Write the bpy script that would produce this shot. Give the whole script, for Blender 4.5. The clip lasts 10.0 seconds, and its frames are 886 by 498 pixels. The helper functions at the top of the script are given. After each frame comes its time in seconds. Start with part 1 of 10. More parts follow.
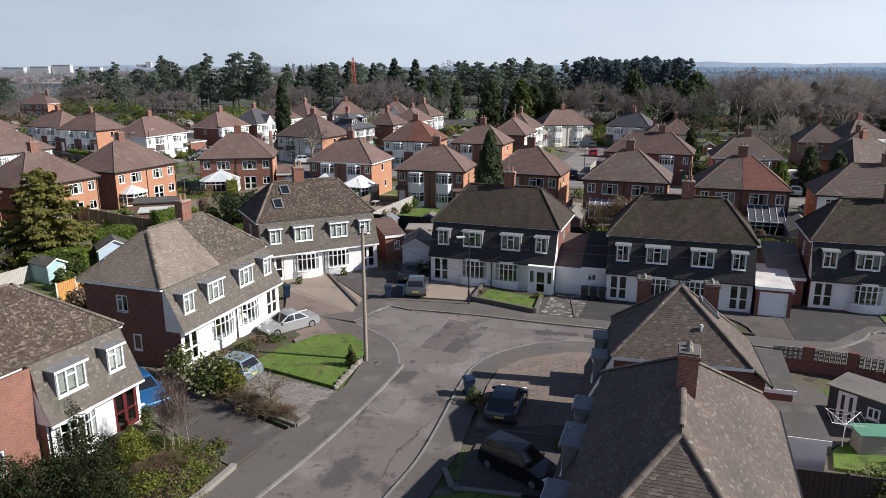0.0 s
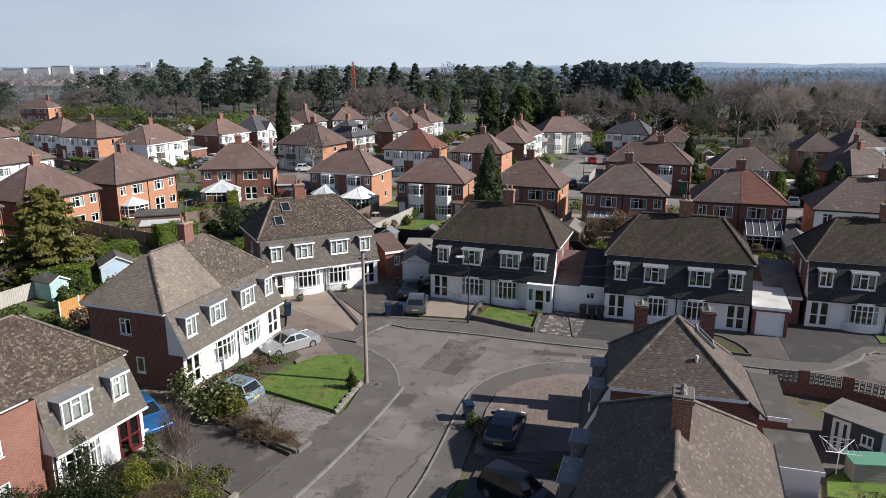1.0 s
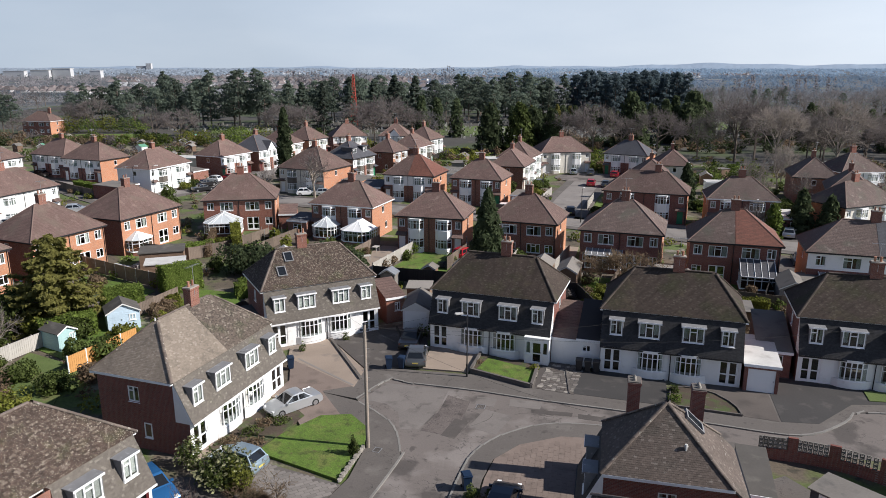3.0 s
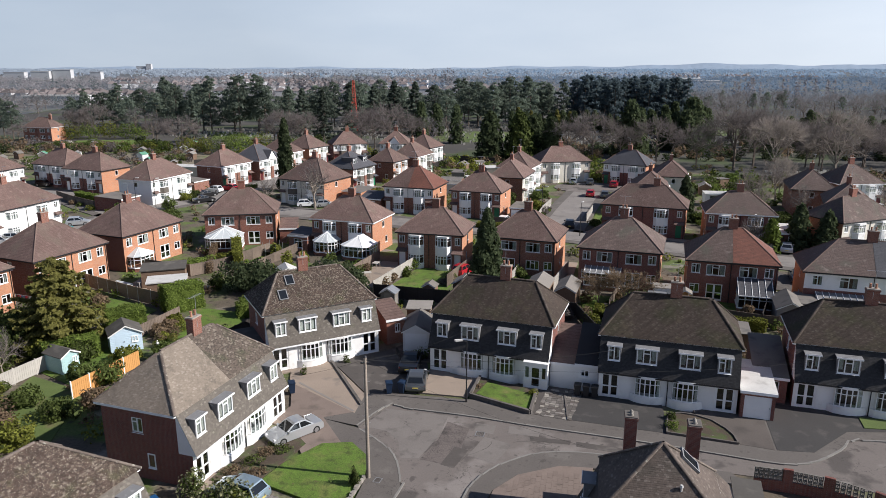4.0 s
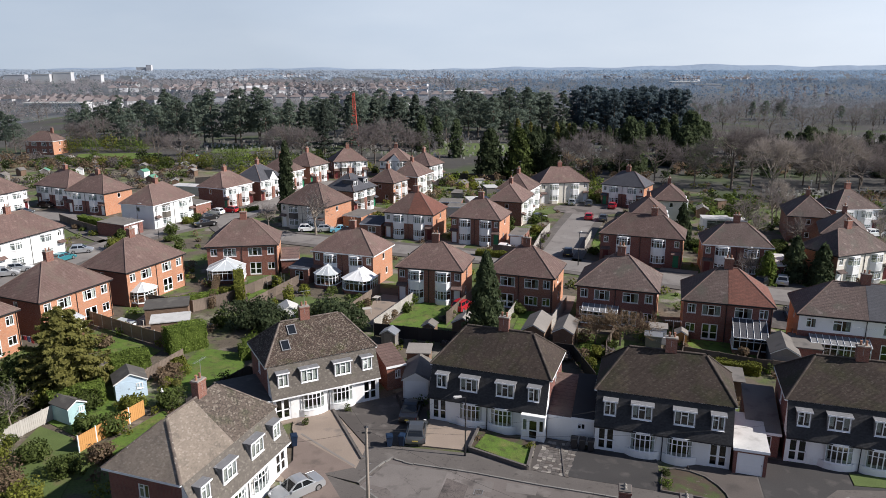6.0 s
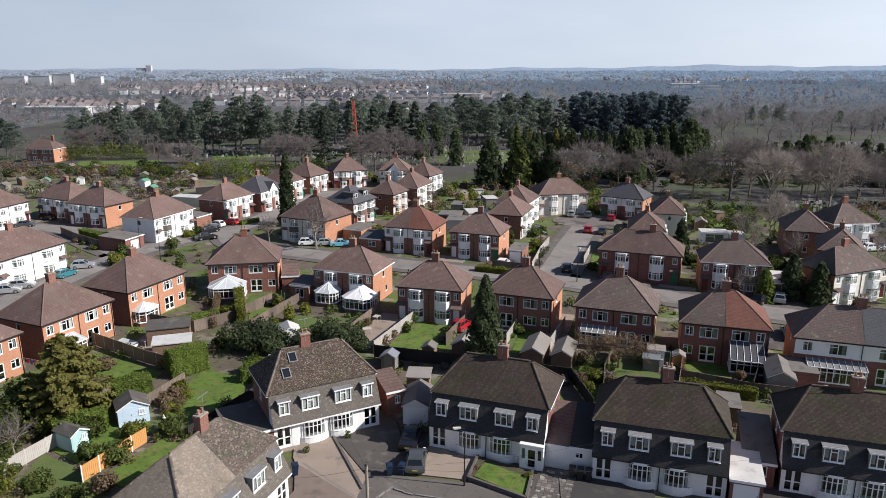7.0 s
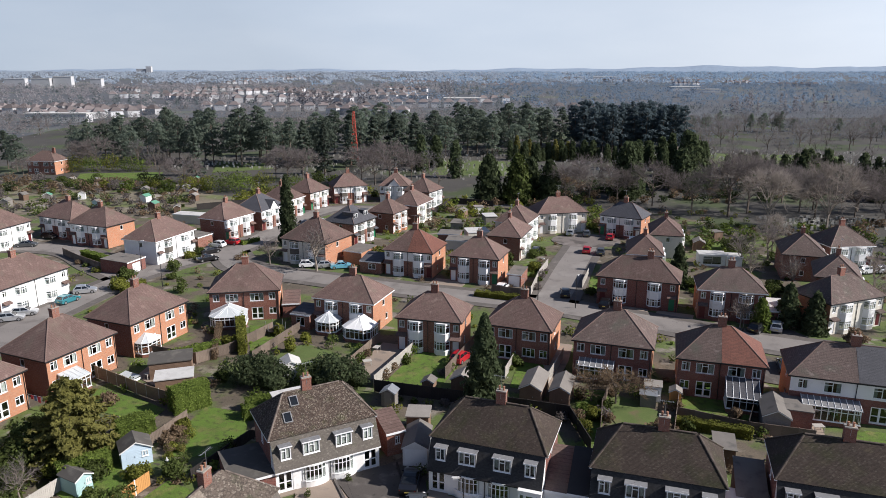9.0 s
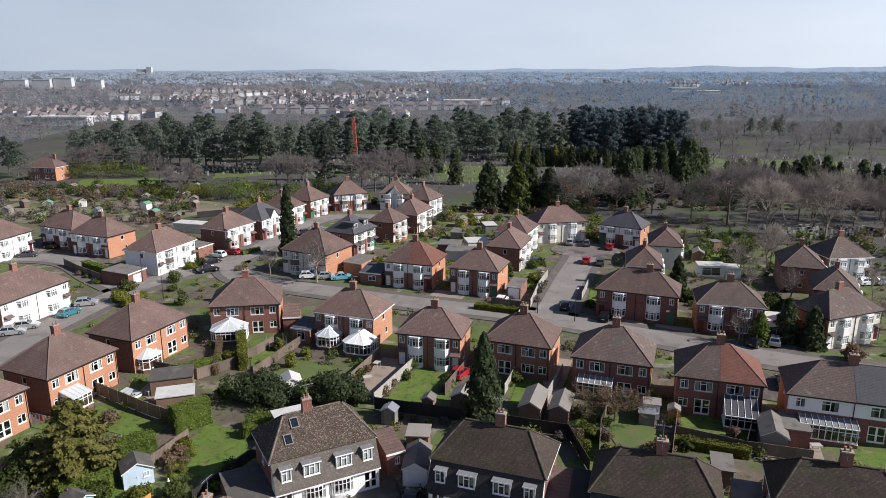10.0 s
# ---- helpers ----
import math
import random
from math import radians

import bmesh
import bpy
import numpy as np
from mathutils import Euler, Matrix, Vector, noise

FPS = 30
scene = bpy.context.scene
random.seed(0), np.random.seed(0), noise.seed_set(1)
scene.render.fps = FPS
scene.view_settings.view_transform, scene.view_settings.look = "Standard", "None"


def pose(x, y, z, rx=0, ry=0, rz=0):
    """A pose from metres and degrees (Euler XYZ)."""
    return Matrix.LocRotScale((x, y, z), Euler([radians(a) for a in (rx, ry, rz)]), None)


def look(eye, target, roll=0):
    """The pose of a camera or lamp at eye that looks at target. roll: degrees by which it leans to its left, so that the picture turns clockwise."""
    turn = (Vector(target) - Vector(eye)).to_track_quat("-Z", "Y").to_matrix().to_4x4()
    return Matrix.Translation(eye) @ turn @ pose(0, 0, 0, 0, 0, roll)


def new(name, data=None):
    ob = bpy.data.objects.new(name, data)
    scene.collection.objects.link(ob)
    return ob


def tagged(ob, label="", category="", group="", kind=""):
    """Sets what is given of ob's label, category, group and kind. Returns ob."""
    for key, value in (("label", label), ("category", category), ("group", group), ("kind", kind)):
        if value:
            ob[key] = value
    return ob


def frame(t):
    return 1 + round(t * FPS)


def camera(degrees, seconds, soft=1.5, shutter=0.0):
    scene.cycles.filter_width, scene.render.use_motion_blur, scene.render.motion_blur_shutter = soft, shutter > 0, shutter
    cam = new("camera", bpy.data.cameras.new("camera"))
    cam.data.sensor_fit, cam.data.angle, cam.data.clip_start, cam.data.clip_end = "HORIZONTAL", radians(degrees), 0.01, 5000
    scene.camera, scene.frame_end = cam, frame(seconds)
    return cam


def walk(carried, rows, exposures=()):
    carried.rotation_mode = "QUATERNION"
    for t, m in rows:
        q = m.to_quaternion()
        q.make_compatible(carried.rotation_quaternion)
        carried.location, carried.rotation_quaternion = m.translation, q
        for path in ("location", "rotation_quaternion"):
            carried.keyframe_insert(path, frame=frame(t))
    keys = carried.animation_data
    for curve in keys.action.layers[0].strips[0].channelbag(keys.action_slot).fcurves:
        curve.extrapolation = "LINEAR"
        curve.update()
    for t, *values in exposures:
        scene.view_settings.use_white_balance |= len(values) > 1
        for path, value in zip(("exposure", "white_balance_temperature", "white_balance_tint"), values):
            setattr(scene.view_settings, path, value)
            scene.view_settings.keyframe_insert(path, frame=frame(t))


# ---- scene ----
cam = camera(64.3, 10.0, soft=0.6)
PATH = [
    (0, (0.327, -0.290, 18.400), (0.3155, 1.6452, 17.8959), 0.0),
    (0.5, (0.337, -0.344, 19.163), (0.3259, 1.5909, 18.6589), 0.0),
    (1, (0.348, -0.392, 20.005), (0.3368, 1.5435, 19.5009), 0.0),
    (1.5, (0.359, -0.433, 21.134), (0.3482, 1.5028, 20.6299), 0.0),
    (2, (0.371, -0.466, 22.374), (0.3602, 1.4689, 21.8699), 0.0),
    (2.5, (0.384, -0.494, 23.567), (0.3728, 1.4418, 23.0629), 0.0),
    (4, (0.425, -0.534, 27.063), (0.4137, 1.4011, 26.5589), 0.0),
    (4.5, (0.439, -0.534, 28.089), (0.4284, 1.4010, 27.5849), 0.0),
    (5, (0.455, -0.528, 29.238), (0.4436, 1.4078, 28.7339), 0.0),
    (5.5, (0.471, -0.514, 30.563), (0.4594, 1.4213, 30.0589), 0.0),
    (7, (0.521, -0.433, 34.880), (0.5101, 1.5024, 34.3759), 0.0),
    (7.5, (0.539, -0.392, 35.915), (0.5280, 1.5430, 35.4109), 0.0),
    (8, (0.558, -0.345, 37.011), (0.5465, 1.5904, 36.5069), 0.0),
    (8.5, (0.577, -0.291, 38.250), (0.5656, 1.6445, 37.7459), 0.0),
    (9, (0.596, -0.230, 39.443), (0.5852, 1.7054, 38.9389), 0.0),
    (9.5, (0.616, -0.162, 40.688), (0.6053, 1.7731, 40.1839), 0.0),
    (10, (0.637, -0.088, 41.741), (0.6259, 1.8476, 41.2369), 0.0),
]
walk(cam, [(t, look(eye, target, roll)) for t, eye, target, roll in PATH], exposures=[(0, 0.52, 6230, 12), (10, 0.52, 6230, 14)])

# ---- daylight: a clear early-spring noon, sun from the east side of the street ----
SUN_AZ, SUN_EL = radians(-10), radians(35.5)
sun_way = Vector((math.cos(SUN_AZ) * math.cos(SUN_EL), math.sin(SUN_AZ) * math.cos(SUN_EL), math.sin(SUN_EL)))
world = bpy.data.worlds.new("daylight")
scene.world = world
world.use_nodes = True
wn = world.node_tree.nodes
sky = wn.new("ShaderNodeTexSky")
sky.sky_type, sky.sun_disc = "NISHITA", False
sky.sun_elevation, sky.sun_rotation = SUN_EL, math.atan2(sun_way.x, sun_way.y)
sky.air_density, sky.dust_density, sky.ozone_density, sky.altitude = 0.9, 0.15, 1.0, 100
wn["Background"].inputs["Strength"].default_value = 0.088
cool = wn.new("ShaderNodeMix")  # a paler, cooler spring sky
cool.data_type, cool.blend_type = "RGBA", "MULTIPLY"
cool.inputs[0].default_value, cool.inputs[7].default_value = 1.0, (0.44, 0.495, 0.59, 1)
world.node_tree.links.new(sky.outputs[0], cool.inputs[6])
veil = wn.new("ShaderNodeMix")  # pale haze, thickest along the horizon and thinning upwards
veil.data_type = "RGBA"
cloud, tone = wn.new("ShaderNodeTexNoise"), wn.new("ShaderNodeMix")  # faint soft cloud in the haze
cloud.inputs["Scale"].default_value, cloud.inputs["Detail"].default_value = 3.5, 5.0
tone.data_type = "RGBA"
tone.inputs[6].default_value, tone.inputs[7].default_value = (4.35, 5.1, 5.9, 1), (6.1, 6.6, 7.0, 1)
sunward = wn.new("ShaderNodeVectorMath")  # the haze is whiter towards the sun
sunward.operation = "DOT_PRODUCT"
sunward.inputs[1].default_value = tuple(sun_way)
pale = wn.new("ShaderNodeMath")
pale.operation = "MULTIPLY_ADD"
pale.inputs[1].default_value = 0.75
world.node_tree.links.new(sunward.outputs["Value"], pale.inputs[0])
world.node_tree.links.new(cloud.outputs["Fac"], pale.inputs[2])
world.node_tree.links.new(pale.outputs[0], tone.inputs[0])
cube, gain, least, haze = wn.new("ShaderNodeMath"), wn.new("ShaderNodeMath"), wn.new("ShaderNodeMath"), wn.new("ShaderNodeMix")  # brighter round the sun, dimmer opposite
cube.operation, gain.operation = "POWER", "MULTIPLY_ADD"
cube.inputs[1].default_value, gain.inputs[1].default_value, gain.inputs[2].default_value = 3.0, 3.4, 1.0
haze.data_type, haze.blend_type = "RGBA", "MULTIPLY"
haze.inputs[0].default_value = 1.0
world.node_tree.links.new(sunward.outputs["Value"], cube.inputs[0])
world.node_tree.links.new(cube.outputs[0], gain.inputs[0])
world.node_tree.links.new(tone.outputs[2], haze.inputs[6])
least.operation, least.inputs[1].default_value = "MAXIMUM", 0.88
world.node_tree.links.new(gain.outputs[0], least.inputs[0])
world.node_tree.links.new(least.outputs[0], haze.inputs[7])
world.node_tree.links.new(haze.outputs[2], veil.inputs[7])
way, split = wn.new("ShaderNodeTexCoord"), wn.new("ShaderNodeSeparateXYZ")
world.node_tree.links.new(way.outputs["Generated"], sunward.inputs[0])
world.node_tree.links.new(way.outputs["Generated"], split.inputs[0])
flat = wn.new("ShaderNodeVectorMath")
flat.operation = "MULTIPLY"
flat.inputs[1].default_value = (1.0, 1.0, 4.0)
world.node_tree.links.new(way.outputs["Generated"], flat.inputs[0])
world.node_tree.links.new(flat.outputs[0], cloud.inputs["Vector"])
thin = wn.new("ShaderNodeMapRange")
thin.interpolation_type = "SMOOTHSTEP"
thin.inputs[1].default_value, thin.inputs[2].default_value, thin.inputs[3].default_value, thin.inputs[4].default_value = 0.05, 0.34, 0.94, 0.04
world.node_tree.links.new(split.outputs[2], thin.inputs[0])
world.node_tree.links.new(thin.outputs[0], veil.inputs[0])
world.node_tree.links.new(cool.outputs[2], veil.inputs[6])
world.node_tree.links.new(veil.outputs[2], wn["Background"].inputs[0])
sun = new("sun", bpy.data.lights.new("sun", "SUN"))
sun.data.energy, sun.data.angle, sun.data.color = 4.7, radians(0.55), (1.0, 0.945, 0.85)
sun.matrix_world = look(tuple(sun_way * 100), (0, 0, 0))

# ---- materials ----
def material(name, base, rough=0.85, var=0.25, scale=0.6, fine=9.0, fvar=0.15, island=0.0, obj=0.0, bump=0.0, metal=0.0,
             spots=(), spec=0.4, brick=None, coat=0.0, leafy=0.0, flecks=None, cracks=None):
    """Procedural surface: base colour varied at two scales, with optional spots (colour, scale, low, high),
    courses (width, height, mortar colour, second colour) in the object's own coordinates, and fine relief."""
    m = bpy.data.materials.new(name)
    m.use_nodes = True
    nt = m.node_tree
    N, L = nt.nodes, nt.links
    b = N["Principled BSDF"]
    b.inputs["Roughness"].default_value, b.inputs["Metallic"].default_value = rough, metal
    b.inputs["Specular IOR Level"].default_value = 0.12 if leafy else spec
    b.inputs["Coat Weight"].default_value = coat
    geo = N.new("ShaderNodeNewGeometry")

    def noise_at(s, detail=4.0):
        n = N.new("ShaderNodeTexNoise")
        n.inputs["Scale"].default_value, n.inputs["Detail"].default_value = s, detail
        L.new(geo.outputs["Position"], n.inputs["Vector"])
        return n.outputs["Fac"]

    def maths(op, a, c):
        n = N.new("ShaderNodeMath")
        n.operation = op
        for i, q in enumerate((a, c)):
            if isinstance(q, (int, float)):
                n.inputs[i].default_value = q
            else:
                L.new(q, n.inputs[i])
        return n.outputs[0]

    def mix(fac, a, c):
        n = N.new("ShaderNodeMix")
        n.data_type = "RGBA"
        for i, q in ((0, fac), (6, a), (7, c)):
            if isinstance(q, (int, float)):
                n.inputs[i].default_value = q
            elif isinstance(q, tuple):
                n.inputs[i].default_value = (*q, 1)
            else:
                L.new(q, n.inputs[i])
        return n.outputs[2]

    big, small = noise_at(scale), noise_at(fine, 6.0)
    value = maths("ADD", maths("MULTIPLY", maths("SUBTRACT", big, 0.5), var * 3), maths("MULTIPLY", maths("SUBTRACT", small, 0.5), fvar * 3))
    value = maths("ADD", value, 1.0)
    if island:
        value = maths("ADD", value, maths("MULTIPLY", maths("SUBTRACT", geo.outputs["Random Per Island"], 0.5), island * 2))
    if obj:
        oi = N.new("ShaderNodeObjectInfo")
        value = maths("ADD", value, maths("MULTIPLY", maths("SUBTRACT", oi.outputs["Random"], 0.5), obj * 2))
    colour = base
    height = small
    if brick:
        bw, bh, mortar, second = brick
        tc, sep, comb, br = (N.new("ShaderNode" + k) for k in ("TexCoord", "SeparateXYZ", "CombineXYZ", "TexBrick"))
        L.new(tc.outputs["Object"], sep.inputs[0])
        L.new(maths("ADD", sep.outputs[0], sep.outputs[1]), comb.inputs[0])
        L.new(sep.outputs[2], comb.inputs[1])
        L.new(comb.outputs[0], br.inputs["Vector"])
        br.inputs["Scale"].default_value = 1.0
        br.inputs["Brick Width"].default_value, br.inputs["Row Height"].default_value = bw, bh
        br.inputs["Mortar Size"].default_value = bh * 0.09
        br.inputs["Color1"].default_value, br.inputs["Color2"].default_value, br.inputs["Mortar"].default_value = (*base, 1), (*second, 1), (*mortar, 1)
        colour = br.outputs["Color"]
        height = maths("SUBTRACT", maths("MULTIPLY", small, 0.5), br.outputs["Fac"])
    for tint, s, low, high in spots:
        r = N.new("ShaderNodeMapRange")
        r.inputs[1].default_value, r.inputs[2].default_value = low, high
        L.new(noise_at(s, 5.0), r.inputs[0])
        colour = mix(r.outputs[0], colour, tint)
    if flecks:  # some pieces paler with lichen or renewed
        fr = N.new("ShaderNodeMapRange")
        fr.inputs[1].default_value, fr.inputs[2].default_value = flecks[1], flecks[2]
        L.new(geo.outputs["Random Per Island"], fr.inputs[0])
        colour = mix(maths("MULTIPLY", fr.outputs[0], small), colour, flecks[0])
    if cracks:  # a broken net of fine cracks: (scale, width, colour, low, high)
        vo, wob, add = N.new("ShaderNodeTexVoronoi"), N.new("ShaderNodeTexNoise"), N.new("ShaderNodeVectorMath")
        vo.feature = "DISTANCE_TO_EDGE"
        vo.inputs["Scale"].default_value, wob.inputs["Scale"].default_value = cracks[0], 2.2
        wob.inputs["Detail"].default_value = 5.0
        L.new(geo.outputs["Position"], wob.inputs["Vector"])
        add.operation = "ADD"
        L.new(geo.outputs["Position"], add.inputs[0]), L.new(wob.outputs["Color"], add.inputs[1])
        L.new(add.outputs[0], vo.inputs["Vector"])
        line, zone = N.new("ShaderNodeMapRange"), N.new("ShaderNodeMapRange")
        line.inputs[1].default_value, line.inputs[2].default_value = cracks[1], 0.0
        L.new(vo.outputs["Distance"], line.inputs[0])
        zone.inputs[1].default_value, zone.inputs[2].default_value = cracks[3], cracks[4]
        L.new(noise_at(0.33, 3.0), zone.inputs[0])
        colour = mix(maths("MULTIPLY", line.outputs[0], zone.outputs[0]), colour, cracks[2])
    hsv = N.new("ShaderNodeHueSaturation")
    if isinstance(colour, tuple):
        hsv.inputs["Color"].default_value = (*colour, 1)
    else:
        L.new(colour, hsv.inputs["Color"])
    L.new(value, hsv.inputs["Value"])
    L.new(hsv.outputs[0], b.inputs["Base Color"])
    if leafy:  # thin leaves and needles let some light through
        tr, ad = N.new("ShaderNodeBsdfTranslucent"), N.new("ShaderNodeMixShader")
        ad.inputs[0].default_value = leafy
        L.new(hsv.outputs[0], tr.inputs[0])
        L.new(b.outputs[0], ad.inputs[1]), L.new(tr.outputs[0], ad.inputs[2])
        L.new(ad.outputs[0], N["Material Output"].inputs[0])
    if bump:
        bp = N.new("ShaderNodeBump")
        bp.inputs["Strength"].default_value, bp.inputs["Distance"].default_value = 0.6, bump
        L.new(height, bp.inputs["Height"])
        L.new(bp.outputs[0], b.inputs["Normal"])
    return m


def glass(name, tint=(0.75, 0.8, 0.8)):
    """A window pane: clear glass that mirrors the sky by Fresnel."""
    m = bpy.data.materials.new(name)
    m.use_nodes = True
    N, L = m.node_tree.nodes, m.node_tree.links
    N.remove(N["Principled BSDF"])
    t, g, f, x, pw, ml = (N.new("ShaderNode" + k) for k in ("BsdfTransparent", "BsdfGlossy", "LayerWeight", "MixShader", "Math", "Math"))
    t.inputs[0].default_value = (*tint, 1)
    g.inputs["Roughness"].default_value = 0.03
    f.inputs["Blend"].default_value = 0.5
    pw.operation, ml.operation = "POWER", "MULTIPLY_ADD"
    pw.inputs[1].default_value, ml.inputs[1].default_value, ml.inputs[2].default_value = 3.0, 0.8, 0.06
    L.new(f.outputs["Facing"], pw.inputs[0]), L.new(pw.outputs[0], ml.inputs[0])
    L.new(ml.outputs[0], x.inputs[0]), L.new(t.outputs[0], x.inputs[1]), L.new(g.outputs[0], x.inputs[2])
    L.new(x.outputs[0], N["Material Output"].inputs[0])
    return m


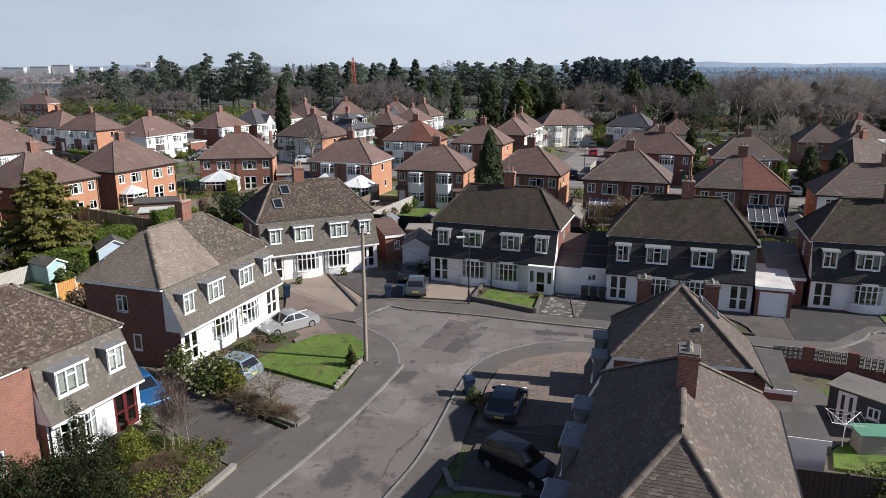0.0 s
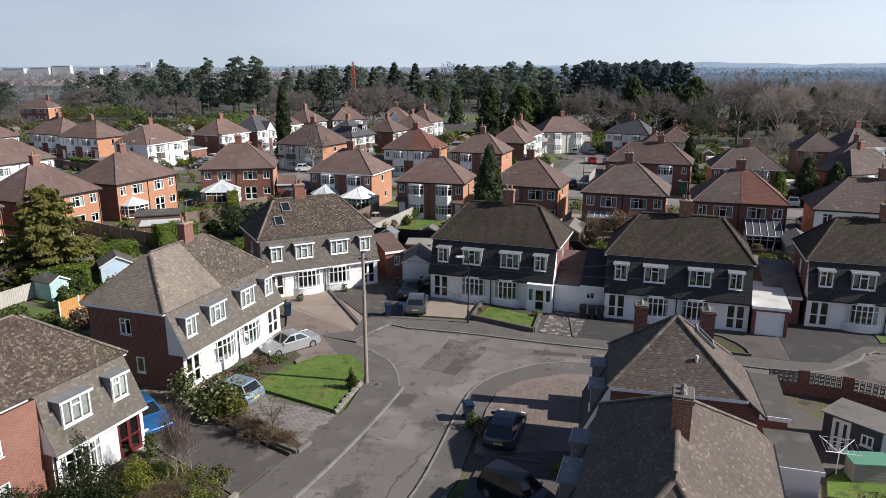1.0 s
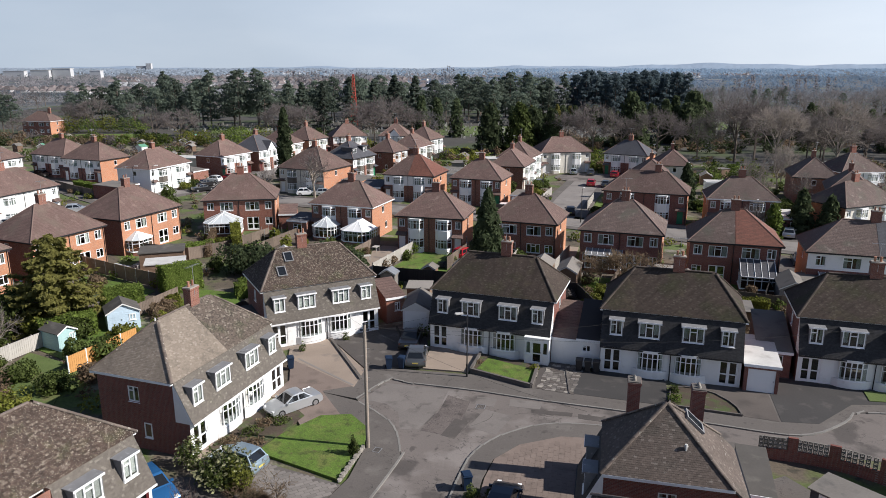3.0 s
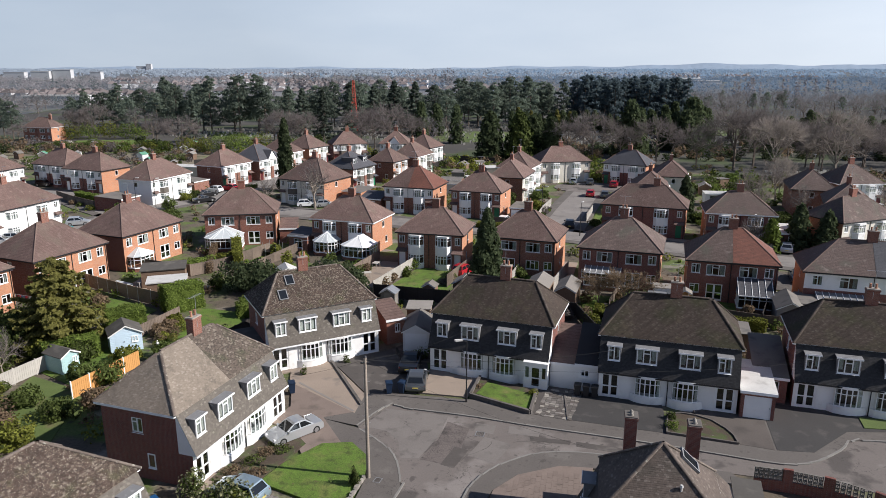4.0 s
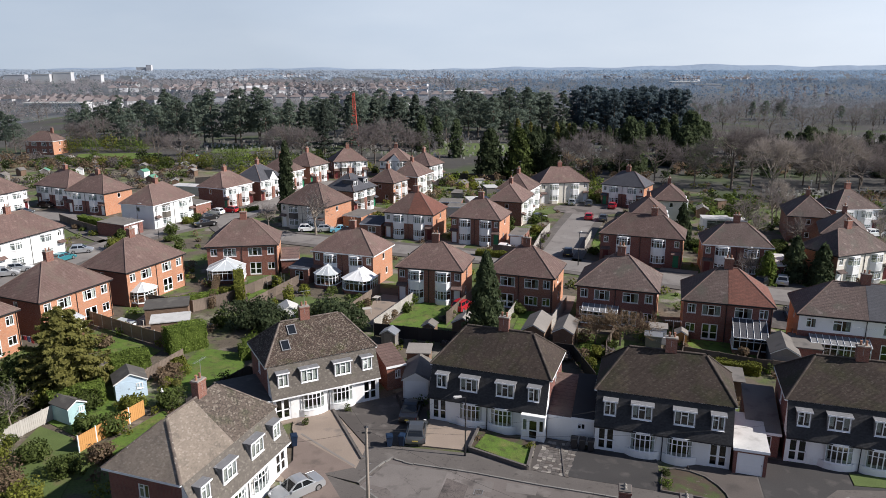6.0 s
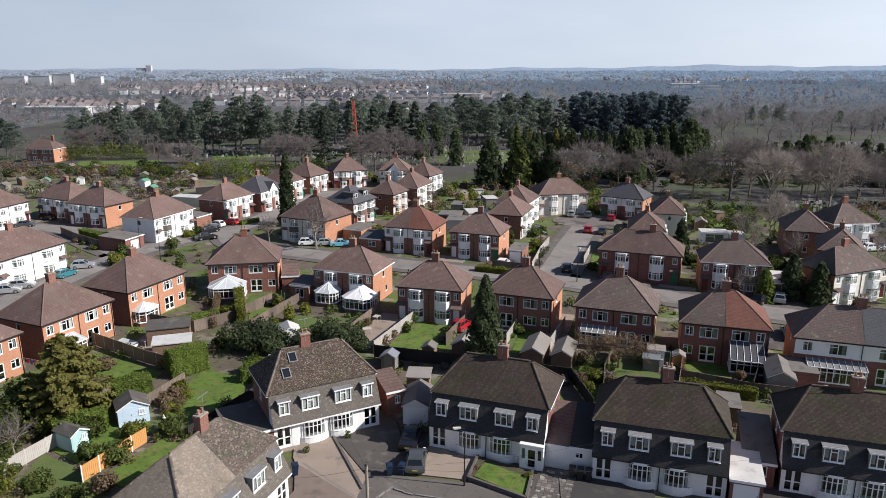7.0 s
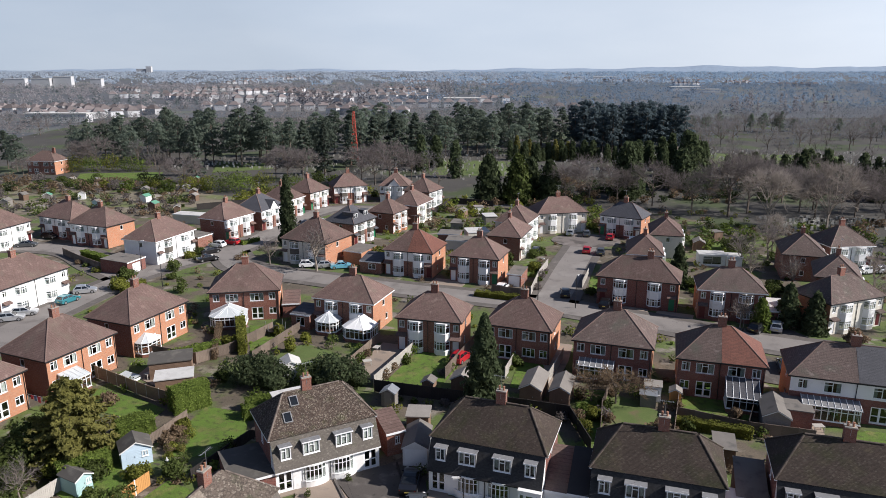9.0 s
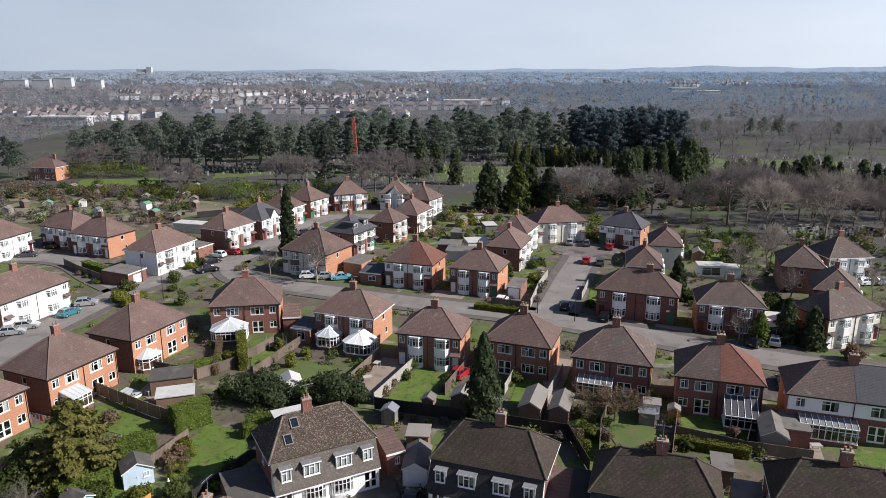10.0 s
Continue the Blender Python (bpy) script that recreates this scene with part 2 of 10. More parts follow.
MAT = dict(
    # brick carries the tone of shaded walls, brick_orange that of sunlit walls
    brick=material("red_brick", (0.25, 0.095, 0.062), 0.9, 0.14, 0.5, 14, 0.12, obj=0.08, bump=0.012, brick=(0.225, 0.075, (0.30, 0.24, 0.20), (0.17, 0.064, 0.046))),
    brick_orange=material("sunlit_orange_brick", (0.50, 0.225, 0.12), 0.9, 0.12, 0.5, 14, 0.12, obj=0.08, bump=0.012, brick=(0.225, 0.075, (0.40, 0.31, 0.235), (0.41, 0.165, 0.088))),
    brick_dark=material("dark_red_brick", (0.22, 0.075, 0.055), 0.9, 0.16, 0.6, 14, 0.15, bump=0.012, brick=(0.225, 0.075, (0.22, 0.17, 0.15), (0.15, 0.055, 0.045))),
    render_white=material("white_render", (0.80, 0.79, 0.77), 0.75, 0.05, 0.8, 12, 0.04, obj=0.03, bump=0.004, spots=[((0.62, 0.6, 0.56), 1.3, 0.62, 0.85)]),
    render_cream=material("cream_render", (0.66, 0.62, 0.54), 0.8, 0.07, 0.7, 12, 0.05, obj=0.05, bump=0.005, spots=[((0.5, 0.47, 0.42), 1.1, 0.6, 0.85)]),
    pvc=material("white_plastic_frame", (0.8, 0.8, 0.8), 0.4, 0.03, 2, 20, 0.03),
    timber_white=material("white_weatherboard", (0.74, 0.73, 0.71), 0.6, 0.08, 1, 14, 0.05),
    pane=glass("window_glass"),
    curtain=material("pale_curtain", (0.62, 0.60, 0.56), 0.95, 0.15, 3, 25, 0.1, obj=0.3),
    tile_grey=material("weathered_grey_brown_tile", (0.092, 0.072, 0.058), 0.92, 0.22, 0.55, 24, 0.25, island=0.35, flecks=((0.19, 0.17, 0.14), 0.84, 1.0), spots=[((0.17, 0.16, 0.13), 5.5, 0.67, 0.76), ((0.06, 0.062, 0.036), 0.7, 0.55, 0.75)]),
    tile_pale=material("pale_brown_tile", (0.20, 0.165, 0.132), 0.92, 0.16, 0.5, 24, 0.2, island=0.14, flecks=((0.26, 0.225, 0.19), 0.85, 1.0), spots=[((0.15, 0.125, 0.10), 0.7, 0.55, 0.7)]),
    tile_moss=material("mossy_dark_tile", (0.046, 0.033, 0.026), 0.95, 0.25, 0.5, 24, 0.3, island=0.2, flecks=((0.07, 0.06, 0.05), 0.86, 1.0), spots=[((0.036, 0.034, 0.017), 0.45, 0.5, 0.66), ((0.058, 0.044, 0.03), 0.9, 0.56, 0.7)]),
    tile_speck=material("lichen_speckled_tile", (0.058, 0.039, 0.030), 0.95, 0.2, 0.5, 30, 0.4, island=0.35, flecks=((0.17, 0.148, 0.12), 0.84, 1.0), spots=[((0.052, 0.046, 0.024), 0.8, 0.55, 0.7), ((0.40, 0.37, 0.31), 15, 0.635, 0.67), ((0.36, 0.335, 0.28), 32, 0.635, 0.67)]),
    tile_brown=material("dark_brown_plain_tile", (0.104, 0.081, 0.068), 0.94, 0.2, 0.5, 24, 0.25, island=0.16, flecks=((0.19, 0.165, 0.145), 0.88, 1.0), spots=[((0.085, 0.07, 0.058), 0.6, 0.5, 0.66), ((0.17, 0.15, 0.13), 9, 0.63, 0.73)]),
    tile_hung=material("hung_tile_grey", (0.115, 0.10, 0.085), 0.92, 0.18, 0.7, 24, 0.2, island=0.15, flecks=((0.19, 0.175, 0.15), 0.86, 1.0), spots=[((0.34, 0.32, 0.28), 6.5, 0.70, 0.76), ((0.085, 0.085, 0.055), 0.8, 0.6, 0.8)]),
    tile_black=material("black_hung_tile", (0.028, 0.027, 0.028), 0.7, 0.2, 0.8, 30, 0.2, island=0.3),
    roof_brown=material("brown_roof_tile", (0.152, 0.100, 0.087), 0.9, 0.2, 0.35, 6, 0.2, obj=0.16, bump=0.02, brick=(0.26, 0.13, (0.088, 0.056, 0.047), (0.13, 0.082, 0.07)), spots=[((0.128, 0.094, 0.076), 0.5, 0.52, 0.7), ((0.185, 0.13, 0.112), 1.4, 0.6, 0.74)]),
    roof_grey=material("grey_brown_roof_tile", (0.128, 0.092, 0.08), 0.9, 0.2, 0.35, 6, 0.2, obj=0.16, bump=0.02, brick=(0.26, 0.13, (0.07, 0.05, 0.045), (0.10, 0.073, 0.064)), spots=[((0.095, 0.085, 0.068), 0.5, 0.52, 0.7), ((0.175, 0.14, 0.125), 1.4, 0.6, 0.74)]),
    roof_red=material("red_roof_tile", (0.135, 0.058, 0.042), 0.85, 0.12, 0.4, 6, 0.1, bump=0.02, brick=(0.3, 0.12, (0.10, 0.042, 0.032), (0.185, 0.075, 0.052))),
    roof_slate=material("dark_slate_roof", (0.075, 0.075, 0.085), 0.7, 0.15, 0.5, 8, 0.12, bump=0.015, brick=(0.3, 0.12, (0.05, 0.05, 0.055), (0.065, 0.065, 0.075))),
    felt=material("grey_felt_roof", (0.16, 0.145, 0.13), 0.95, 0.15, 0.6, 10, 0.1, spots=[((0.09, 0.085, 0.08), 0.7, 0.55, 0.7)]),
    felt_dark=material("dark_mineral_felt", (0.085, 0.078, 0.07), 0.95, 0.15, 0.6, 10, 0.1, spots=[((0.13, 0.12, 0.105), 0.8, 0.55, 0.7)]),
    felt_pale=material("pale_flat_roof", (0.5, 0.49, 0.47), 0.9, 0.12, 0.8, 10, 0.08, spots=[((0.34, 0.33, 0.31), 0.9, 0.55, 0.75)]),
    lead=material("lead_sheet", (0.19, 0.19, 0.195), 0.6, 0.15, 2, 20, 0.1, spots=[((0.4, 0.4, 0.4), 3, 0.6, 0.75)]),
    clay=material("clay_pot", (0.30, 0.15, 0.095), 0.85, 0.15, 2, 20, 0.1, obj=0.2),
    stack_soot=material("sooty_mortar", (0.12, 0.108, 0.098), 0.95, 0.2, 2, 20, 0.15),
    mortar=material("pale_mortar", (0.29, 0.26, 0.225), 0.95, 0.15, 2, 20, 0.12),
    ridge_dark=material("dark_mossy_ridge_tile", (0.075, 0.058, 0.048), 0.94, 0.2, 2, 25, 0.2, obj=0.25, spots=[((0.05, 0.048, 0.025), 3, 0.55, 0.7)]),
    ridge=material("ridge_tile", (0.13, 0.103, 0.086), 0.92, 0.2, 2, 25, 0.2, obj=0.25, spots=[((0.34, 0.32, 0.27), 5, 0.6, 0.72)]),
    roof_ridge=material("brown_ridge_tile", (0.175, 0.12, 0.10), 0.92, 0.2, 1.0, 12, 0.2, obj=0.2),
    black=material("black_plastic", (0.02, 0.02, 0.022), 0.45, 0.1, 2, 20, 0.1),
    asphalt=material("worn_asphalt", (0.148, 0.128, 0.117), 0.9, 0.12, 0.16, 9, 0.12, spots=[((0.085, 0.074, 0.068), 0.34, 0.53, 0.60), ((0.205, 0.182, 0.168), 0.19, 0.55, 0.63), ((0.082, 0.071, 0.065), 1.3, 0.62, 0.70)], bump=0.006, cracks=(1.0, 0.02, (0.05, 0.044, 0.04), 0.48, 0.58)),
    asphalt_patch=material("pale_asphalt_patch", (0.168, 0.150, 0.138), 0.93, 0.12, 0.5, 9, 0.12, bump=0.005, spots=[((0.115, 0.102, 0.094), 0.9, 0.55, 0.7)], cracks=(0.35, 0.015, (0.08, 0.07, 0.064), 0.56, 0.64)),
    asphalt_old=material("cracked_old_asphalt", (0.128, 0.108, 0.099), 0.93, 0.2, 0.5, 9, 0.25, bump=0.008, spots=[((0.066, 0.056, 0.052), 0.8, 0.52, 0.64)], cracks=(2.2, 0.03, (0.035, 0.031, 0.029), 0.36, 0.46)),
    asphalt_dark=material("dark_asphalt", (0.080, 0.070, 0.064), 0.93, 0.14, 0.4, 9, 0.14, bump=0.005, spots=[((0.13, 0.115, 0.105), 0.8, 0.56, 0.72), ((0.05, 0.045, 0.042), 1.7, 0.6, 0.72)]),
    drive_tan=material("tan_asphalt_drive", (0.098, 0.083, 0.074), 0.92, 0.14, 0.4, 9, 0.14, bump=0.004, spots=[((0.07, 0.06, 0.054), 0.5, 0.54, 0.7)]),
    asphalt_black=material("newer_black_asphalt", (0.046, 0.043, 0.042), 0.85, 0.14, 0.4, 9, 0.14, bump=0.005, spots=[((0.085, 0.077, 0.072), 0.7, 0.56, 0.72)]),
    paving=material("footway_asphalt", (0.112, 0.099, 0.09), 0.93, 0.12, 0.4, 9, 0.14, spots=[((0.155, 0.14, 0.127), 0.5, 0.56, 0.72), ((0.07, 0.062, 0.056), 1.6, 0.6, 0.72)], bump=0.005, cracks=(1.1, 0.02, (0.05, 0.045, 0.042), 0.55, 0.64)),
    kerb=material("granite_kerb", (0.20, 0.19, 0.175), 0.9, 0.12, 0.8, 12, 0.12, obj=0.1),
    block=material("grey_block_paving", (0.19, 0.17, 0.155), 0.9, 0.12, 0.6, 12, 0.12, obj=0.16),
    block_red=material("red_block_paving", (0.178, 0.138, 0.117), 0.9, 0.14, 0.5, 12, 0.14, obj=0.07, spots=[((0.12, 0.095, 0.08), 0.8, 0.55, 0.72)]),
    concrete=material("worn_concrete", (0.27, 0.215, 0.172), 0.93, 0.14, 0.4, 9, 0.1, spots=[((0.15, 0.13, 0.115), 0.5, 0.56, 0.74)], bump=0.005),
    soil=material("garden_soil", (0.07, 0.052, 0.037), 0.97, 0.25, 0.7, 12, 0.3, bump=0.03, spots=[((0.06, 0.078, 0.026), 0.9, 0.48, 0.62), ((0.16, 0.14, 0.115), 3.0, 0.66, 0.74)]),
    garden=material("garden_ground", (0.105, 0.085, 0.062), 0.97, 0.3, 0.35, 6, 0.35, bump=0.03, spots=[((0.085, 0.115, 0.030), 0.13, 0.47, 0.55), ((0.20, 0.175, 0.145), 0.28, 0.58, 0.66), ((0.055, 0.048, 0.036), 1.1, 0.58, 0.68)]),
    lawn=material("lawn_grass", (0.088, 0.145, 0.020), 0.95, 0.25, 0.5, 11, 0.5, bump=0.05, spots=[((0.135, 0.14, 0.042), 0.6, 0.5, 0.7), ((0.062, 0.085, 0.018), 1.4, 0.52, 0.66), ((0.095, 0.08, 0.035), 2.6, 0.62, 0.74)]),
    lawn_dull=material("rough_grass", (0.085, 0.118, 0.032), 0.95, 0.2, 0.4, 10, 0.25, bump=0.03, spots=[((0.12, 0.105, 0.05), 0.5, 0.54, 0.72)]),
    # blue-grey base follows the haze painted into the far woods
    land=material("hazed_fields_and_scrub", (0.088, 0.094, 0.104), 0.97, 0.25, 0.012, 0.4, 0.2, spots=[((0.10, 0.115, 0.08), 0.006, 0.56, 0.64), ((0.075, 0.076, 0.082), 0.02, 0.52, 0.66)]),
    plots=material("dug_and_dry_allotment_ground", (0.17, 0.145, 0.105), 0.97, 0.3, 0.12, 2.0, 0.3, bump=0.03, spots=[((0.12, 0.135, 0.055), 0.08, 0.48, 0.56), ((0.085, 0.066, 0.048), 0.22, 0.55, 0.64), ((0.27, 0.245, 0.20), 0.5, 0.62, 0.70)]),
    litter=material("leaf_litter_ground", (0.058, 0.054, 0.048), 0.97, 0.25, 0.05, 2.5, 0.25, bump=0.03, spots=[((0.05, 0.066, 0.026), 0.035, 0.52, 0.62), ((0.10, 0.088, 0.068), 0.3, 0.6, 0.72)]),
    bark=material("grey_bark", (0.13, 0.105, 0.085), 0.95, 0.2, 1.5, 12, 0.25, obj=0.2),
    bark_pale=material("pale_bark", (0.26, 0.22, 0.18), 0.95, 0.2, 1.5, 12, 0.25, obj=0.15),
    twig=material("winter_twigs", (0.192, 0.166, 0.156), 0.95, 0.15, 0.08, 3, 0.15, island=0.2, obj=0.25, leafy=0.45),
    twig_red=material("reddish_birch_twigs", (0.155, 0.105, 0.09), 0.95, 0.15, 0.3, 3, 0.15, island=0.2, leafy=0.45),
    twig_pale=material("pale_winter_twigs", (0.27, 0.235, 0.205), 0.95, 0.15, 0.08, 3, 0.15, island=0.2, obj=0.15, leafy=0.45),
    # needle colour is lightened to allow for haze over the pines
    needle=material("dark_pine_needles", (0.135, 0.165, 0.128), 0.9, 0.2, 0.1, 1.5, 0.2, island=0.18, obj=0.3, leafy=0.6),
    conifer=material("dark_conifer_foliage", (0.078, 0.100, 0.050), 0.9, 0.2, 0.4, 3, 0.2, island=0.35, obj=0.2, leafy=0.55),
    needle_olive=material("olive_conifer_foliage", (0.20, 0.19, 0.058), 0.9, 0.2, 0.5, 3, 0.2, island=0.22, obj=0.2, leafy=0.5),
    leaf=material("evergreen_leaves", (0.092, 0.118, 0.034), 0.75, 0.2, 0.6, 4, 0.25, island=0.5, obj=0.25, leafy=0.45),
    # leaf colour lowered to stand for the deep shade on the front shrubs
    leaf_dark=material("shade_dark_glossy_leaves", (0.036, 0.048, 0.019), 0.6, 0.2, 0.6, 4, 0.25, island=0.45, obj=0.2, leafy=0.4),
    leaf_light=material("yellow_green_leaves", (0.165, 0.175, 0.035), 0.8, 0.2, 0.6, 4, 0.25, island=0.45, obj=0.25, leafy=0.45),
    leaf_pale=material("variegated_leaves", (0.27, 0.27, 0.15), 0.8, 0.2, 0.9, 5, 0.25, island=0.5, leafy=0.45),
    hedge=material("clipped_hedge_leaves", (0.138, 0.185, 0.040), 0.85, 0.2, 0.5, 4, 0.2, island=0.4, obj=0.25, leafy=0.45),
    dead=material("dry_brown_stems", (0.20, 0.145, 0.095), 0.95, 0.2, 0.6, 6, 0.2, island=0.3, leafy=0.45),
    fence=material("weathered_fence", (0.155, 0.12, 0.095), 0.93, 0.2, 0.6, 9, 0.2, obj=0.25),
    fence_brown=material("sunlit_brown_fence", (0.23, 0.165, 0.11), 0.93, 0.2, 0.6, 9, 0.2, obj=0.15),
    fence_pale=material("pale_concrete_fence", (0.40, 0.375, 0.34), 0.9, 0.1, 0.6, 9, 0.12, obj=0.1),
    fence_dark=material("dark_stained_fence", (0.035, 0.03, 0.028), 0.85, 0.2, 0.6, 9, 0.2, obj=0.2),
    fence_orange=material("new_orange_fence", (0.50, 0.255, 0.085), 0.85, 0.12, 0.6, 9, 0.12, obj=0.15),
    shed=material("brown_shed_boards", (0.17, 0.11, 0.075), 0.9, 0.15, 0.6, 9, 0.15, obj=0.2),
    shed_blue=material("pale_blue_paint", (0.50, 0.62, 0.72), 0.7, 0.06, 0.6, 9, 0.06),
    shed_teal=material("pale_teal_paint", (0.36, 0.52, 0.52), 0.7, 0.08, 0.6, 9, 0.06),
    shed_grey=material("blue_grey_paint", (0.045, 0.055, 0.068), 0.7, 0.1, 0.6, 9, 0.08),
    green_felt=material("green_mineral_felt", (0.10, 0.25, 0.17), 0.95, 0.12, 0.6, 9, 0.1),
    corrugated=material("asbestos_sheet", (0.22, 0.20, 0.18), 0.92, 0.15, 0.7, 9, 0.15, obj=0.2),
    steel=material("galvanised_steel", (0.42, 0.43, 0.44), 0.45, 0.1, 2, 20, 0.08, metal=0.7),
    pole=material("old_pole_wood", (0.29, 0.245, 0.20), 0.95, 0.2, 1.2, 14, 0.2),
    tyre=material("tyre_rubber", (0.018, 0.018, 0.018), 0.85, 0.1, 2, 20, 0.1),
    rim=material("alloy_rim", (0.45, 0.45, 0.46), 0.35, 0.05, 2, 20, 0.05, metal=0.8),
    lamp_red=material("red_lens", (0.35, 0.015, 0.012), 0.2, 0.05, 2, 20, 0.05),
    lamp_clear=material("clear_lens", (0.75, 0.75, 0.75), 0.12, 0.05, 2, 20, 0.05),
    car_glass=material("tinted_car_glass", (0.012, 0.014, 0.016), 0.06, 0.05, 2, 20, 0.02, spec=0.8),
    plate=material("plate_plain", (0.62, 0.5, 0.12), 0.5, 0.05, 2, 20, 0.05),
    bin_blue=material("blue_bin_plastic", (0.010, 0.024, 0.055), 0.5, 0.08, 2, 20, 0.05),
    bin_black=material("black_bin_plastic", (0.022, 0.022, 0.025), 0.5, 0.08, 2, 20, 0.05),
    cloth_red=material("red_cloth", (0.42, 0.05, 0.07), 0.95, 0.1, 2, 20, 0.1),
    cloth_blue=material("blue_cloth", (0.10, 0.13, 0.26), 0.95, 0.1, 2, 20, 0.1),
    screen_block=material("weathered_screen_block", (0.17, 0.158, 0.14), 0.94, 0.2, 1.2, 14, 0.2, obj=0.2),
    stone=material("pale_rubble_stone", (0.25, 0.228, 0.20), 0.93, 0.2, 1.2, 14, 0.2, obj=0.25),
    red_paint=material("dark_red_paint", (0.10, 0.016, 0.018), 0.45, 0.1, 2, 20, 0.08),
    green_paint=material("green_door_paint", (0.02, 0.16, 0.075), 0.5, 0.1, 2, 20, 0.08),
    mast_red=material("red_tower_paint", (0.42, 0.07, 0.045), 0.6, 0.1, 0.5, 5, 0.1),
    far_wall=material("far_pale_walls", (0.42, 0.42, 0.43), 0.9, 0.1, 0.05, 1, 0.1, island=0.4),
    far_roof=material("far_brown_roofs", (0.16, 0.135, 0.132), 0.9, 0.15, 0.05, 1, 0.1, island=0.35),
    grave=material("pale_headstone", (0.42, 0.40, 0.36), 0.9, 0.2, 0.1, 3, 0.1, island=0.4),
    mid_wood=material("bare_woodland", (0.205, 0.190, 0.188), 0.95, 0.25, 0.02, 0.5, 0.35, island=0.12, leafy=0.5),
    # greyed and lightened: distance haze is carried by the base colour
    mid_wood_b=material("bare_woodland_far_hazed", (0.265, 0.252, 0.262), 0.95, 0.22, 0.006, 0.3, 0.3, island=0.14, leafy=0.5),
    # far conifers paled, haze being part of the colour
    mid_needle=material("far_conifer_foliage_hazed", (0.12, 0.14, 0.145), 0.95, 0.2, 0.01, 0.3, 0.2, island=0.15, leafy=0.5),
    # the blue here is aerial haze mixed into the wood's colour
    far_dark=material("far_woodland_blue_haze", (0.150, 0.205, 0.275), 0.95, 0.18, 0.004, 0.1, 0.1, island=0.12, leafy=0.5),
    # plantation green lifted towards blue, to stand for haze in front
    plantation=material("plantation_needles_hazed", (0.105, 0.138, 0.150), 0.9, 0.2, 0.1, 1.5, 0.2, island=0.15, obj=0.2, leafy=0.6),
    # farther still: a paler haze blue in the base colour
    far_tree_b=material("distant_woodland_blue_haze", (0.24, 0.33, 0.44), 0.95, 0.15, 0.004, 0.1, 0.1, island=0.08, leafy=0.5),
    # bare wood colour mixed with haze blue
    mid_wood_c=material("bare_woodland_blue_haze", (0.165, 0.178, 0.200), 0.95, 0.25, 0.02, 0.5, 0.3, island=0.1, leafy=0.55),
    estate_road=material("pale_estate_asphalt", (0.205, 0.186, 0.172), 0.9, 0.12, 0.16, 9, 0.1, spots=[((0.15, 0.135, 0.125), 0.3, 0.54, 0.68), ((0.245, 0.226, 0.21), 0.17, 0.56, 0.70)], bump=0.005, cracks=(0.8, 0.02, (0.09, 0.08, 0.074), 0.5, 0.6)),
    # horizon woods: haze lightens and blues the base colour
    far_tree=material("far_woodland_pale_haze", (0.325, 0.375, 0.44), 0.95, 0.15, 0.004, 0.1, 0.1, island=0.08, leafy=0.5),
    # ridge colour is mostly haze blue
    far_ridge=material("distant_ridge_blue_haze", (0.23, 0.29, 0.37), 1.0, 0.1, 0.003, 0.05, 0.1),
    poly=material("clear_polycarbonate", (0.5, 0.53, 0.54), 0.25, 0.08, 1, 9, 0.05),
)


def paint(name, colour, metal=0.3):
    return material(name, colour, 0.28, 0.03, 1, 9, 0.03, metal=metal, coat=0.6)


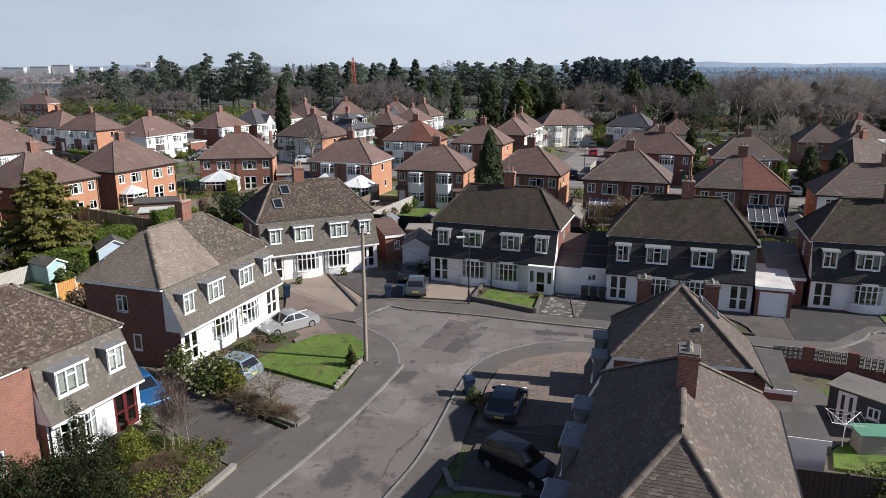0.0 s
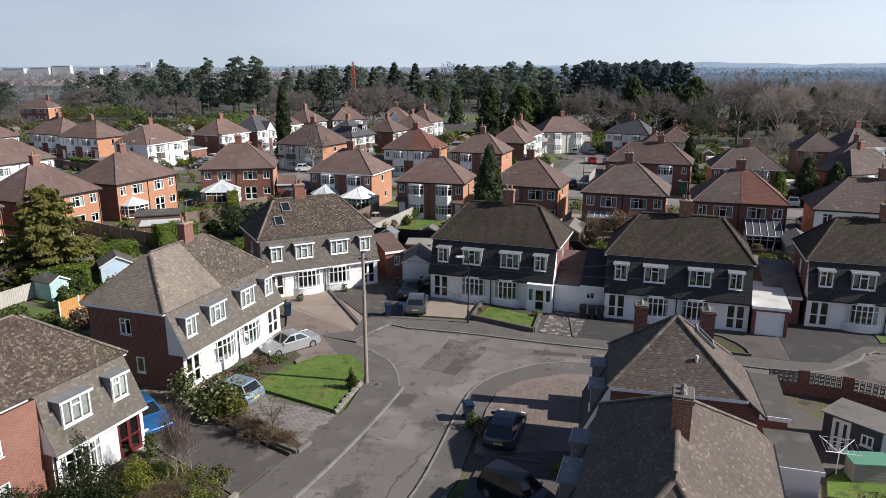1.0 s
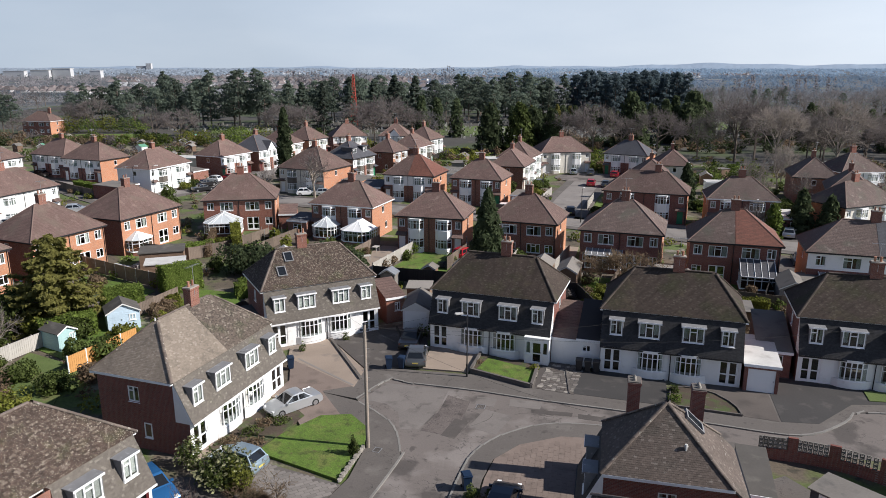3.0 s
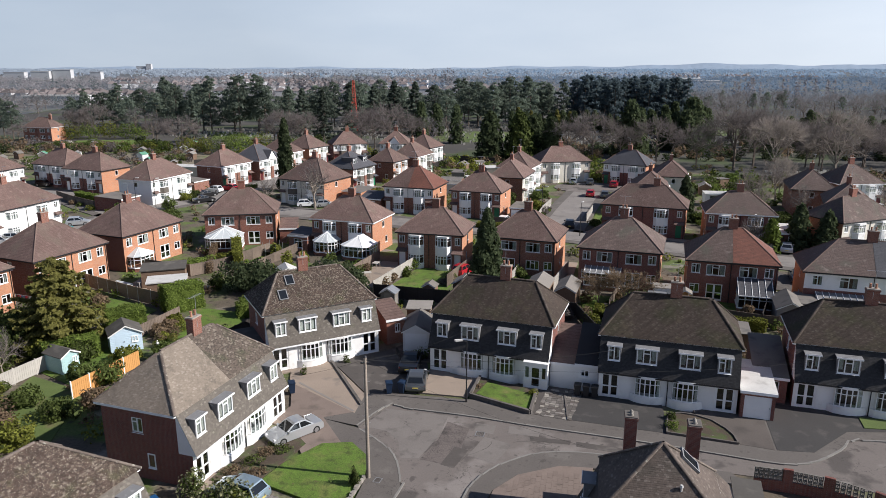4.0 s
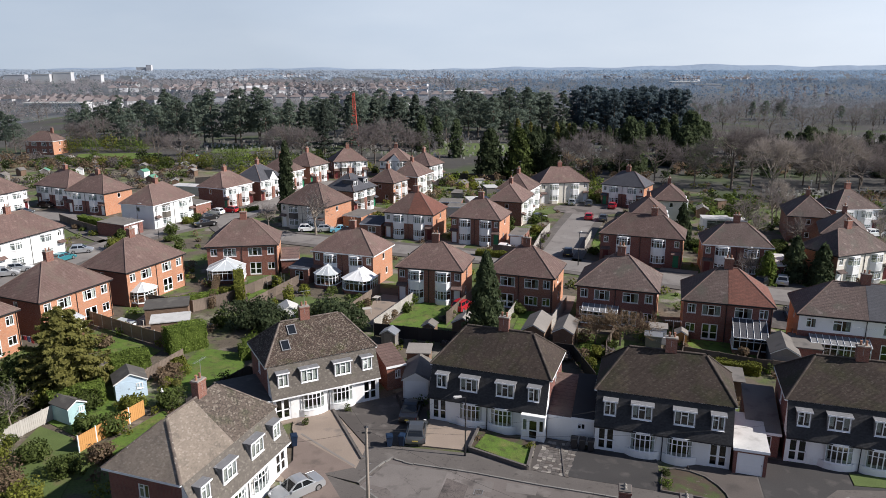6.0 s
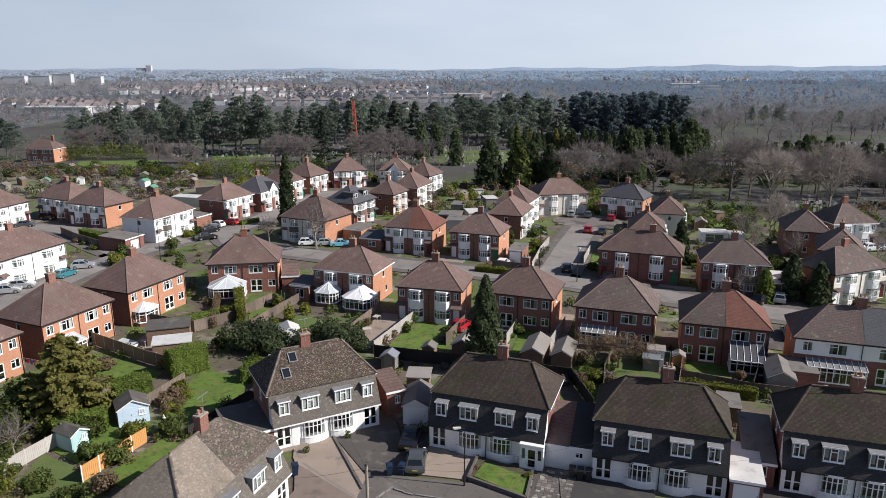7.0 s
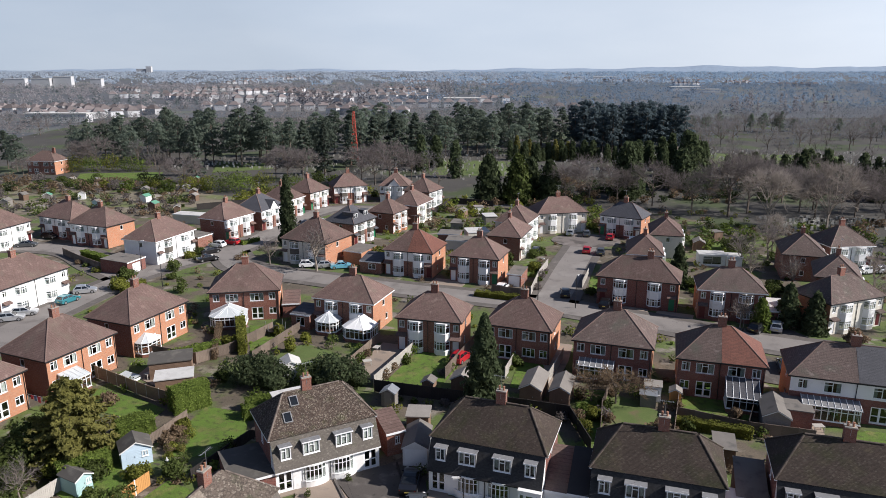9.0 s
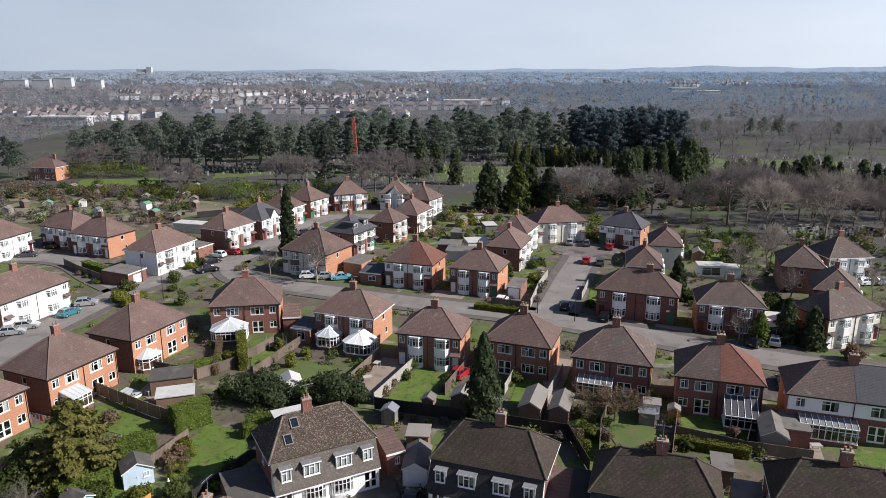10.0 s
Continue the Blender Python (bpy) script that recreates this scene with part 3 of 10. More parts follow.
# ---- mesh building ----
class Build:
    """Collects corners and faces of one mesh, with a material slot for each face."""

    def __init__(self):
        self.v, self.f, self.s = [], [], []

    def face(self, pts, slot=0):
        n = len(self.v)
        self.v += [tuple(p) for p in pts]
        self.f.append(tuple(range(n, n + len(pts))))
        self.s.append(slot)

    def box(self, x0, y0, z0, x1, y1, z1, slot=0, m=None):
        n = len(self.v)
        c = [(x, y, z) for z in (z0, z1) for x, y in ((x0, y0), (x1, y0), (x1, y1), (x0, y1))]
        self.v += [tuple(m @ Vector(p)) for p in c] if m else c
        for q in ((3, 2, 1, 0), (4, 5, 6, 7), (0, 1, 5, 4), (1, 2, 6, 5), (2, 3, 7, 6), (3, 0, 4, 7)):
            self.f.append(tuple(n + i for i in q))
            self.s.append(slot)

    def prism(self, outline, z0, z1, slot=0):
        k = len(outline)
        n = len(self.v)
        self.v += [(x, y, z0) for x, y in outline] + [(x, y, z1) for x, y in outline]
        self.f += [tuple(range(n + k, n + 2 * k)), tuple(range(n + k - 1, n - 1, -1))]
        self.f += [(n + i, n + (i + 1) % k, n + k + (i + 1) % k, n + k + i) for i in range(k)]
        self.s += [slot] * (k + 2)

    def lattice(self, xs, zs, solid, y0, y1):
        """A flat frame as one connected mesh: the cells of a grid for which solid(i, j) holds."""
        n, at = len(self.v), {}

        def corner(i, j, k):
            if (i, j, k) not in at:
                at[i, j, k] = len(self.v)
                self.v.append((xs[i], y1 if k else y0, zs[j]))
            return at[i, j, k]

        full = lambda i, j: 0 <= i < len(xs) - 1 and 0 <= j < len(zs) - 1 and solid(i, j)
        for i in range(len(xs) - 1):
            for j in range(len(zs) - 1):
                if full(i, j):
                    c = [[corner(i + a, j + b, k) for a, b in ((0, 0), (1, 0), (1, 1), (0, 1))] for k in (0, 1)]
                    self.f += [tuple(c[0]), tuple(c[1][::-1])]
                    self.s += [0, 0]
                    for (a, b), near in (((0, 1), (i, j - 1)), ((1, 2), (i + 1, j)), ((2, 3), (i, j + 1)), ((3, 0), (i - 1, j))):
                        if not full(*near):
                            self.f.append((c[0][b], c[0][a], c[1][a], c[1][b]))
                            self.s.append(0)
        return at

    def rings(self, loops):
        """Joins loops of equal length, one above the other, into one skin; gives the index of its last loop."""
        n, k = len(self.v), len(loops[0])
        for loop in loops:
            self.v += [tuple(p) for p in loop]
        for q in range(len(loops) - 1):
            for i in range(k):
                a, b = n + q * k + i, n + q * k + (i + 1) % k
                self.f.append((a, b, b + k, a + k))
                self.s.append(0)
        return n + (len(loops) - 1) * k

    def tube(self, p0, p1, r0, r1, sides=6, slot=0, caps=True):
        p0, p1 = Vector(p0), Vector(p1)
        q = (p1 - p0).to_track_quat("Z", "Y").to_matrix()
        n = len(self.v)
        for p, r in ((p0, r0), (p1, r1)):
            for i in range(sides):
                a = 2 * math.pi * i / sides
                self.v.append(tuple(p + q @ Vector((r * math.cos(a), r * math.sin(a), 0))))
        for i in range(sides):
            j = (i + 1) % sides
            self.f.append((n + i, n + j, n + sides + j, n + sides + i))
            self.s.append(slot)
        if caps:
            self.f += [tuple(range(n + 2 * sides - 1, n + sides - 1, -1))[::-1], tuple(range(n + sides - 1, n - 1, -1))]
            self.s += [slot, slot]

    def mesh(self, name, mats):
        me = bpy.data.meshes.new(name)
        me.from_pydata(self.v, [], self.f)
        for m in mats if isinstance(mats, (list, tuple)) else [mats]:
            me.materials.append(MAT[m] if isinstance(m, str) else m)
        if any(self.s):
            me.polygons.foreach_set("material_index", self.s)
        me.update()
        return me


def quads_mesh(name, verts, faces, mats, smooth=False):
    """One mesh from numpy arrays of corners and four-cornered faces."""
    me = bpy.data.meshes.new(name)
    me.from_pydata(verts.tolist() if hasattr(verts, "tolist") else verts, [], faces.tolist() if hasattr(faces, "tolist") else faces)
    for m in mats if isinstance(mats, (list, tuple)) else [mats]:
        me.materials.append(MAT[m] if isinstance(m, str) else m)
    me.update()
    return me


SHARED = {}


def shared(key, make):
    if key not in SHARED:
        SHARED[key] = make()
    return SHARED[key]


def part(name, me, parent, m=None, label=""):
    """A mesh object under a thing or a part."""
    ob = new(name, me)
    ob.parent = parent
    if m is not None:
        ob.matrix_local = m
    return tagged(ob, label)


def thing(name, m, label, category, group="", kind="", me=None):
    ob = new(name, me)
    ob.matrix_world = m
    return tagged(ob, label, category, group, kind)


# ---- windows and doors, shared by all houses; built facing -y, the pane at y = 0.05 ----
def window_meshes(w, h, cols, fan, wide=0.075):
    def frame_mesh():
        g = Build()
        x0, bar = -w / 2, wide * 1.1
        xs, kinds = [x0, x0 + wide], ["bar"]
        for i in range(cols):
            a = x0 + w * (i + 1) / cols
            kinds.append(i)
            xs.append(a - bar / 2 if i < cols - 1 else w / 2 - wide)
            kinds.append("bar")
            xs.append(a + bar / 2 if i < cols - 1 else w / 2)
        zs = [0, wide, h - wide, h] if not fan else [0, wide, h * 0.7 - wide * 0.5, h * 0.7 + wide * 0.5, h - wide, h]

        def solid(i, j):
            if kinds[i] == "bar" or j in (0, len(zs) - 2):
                return True
            return bool(fan) and j == 2 and (fan == 2 or kinds[i] % 2 == (1 if cols > 2 else 0))
        at = g.lattice(xs, zs, solid, 0.0, 0.08)
        b = len(g.v)  # the sill flares out from the foot of the frame
        g.v += [(x0 - 0.05, -0.07, -0.05), (w / 2 + 0.05, -0.07, -0.05), (w / 2 + 0.05, 0.05, -0.05), (x0 - 0.05, 0.05, -0.05)]
        m = len(xs) - 1
        top = [at[0, 0, 0], at[m, 0, 0], at[m, 0, 1], at[0, 0, 1]]
        for i in range(4):
            g.f.append((b + i, b + (i + 1) % 4, top[(i + 1) % 4], top[i]))
        g.f.append((b + 3, b + 2, b + 1, b))
        g.s += [0] * 5
        return g.mesh("window", "pvc")

    def pane_mesh():
        g = Build()
        g.box(-w / 2 + wide, 0.038, wide, w / 2 - wide, 0.046, h - wide)
        return g.mesh("pane", "pane")

    def curtain_mesh():
        g = Build()
        n = 7
        for side in (-1, 1):
            span = w * 0.27
            for i in range(n):
                a, c = w / 2 - span * i / n, w / 2 - span * (i + 1) / n
                ya, yc = 0.14 + 0.03 * (i % 2), 0.14 + 0.03 * ((i + 1) % 2)
                g.face([(side * a, ya, 0), (side * c, yc, 0), (side * c, yc, h), (side * a, ya, h)])
        return g.mesh("curtain", "curtain")

    k = (round(w, 2), round(h, 2), cols, fan, wide)
    return shared(("win", *k), frame_mesh), shared(("pane", *k), pane_mesh), shared(("curt", *k), curtain_mesh)


def window(parent, m, w, h, cols=2, fan=1, curtain=True, wide=0.075):
    fm, pm, cm = window_meshes(w, h, cols, fan, wide)
    ob = part("window", fm, parent, m)
    p = part("pane", pm, ob)
    p.visible_shadow = False
    if curtain:
        part("curtain", cm, ob)
    return ob


def door(parent, m, w, h, mat="pvc", glazed=True, leaves=1, knob=True):
    def leaf():
        g = Build()
        lw = w / leaves
        if glazed:
            xs = [-w / 2 - 0.06] + [-w / 2 + i * lw + e for i in range(leaves) for e in (0.11, lw - 0.11)] + [w / 2 + 0.06]
            zs = [-0.1, 0.22, h * 0.45, h * 0.45 + 0.09, h - 0.11, h + 0.06]
            g.lattice(xs, zs, lambda i, j: i % 2 == 0 or j % 2 == 0, 0.005, 0.085)
        else:
            xs, zs = [-w / 2 - 0.06] + [-w / 2 + i * lw for i in range(1, leaves)] + [w / 2 + 0.06], [-0.1, h + 0.06]
            g.lattice(xs, zs, lambda i, j: True, 0.03, 0.085)
            for i in range(leaves):
                a = -w / 2 + i * lw
                for z0, z1 in ((0.15, 0.95), (1.08, h - 0.15)):
                    g.box(a + 0.12, 0.022, z0, a + lw - 0.12, 0.03, z1)
        return g.mesh("door", mat)

    def panes():
        g = Build()
        lw = w / leaves
        for i in range(leaves):
            a = -w / 2 + i * lw
            g.box(a + 0.1, 0.042, 0.2, a + lw - 0.1, 0.05, h - 0.1)
        return g.mesh("pane", "pane")

    def handle():
        g = Build()
        g.box(w / 2 - 0.09, -0.03, 1.0, w / 2 - 0.05, 0.02, 1.14)
        return g.mesh("handle", "steel")

    k = (round(w, 2), round(h, 2), mat, glazed, leaves)
    ob = part("door", shared(("door", *k), leaf), parent, m)
    if glazed:
        part("pane", shared(("dpane", *k), panes), ob).visible_shadow = False
    if knob:
        part("handle", shared(("handle", *k), handle), ob)
    return ob


def wall_sheet(g, m, width, z0, z1, holes, slot=0, deep=0.1):
    """An outer wall face in the plane y = 0 of m, from x = -width/2 to width/2, with openings (x0, z0, x1, z1) that have reveals."""
    xs = sorted({-width / 2, width / 2, *[h[0] for h in holes], *[h[2] for h in holes]})
    zs = sorted({z0, z1, *[h[1] for h in holes], *[h[3] for h in holes]})
    put = lambda pts: g.face([m @ Vector(p) for p in pts], slot)
    for i in range(len(xs) - 1):
        for j in range(len(zs) - 1):
            x, z = (xs[i] + xs[i + 1]) / 2, (zs[j] + zs[j + 1]) / 2
            if not any(h[0] < x < h[2] and h[1] < z < h[3] for h in holes):
                put([(xs[i], 0, zs[j]), (xs[i + 1], 0, zs[j]), (xs[i + 1], 0, zs[j + 1]), (xs[i], 0, zs[j + 1])])
    for x0, a, x1, c in holes:
        put([(x0, 0, a), (x0, deep, a), (x0, deep, c), (x0, 0, c)])
        put([(x1, deep, a), (x1, 0, a), (x1, 0, c), (x1, deep, c)])
        put([(x0, 0, c), (x0, deep, c), (x1, deep, c), (x1, 0, c)])
        put([(x0, deep, a), (x0, 0, a), (x1, 0, a), (x1, deep, a)])


def hole(x, z, w, h):
    return (x - w / 2, z, x + w / 2, z + h)


# ---- roofs ----
def hip_planes(x0, x1, y0, y1, ze, zr, left=True, right=True, hk=1.0):
    """The slopes of a hipped roof as (name, corners from the eave on)."""
    ym, run = (y0 + y1) / 2, (y1 - y0) / 2 * hk
    a = x0 + run * (1.0 if left else 0.0)
    c = x1 - run * (1.0 if right else 0.0)
    if a > c:
        a = c = (a + c) / 2
    out = [("front", [(x0, y0, ze), (x1, y0, ze), (c, ym, zr), (a, ym, zr)]), ("back", [(x1, y1, ze), (x0, y1, ze), (a, ym, zr), (c, ym, zr)])]
    out.append(("left", [(x0, y1, ze), (x0, y0, ze), (a, ym, zr)]))
    out.append(("right", [(x1, y0, ze), (x1, y1, ze), (c, ym, zr)]))
    return out, (a, c, ym)


def tile_field(corners, gauge=0.11, wide=0.165, lift=0.0135, seed=1, jitter=0.003):
    """Single overlapping tiles over one roof slope (three or four corners, the eave first)."""
    rng = np.random.default_rng(seed)
    c = [np.array(p, float) for p in corners]
    u = c[1] - c[0]
    length = np.linalg.norm(u)
    u /= length
    top = c[2:]
    n = np.cross(u, top[0] - c[0])
    n /= np.linalg.norm(n)
    s = np.cross(n, u)
    high = (top[0] - c[0]) @ s
    right_top = (top[0] - c[0]) @ u
    left_top = (top[-1] - c[0]) @ u
    rows = []
    for k in range(int(high / gauge)):
        z = k * gauge
        f = (z + gauge * 0.5) / high
        lo, hi = left_top * f, length + (right_top - length) * f
        if hi - lo < wide * 0.6:
            continue
        a = np.arange(math.floor(lo / wide) - 1, hi / wide + 1) * wide + (wide / 2 if k % 2 else 0)
        a0 = np.clip(a, lo, hi)
        a1 = np.clip(a + wide * 0.965, lo, hi)
        ok = a1 - a0 > wide * 0.12
        rows.append(np.stack([a0[ok], a1[ok], np.full(ok.sum(), z)], 1))
    r = np.concatenate(rows)
    k = len(r)
    j = rng.normal(0, jitter, (k, 3))
    d0 = (lift + np.abs(j[:, 0]))[:, None] * n
    d1 = (0.004 + np.abs(j[:, 1]))[:, None] * n
    at = lambda a, z: c[0] + a[:, None] * u + z[:, None] * s
    lowz = r[:, 2] + j[:, 2]
    p = [at(r[:, 0], lowz) + d0, at(r[:, 1], lowz) + d0, at(r[:, 1], r[:, 2] + gauge * 1.1) + d1, at(r[:, 0], r[:, 2] + gauge * 1.1) + d1, at(r[:, 1], lowz) - n * 0.005, at(r[:, 0], lowz) - n * 0.005]
    v = np.stack(p, 1).reshape(-1, 3)
    b = np.arange(k)[:, None] * 6
    return v, np.concatenate([b + np.array([[0, 1, 2, 3]]), b + np.array([[5, 4, 1, 0]])])


def ridge_run(parent, a, c, size=0.12, step=0.42, mat="ridge"):
    """Half-round ridge tiles, each a piece of its own, from a to c."""
    def one():
        g = Build()
        k = 6
        ring = [(size * math.cos(math.pi * i / k), size * 0.75 * math.sin(math.pi * i / k)) for i in range(k + 1)]
        for i in range(k):
            (x0, z0), (x1, z1) = ring[i], ring[i + 1]
            g.face([(x0, 0, z0), (x1, 0, z1), (x1 * 0.9, step * 1.04, z1 * 0.9), (x0 * 0.9, step * 1.04, z0 * 0.9)])
        g.face([(x, 0, z) for x, z in ring][::-1])
        return g.mesh("ridge_tile", mat)

    me = shared(("ridge", size, step, mat), one)
    a, c = Vector(a), Vector(c)
    d = (c - a).normalized()
    side = d.cross(Vector((0, 0, 1))).normalized()
    up = side.cross(d)
    rot = Matrix((side, d, up)).transposed().to_4x4()
    for i in range(max(1, int((c - a).length / step))):
        part("ridge_tile", me, parent, Matrix.Translation(a + d * step * i) @ rot)


def roof_slab(planes, x0, x1, y0, y1, ze, drop=0.16):
    g = Build()
    for _, c in planes:
        g.face(c)
    g.face([(x0, y0, ze - 0.02), (x0, y1, ze - 0.02), (x1, y1, ze - 0.02), (x1, y0, ze - 0.02)])
    return g


def eaves_board(parent, x0, x1, y0, y1, ze, mat="pvc"):
    """Fascia boards and gutter round the eaves."""
    g = Build()
    g.box(x0, y0 - 0.02, ze - 0.17, x1, y0 + 0.02, ze - 0.015), g.box(x0, y1 - 0.02, ze - 0.17, x1, y1 + 0.02, ze - 0.015)
    g.box(x0 - 0.02, y0 + 0.02, ze - 0.17, x0 + 0.02, y1 - 0.02, ze - 0.015), g.box(x1 - 0.02, y0 + 0.02, ze - 0.17, x1 + 0.02, y1 - 0.02, ze - 0.015)
    part("fascia", g.mesh("fascia", mat), parent)


def chimney(parent, x, y, z0, z1, w=0.95, d=0.6, pots=4, mat="brick", aerial=False):
    g = Build()
    g.box(x - w / 2, y - d / 2, z0, x + w / 2, y + d / 2, z1 - 0.22)
    g.box(x - w / 2 - 0.05, y - d / 2 - 0.05, z1 - 0.22, x + w / 2 + 0.05, y + d / 2 + 0.05, z1 - 0.07)
    ob = part("chimney", g.mesh("chimney", mat), parent)
    g = Build()
    g.box(x - w / 2 - 0.02, y - d / 2 - 0.02, z1 - 0.07, x + w / 2 + 0.02, y + d / 2 + 0.02, z1)
    part("flaunching", g.mesh("flaunching", "mortar" if pots else "stack_soot"), ob)
    if not pots:
        for k in (-1, 1):  # low capped flues
            g = Build()
            g.tube((x + k * w * 0.2, y, z1 - 0.02), (x + k * w * 0.2, y, z1 + 0.12), 0.13, 0.1, 8), g.tube((x + k * w * 0.2, y, z1 + 0.12), (x + k * w * 0.2, y, z1 + 0.2), 0.1, 0.03, 8)
            part("flue_cap", g.mesh("flue_cap", "stone"), ob)
    for i in range(pots):
        g = Build()
        px = x + (i - (pots - 1) / 2) * w / (pots + 0.2)
        g.tube((px, y, z1 - 0.02), (px, y, z1 + 0.38), 0.10, 0.085, 8), g.tube((px, y, z1 + 0.34), (px, y, z1 + 0.4), 0.11, 0.11, 8)
        part("pot", g.mesh("pot", "clay"), ob)
    if aerial:
        g = Build()
        g.tube((x, y - d / 2, z1 - 0.8), (x, y - d / 2, z1 + 1.6), 0.018, 0.018, 5)
        g.tube((x - 0.7, y - d / 2, z1 + 1.55), (x + 0.7, y - d / 2, z1 + 1.55), 0.012, 0.012, 4)
        for i in range(9):
            q = x - 0.65 + i * 0.16
            g.tube((q, y - d / 2 - 0.22, z1 + 1.56), (q, y - d / 2 + 0.22, z1 + 1.56), 0.007, 0.007, 4)
        part("aerial", g.mesh("aerial", "steel"), ob)
    return ob

# ---- ground, roads, footways ----
def slab(name, outline, z0, z1, mat, label, category, kind="structure"):
    g = Build()
    g.prism(outline, z0, z1)
    return thing(name, Matrix(), label, category, kind=kind, me=g.mesh(name, mat))


def strip(line, half, z0, z1, mat, name, label, category):
    """A road or footway of one width along a line of places."""
    g = Build()
    pts = [Vector(p) for p in line]
    sides = []
    for i, p in enumerate(pts):
        d = (pts[min(i + 1, len(pts) - 1)] - pts[max(i - 1, 0)]).normalized()
        n = Vector((-d.y, d.x))
        sides.append((p + n * half, p - n * half))
    for (a, c), (e, h) in zip(sides, sides[1:]):
        g.face([(*a, z1), (*c, z1), (*h, z1), (*e, z1)])
        g.face([(*a, z0), (*a, z1), (*e, z1), (*e, z0)])
        g.face([(*c, z1), (*c, z0), (*h, z0), (*h, z1)])
    return thing(name, Matrix(), label, category, kind="structure", me=g.mesh(name, mat))


def smooth(points, steps=6):
    """A rounded line through a few places (Catmull-Rom)."""
    p = [Vector(q) for q in points]
    p = [p[0] * 2 - p[1]] + p + [p[-1] * 2 - p[-2]]
    out = []
    for i in range(1, len(p) - 2):
        for k in range(steps):
            t = k / steps
            a, b, c, d = p[i - 1], p[i], p[i + 1], p[i + 2]
            out.append(0.5 * (2 * b + (c - a) * t + (2 * a - 5 * b + 4 * c - d) * t * t + (3 * b - a - 3 * c + d) * t ** 3))
    return out + [p[-2]]


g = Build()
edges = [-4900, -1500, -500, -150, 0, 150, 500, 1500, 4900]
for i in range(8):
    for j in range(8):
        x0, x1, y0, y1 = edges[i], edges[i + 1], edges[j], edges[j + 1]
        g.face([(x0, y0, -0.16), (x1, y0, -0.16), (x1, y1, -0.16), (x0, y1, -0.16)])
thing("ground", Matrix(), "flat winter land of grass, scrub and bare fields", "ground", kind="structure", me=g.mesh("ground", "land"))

# garden land of the estate
slab("ground", [(-90, -90), (90, -90), (90, 40), (78, 70), (95, 150), (60, 190), (20, 200), (-40, 215), (-60, 190), (-130, 200), (-130, 90), (-80, 60)], -0.15, -0.135, "garden", "garden earth and rough grass between the houses", "ground")

ROADS = {
    "left": smooth([(-67, 60), (-66.5, 97), (-64.5, 112), (-60.5, 129), (-54, 141), (-47, 149.5), (-42.8, 163), (-41.5, 177), (-36, 190), (-30, 197), (-14, 196)]),
    "cross": smooth([(-47, 148), (-40, 136.5), (-25, 129.5), (-6, 122), (16, 114.2), (33, 105.5), (49, 96.5), (66, 90), (110, 76)]),
    "close": smooth([(18, 113.5), (21.5, 124), (26, 138), (30.5, 151), (33, 159)]),
    "west": smooth([(-61, 130), (-70, 138), (-83, 150), (-100, 152), (-125, 145)]),
    "inner": smooth([(-42, 168), (-30, 172), (-18, 176)]),
}
for key, line in ROADS.items():
    narrow = key == "inner"
    strip(line, 2.2 if narrow else 4.6, -0.13, -0.02, "paving", "pavement", "grey asphalt footway along the estate road", "pavement")
for key, line in ROADS.items():
    strip(line, 1.8 if key == "inner" else 2.9, -0.01, -0.006 + 0.001 * list(ROADS).index(key), "estate_road", "road", "pale grey worn asphalt estate road", "road")
g = Build()
g.prism([(33 + 8 * math.cos(a * 0.3), 159.5 + 6.5 * math.sin(a * 0.3)) for a in range(21)], -0.13, 0.001)
thing("road", Matrix(), "asphalt turning circle at the end of the close", "road", kind="structure", me=g.mesh("road", "asphalt"))

# the near street: one sheet of asphalt with a raised footway on either side
slab("road", [(-10.5, 20), (-3.5, 20), (-2.2, 27.4), (-0.7, 31.3), (1.2, 38.6), (2.4, 41.6), (4.6, 43.8), (8, 45.2), (13, 44.6), (20, 42.6), (27, 40.8), (40, 37.6),
              (44, 41), (40, 46.4), (33.5, 48.6), (22.4, 47.4), (10.2, 50.3), (0.9, 51.9), (-4.4, 52.9), (-6.4, 48.6), (-4.6, 46.6), (-3.3, 44.5), (-2.7, 41.3), (-2.9, 39.6), (-5.3, 33), (-7.8, 27.4)],
     -0.149, -0.1, "asphalt", "worn grey asphalt street with cracks and patched repairs", "road")
slab("road", [(-10.4, 20.4), (-3.6, 20.4), (-25, -60), (-33, -60)], -0.1485, -0.101, "asphalt", "worn grey asphalt street going on behind", "road")
LEFT_KERB = smooth([(-12.2, 18.5), (-7.8, 27.4), (-5.3, 33), (-2.95, 39.6), (-2.7, 41.3), (-3.3, 44.5), (-4.6, 46.6), (-6.4, 48.6)], 5)
RIGHT_KERB = smooth([(-5.6, 20), (-2.2, 27.4), (-0.7, 31.3), (1.2, 38.6), (2.4, 41.6), (4.6, 43.8), (8, 45.2), (13, 44.6), (20, 42.6)], 5)
FAR_KERB = smooth([(-6.6, 49.0), (-4.4, 52.4), (-2.8, 51.9), (2.3, 50.6), (7.5, 48.9), (13.7, 47.1), (19.5, 45.2), (23.0, 44.0), (24.9, 43.7), (26.8, 44.2), (29.1, 45.6), (30.7, 46.9), (33.5, 46.8)], 4)



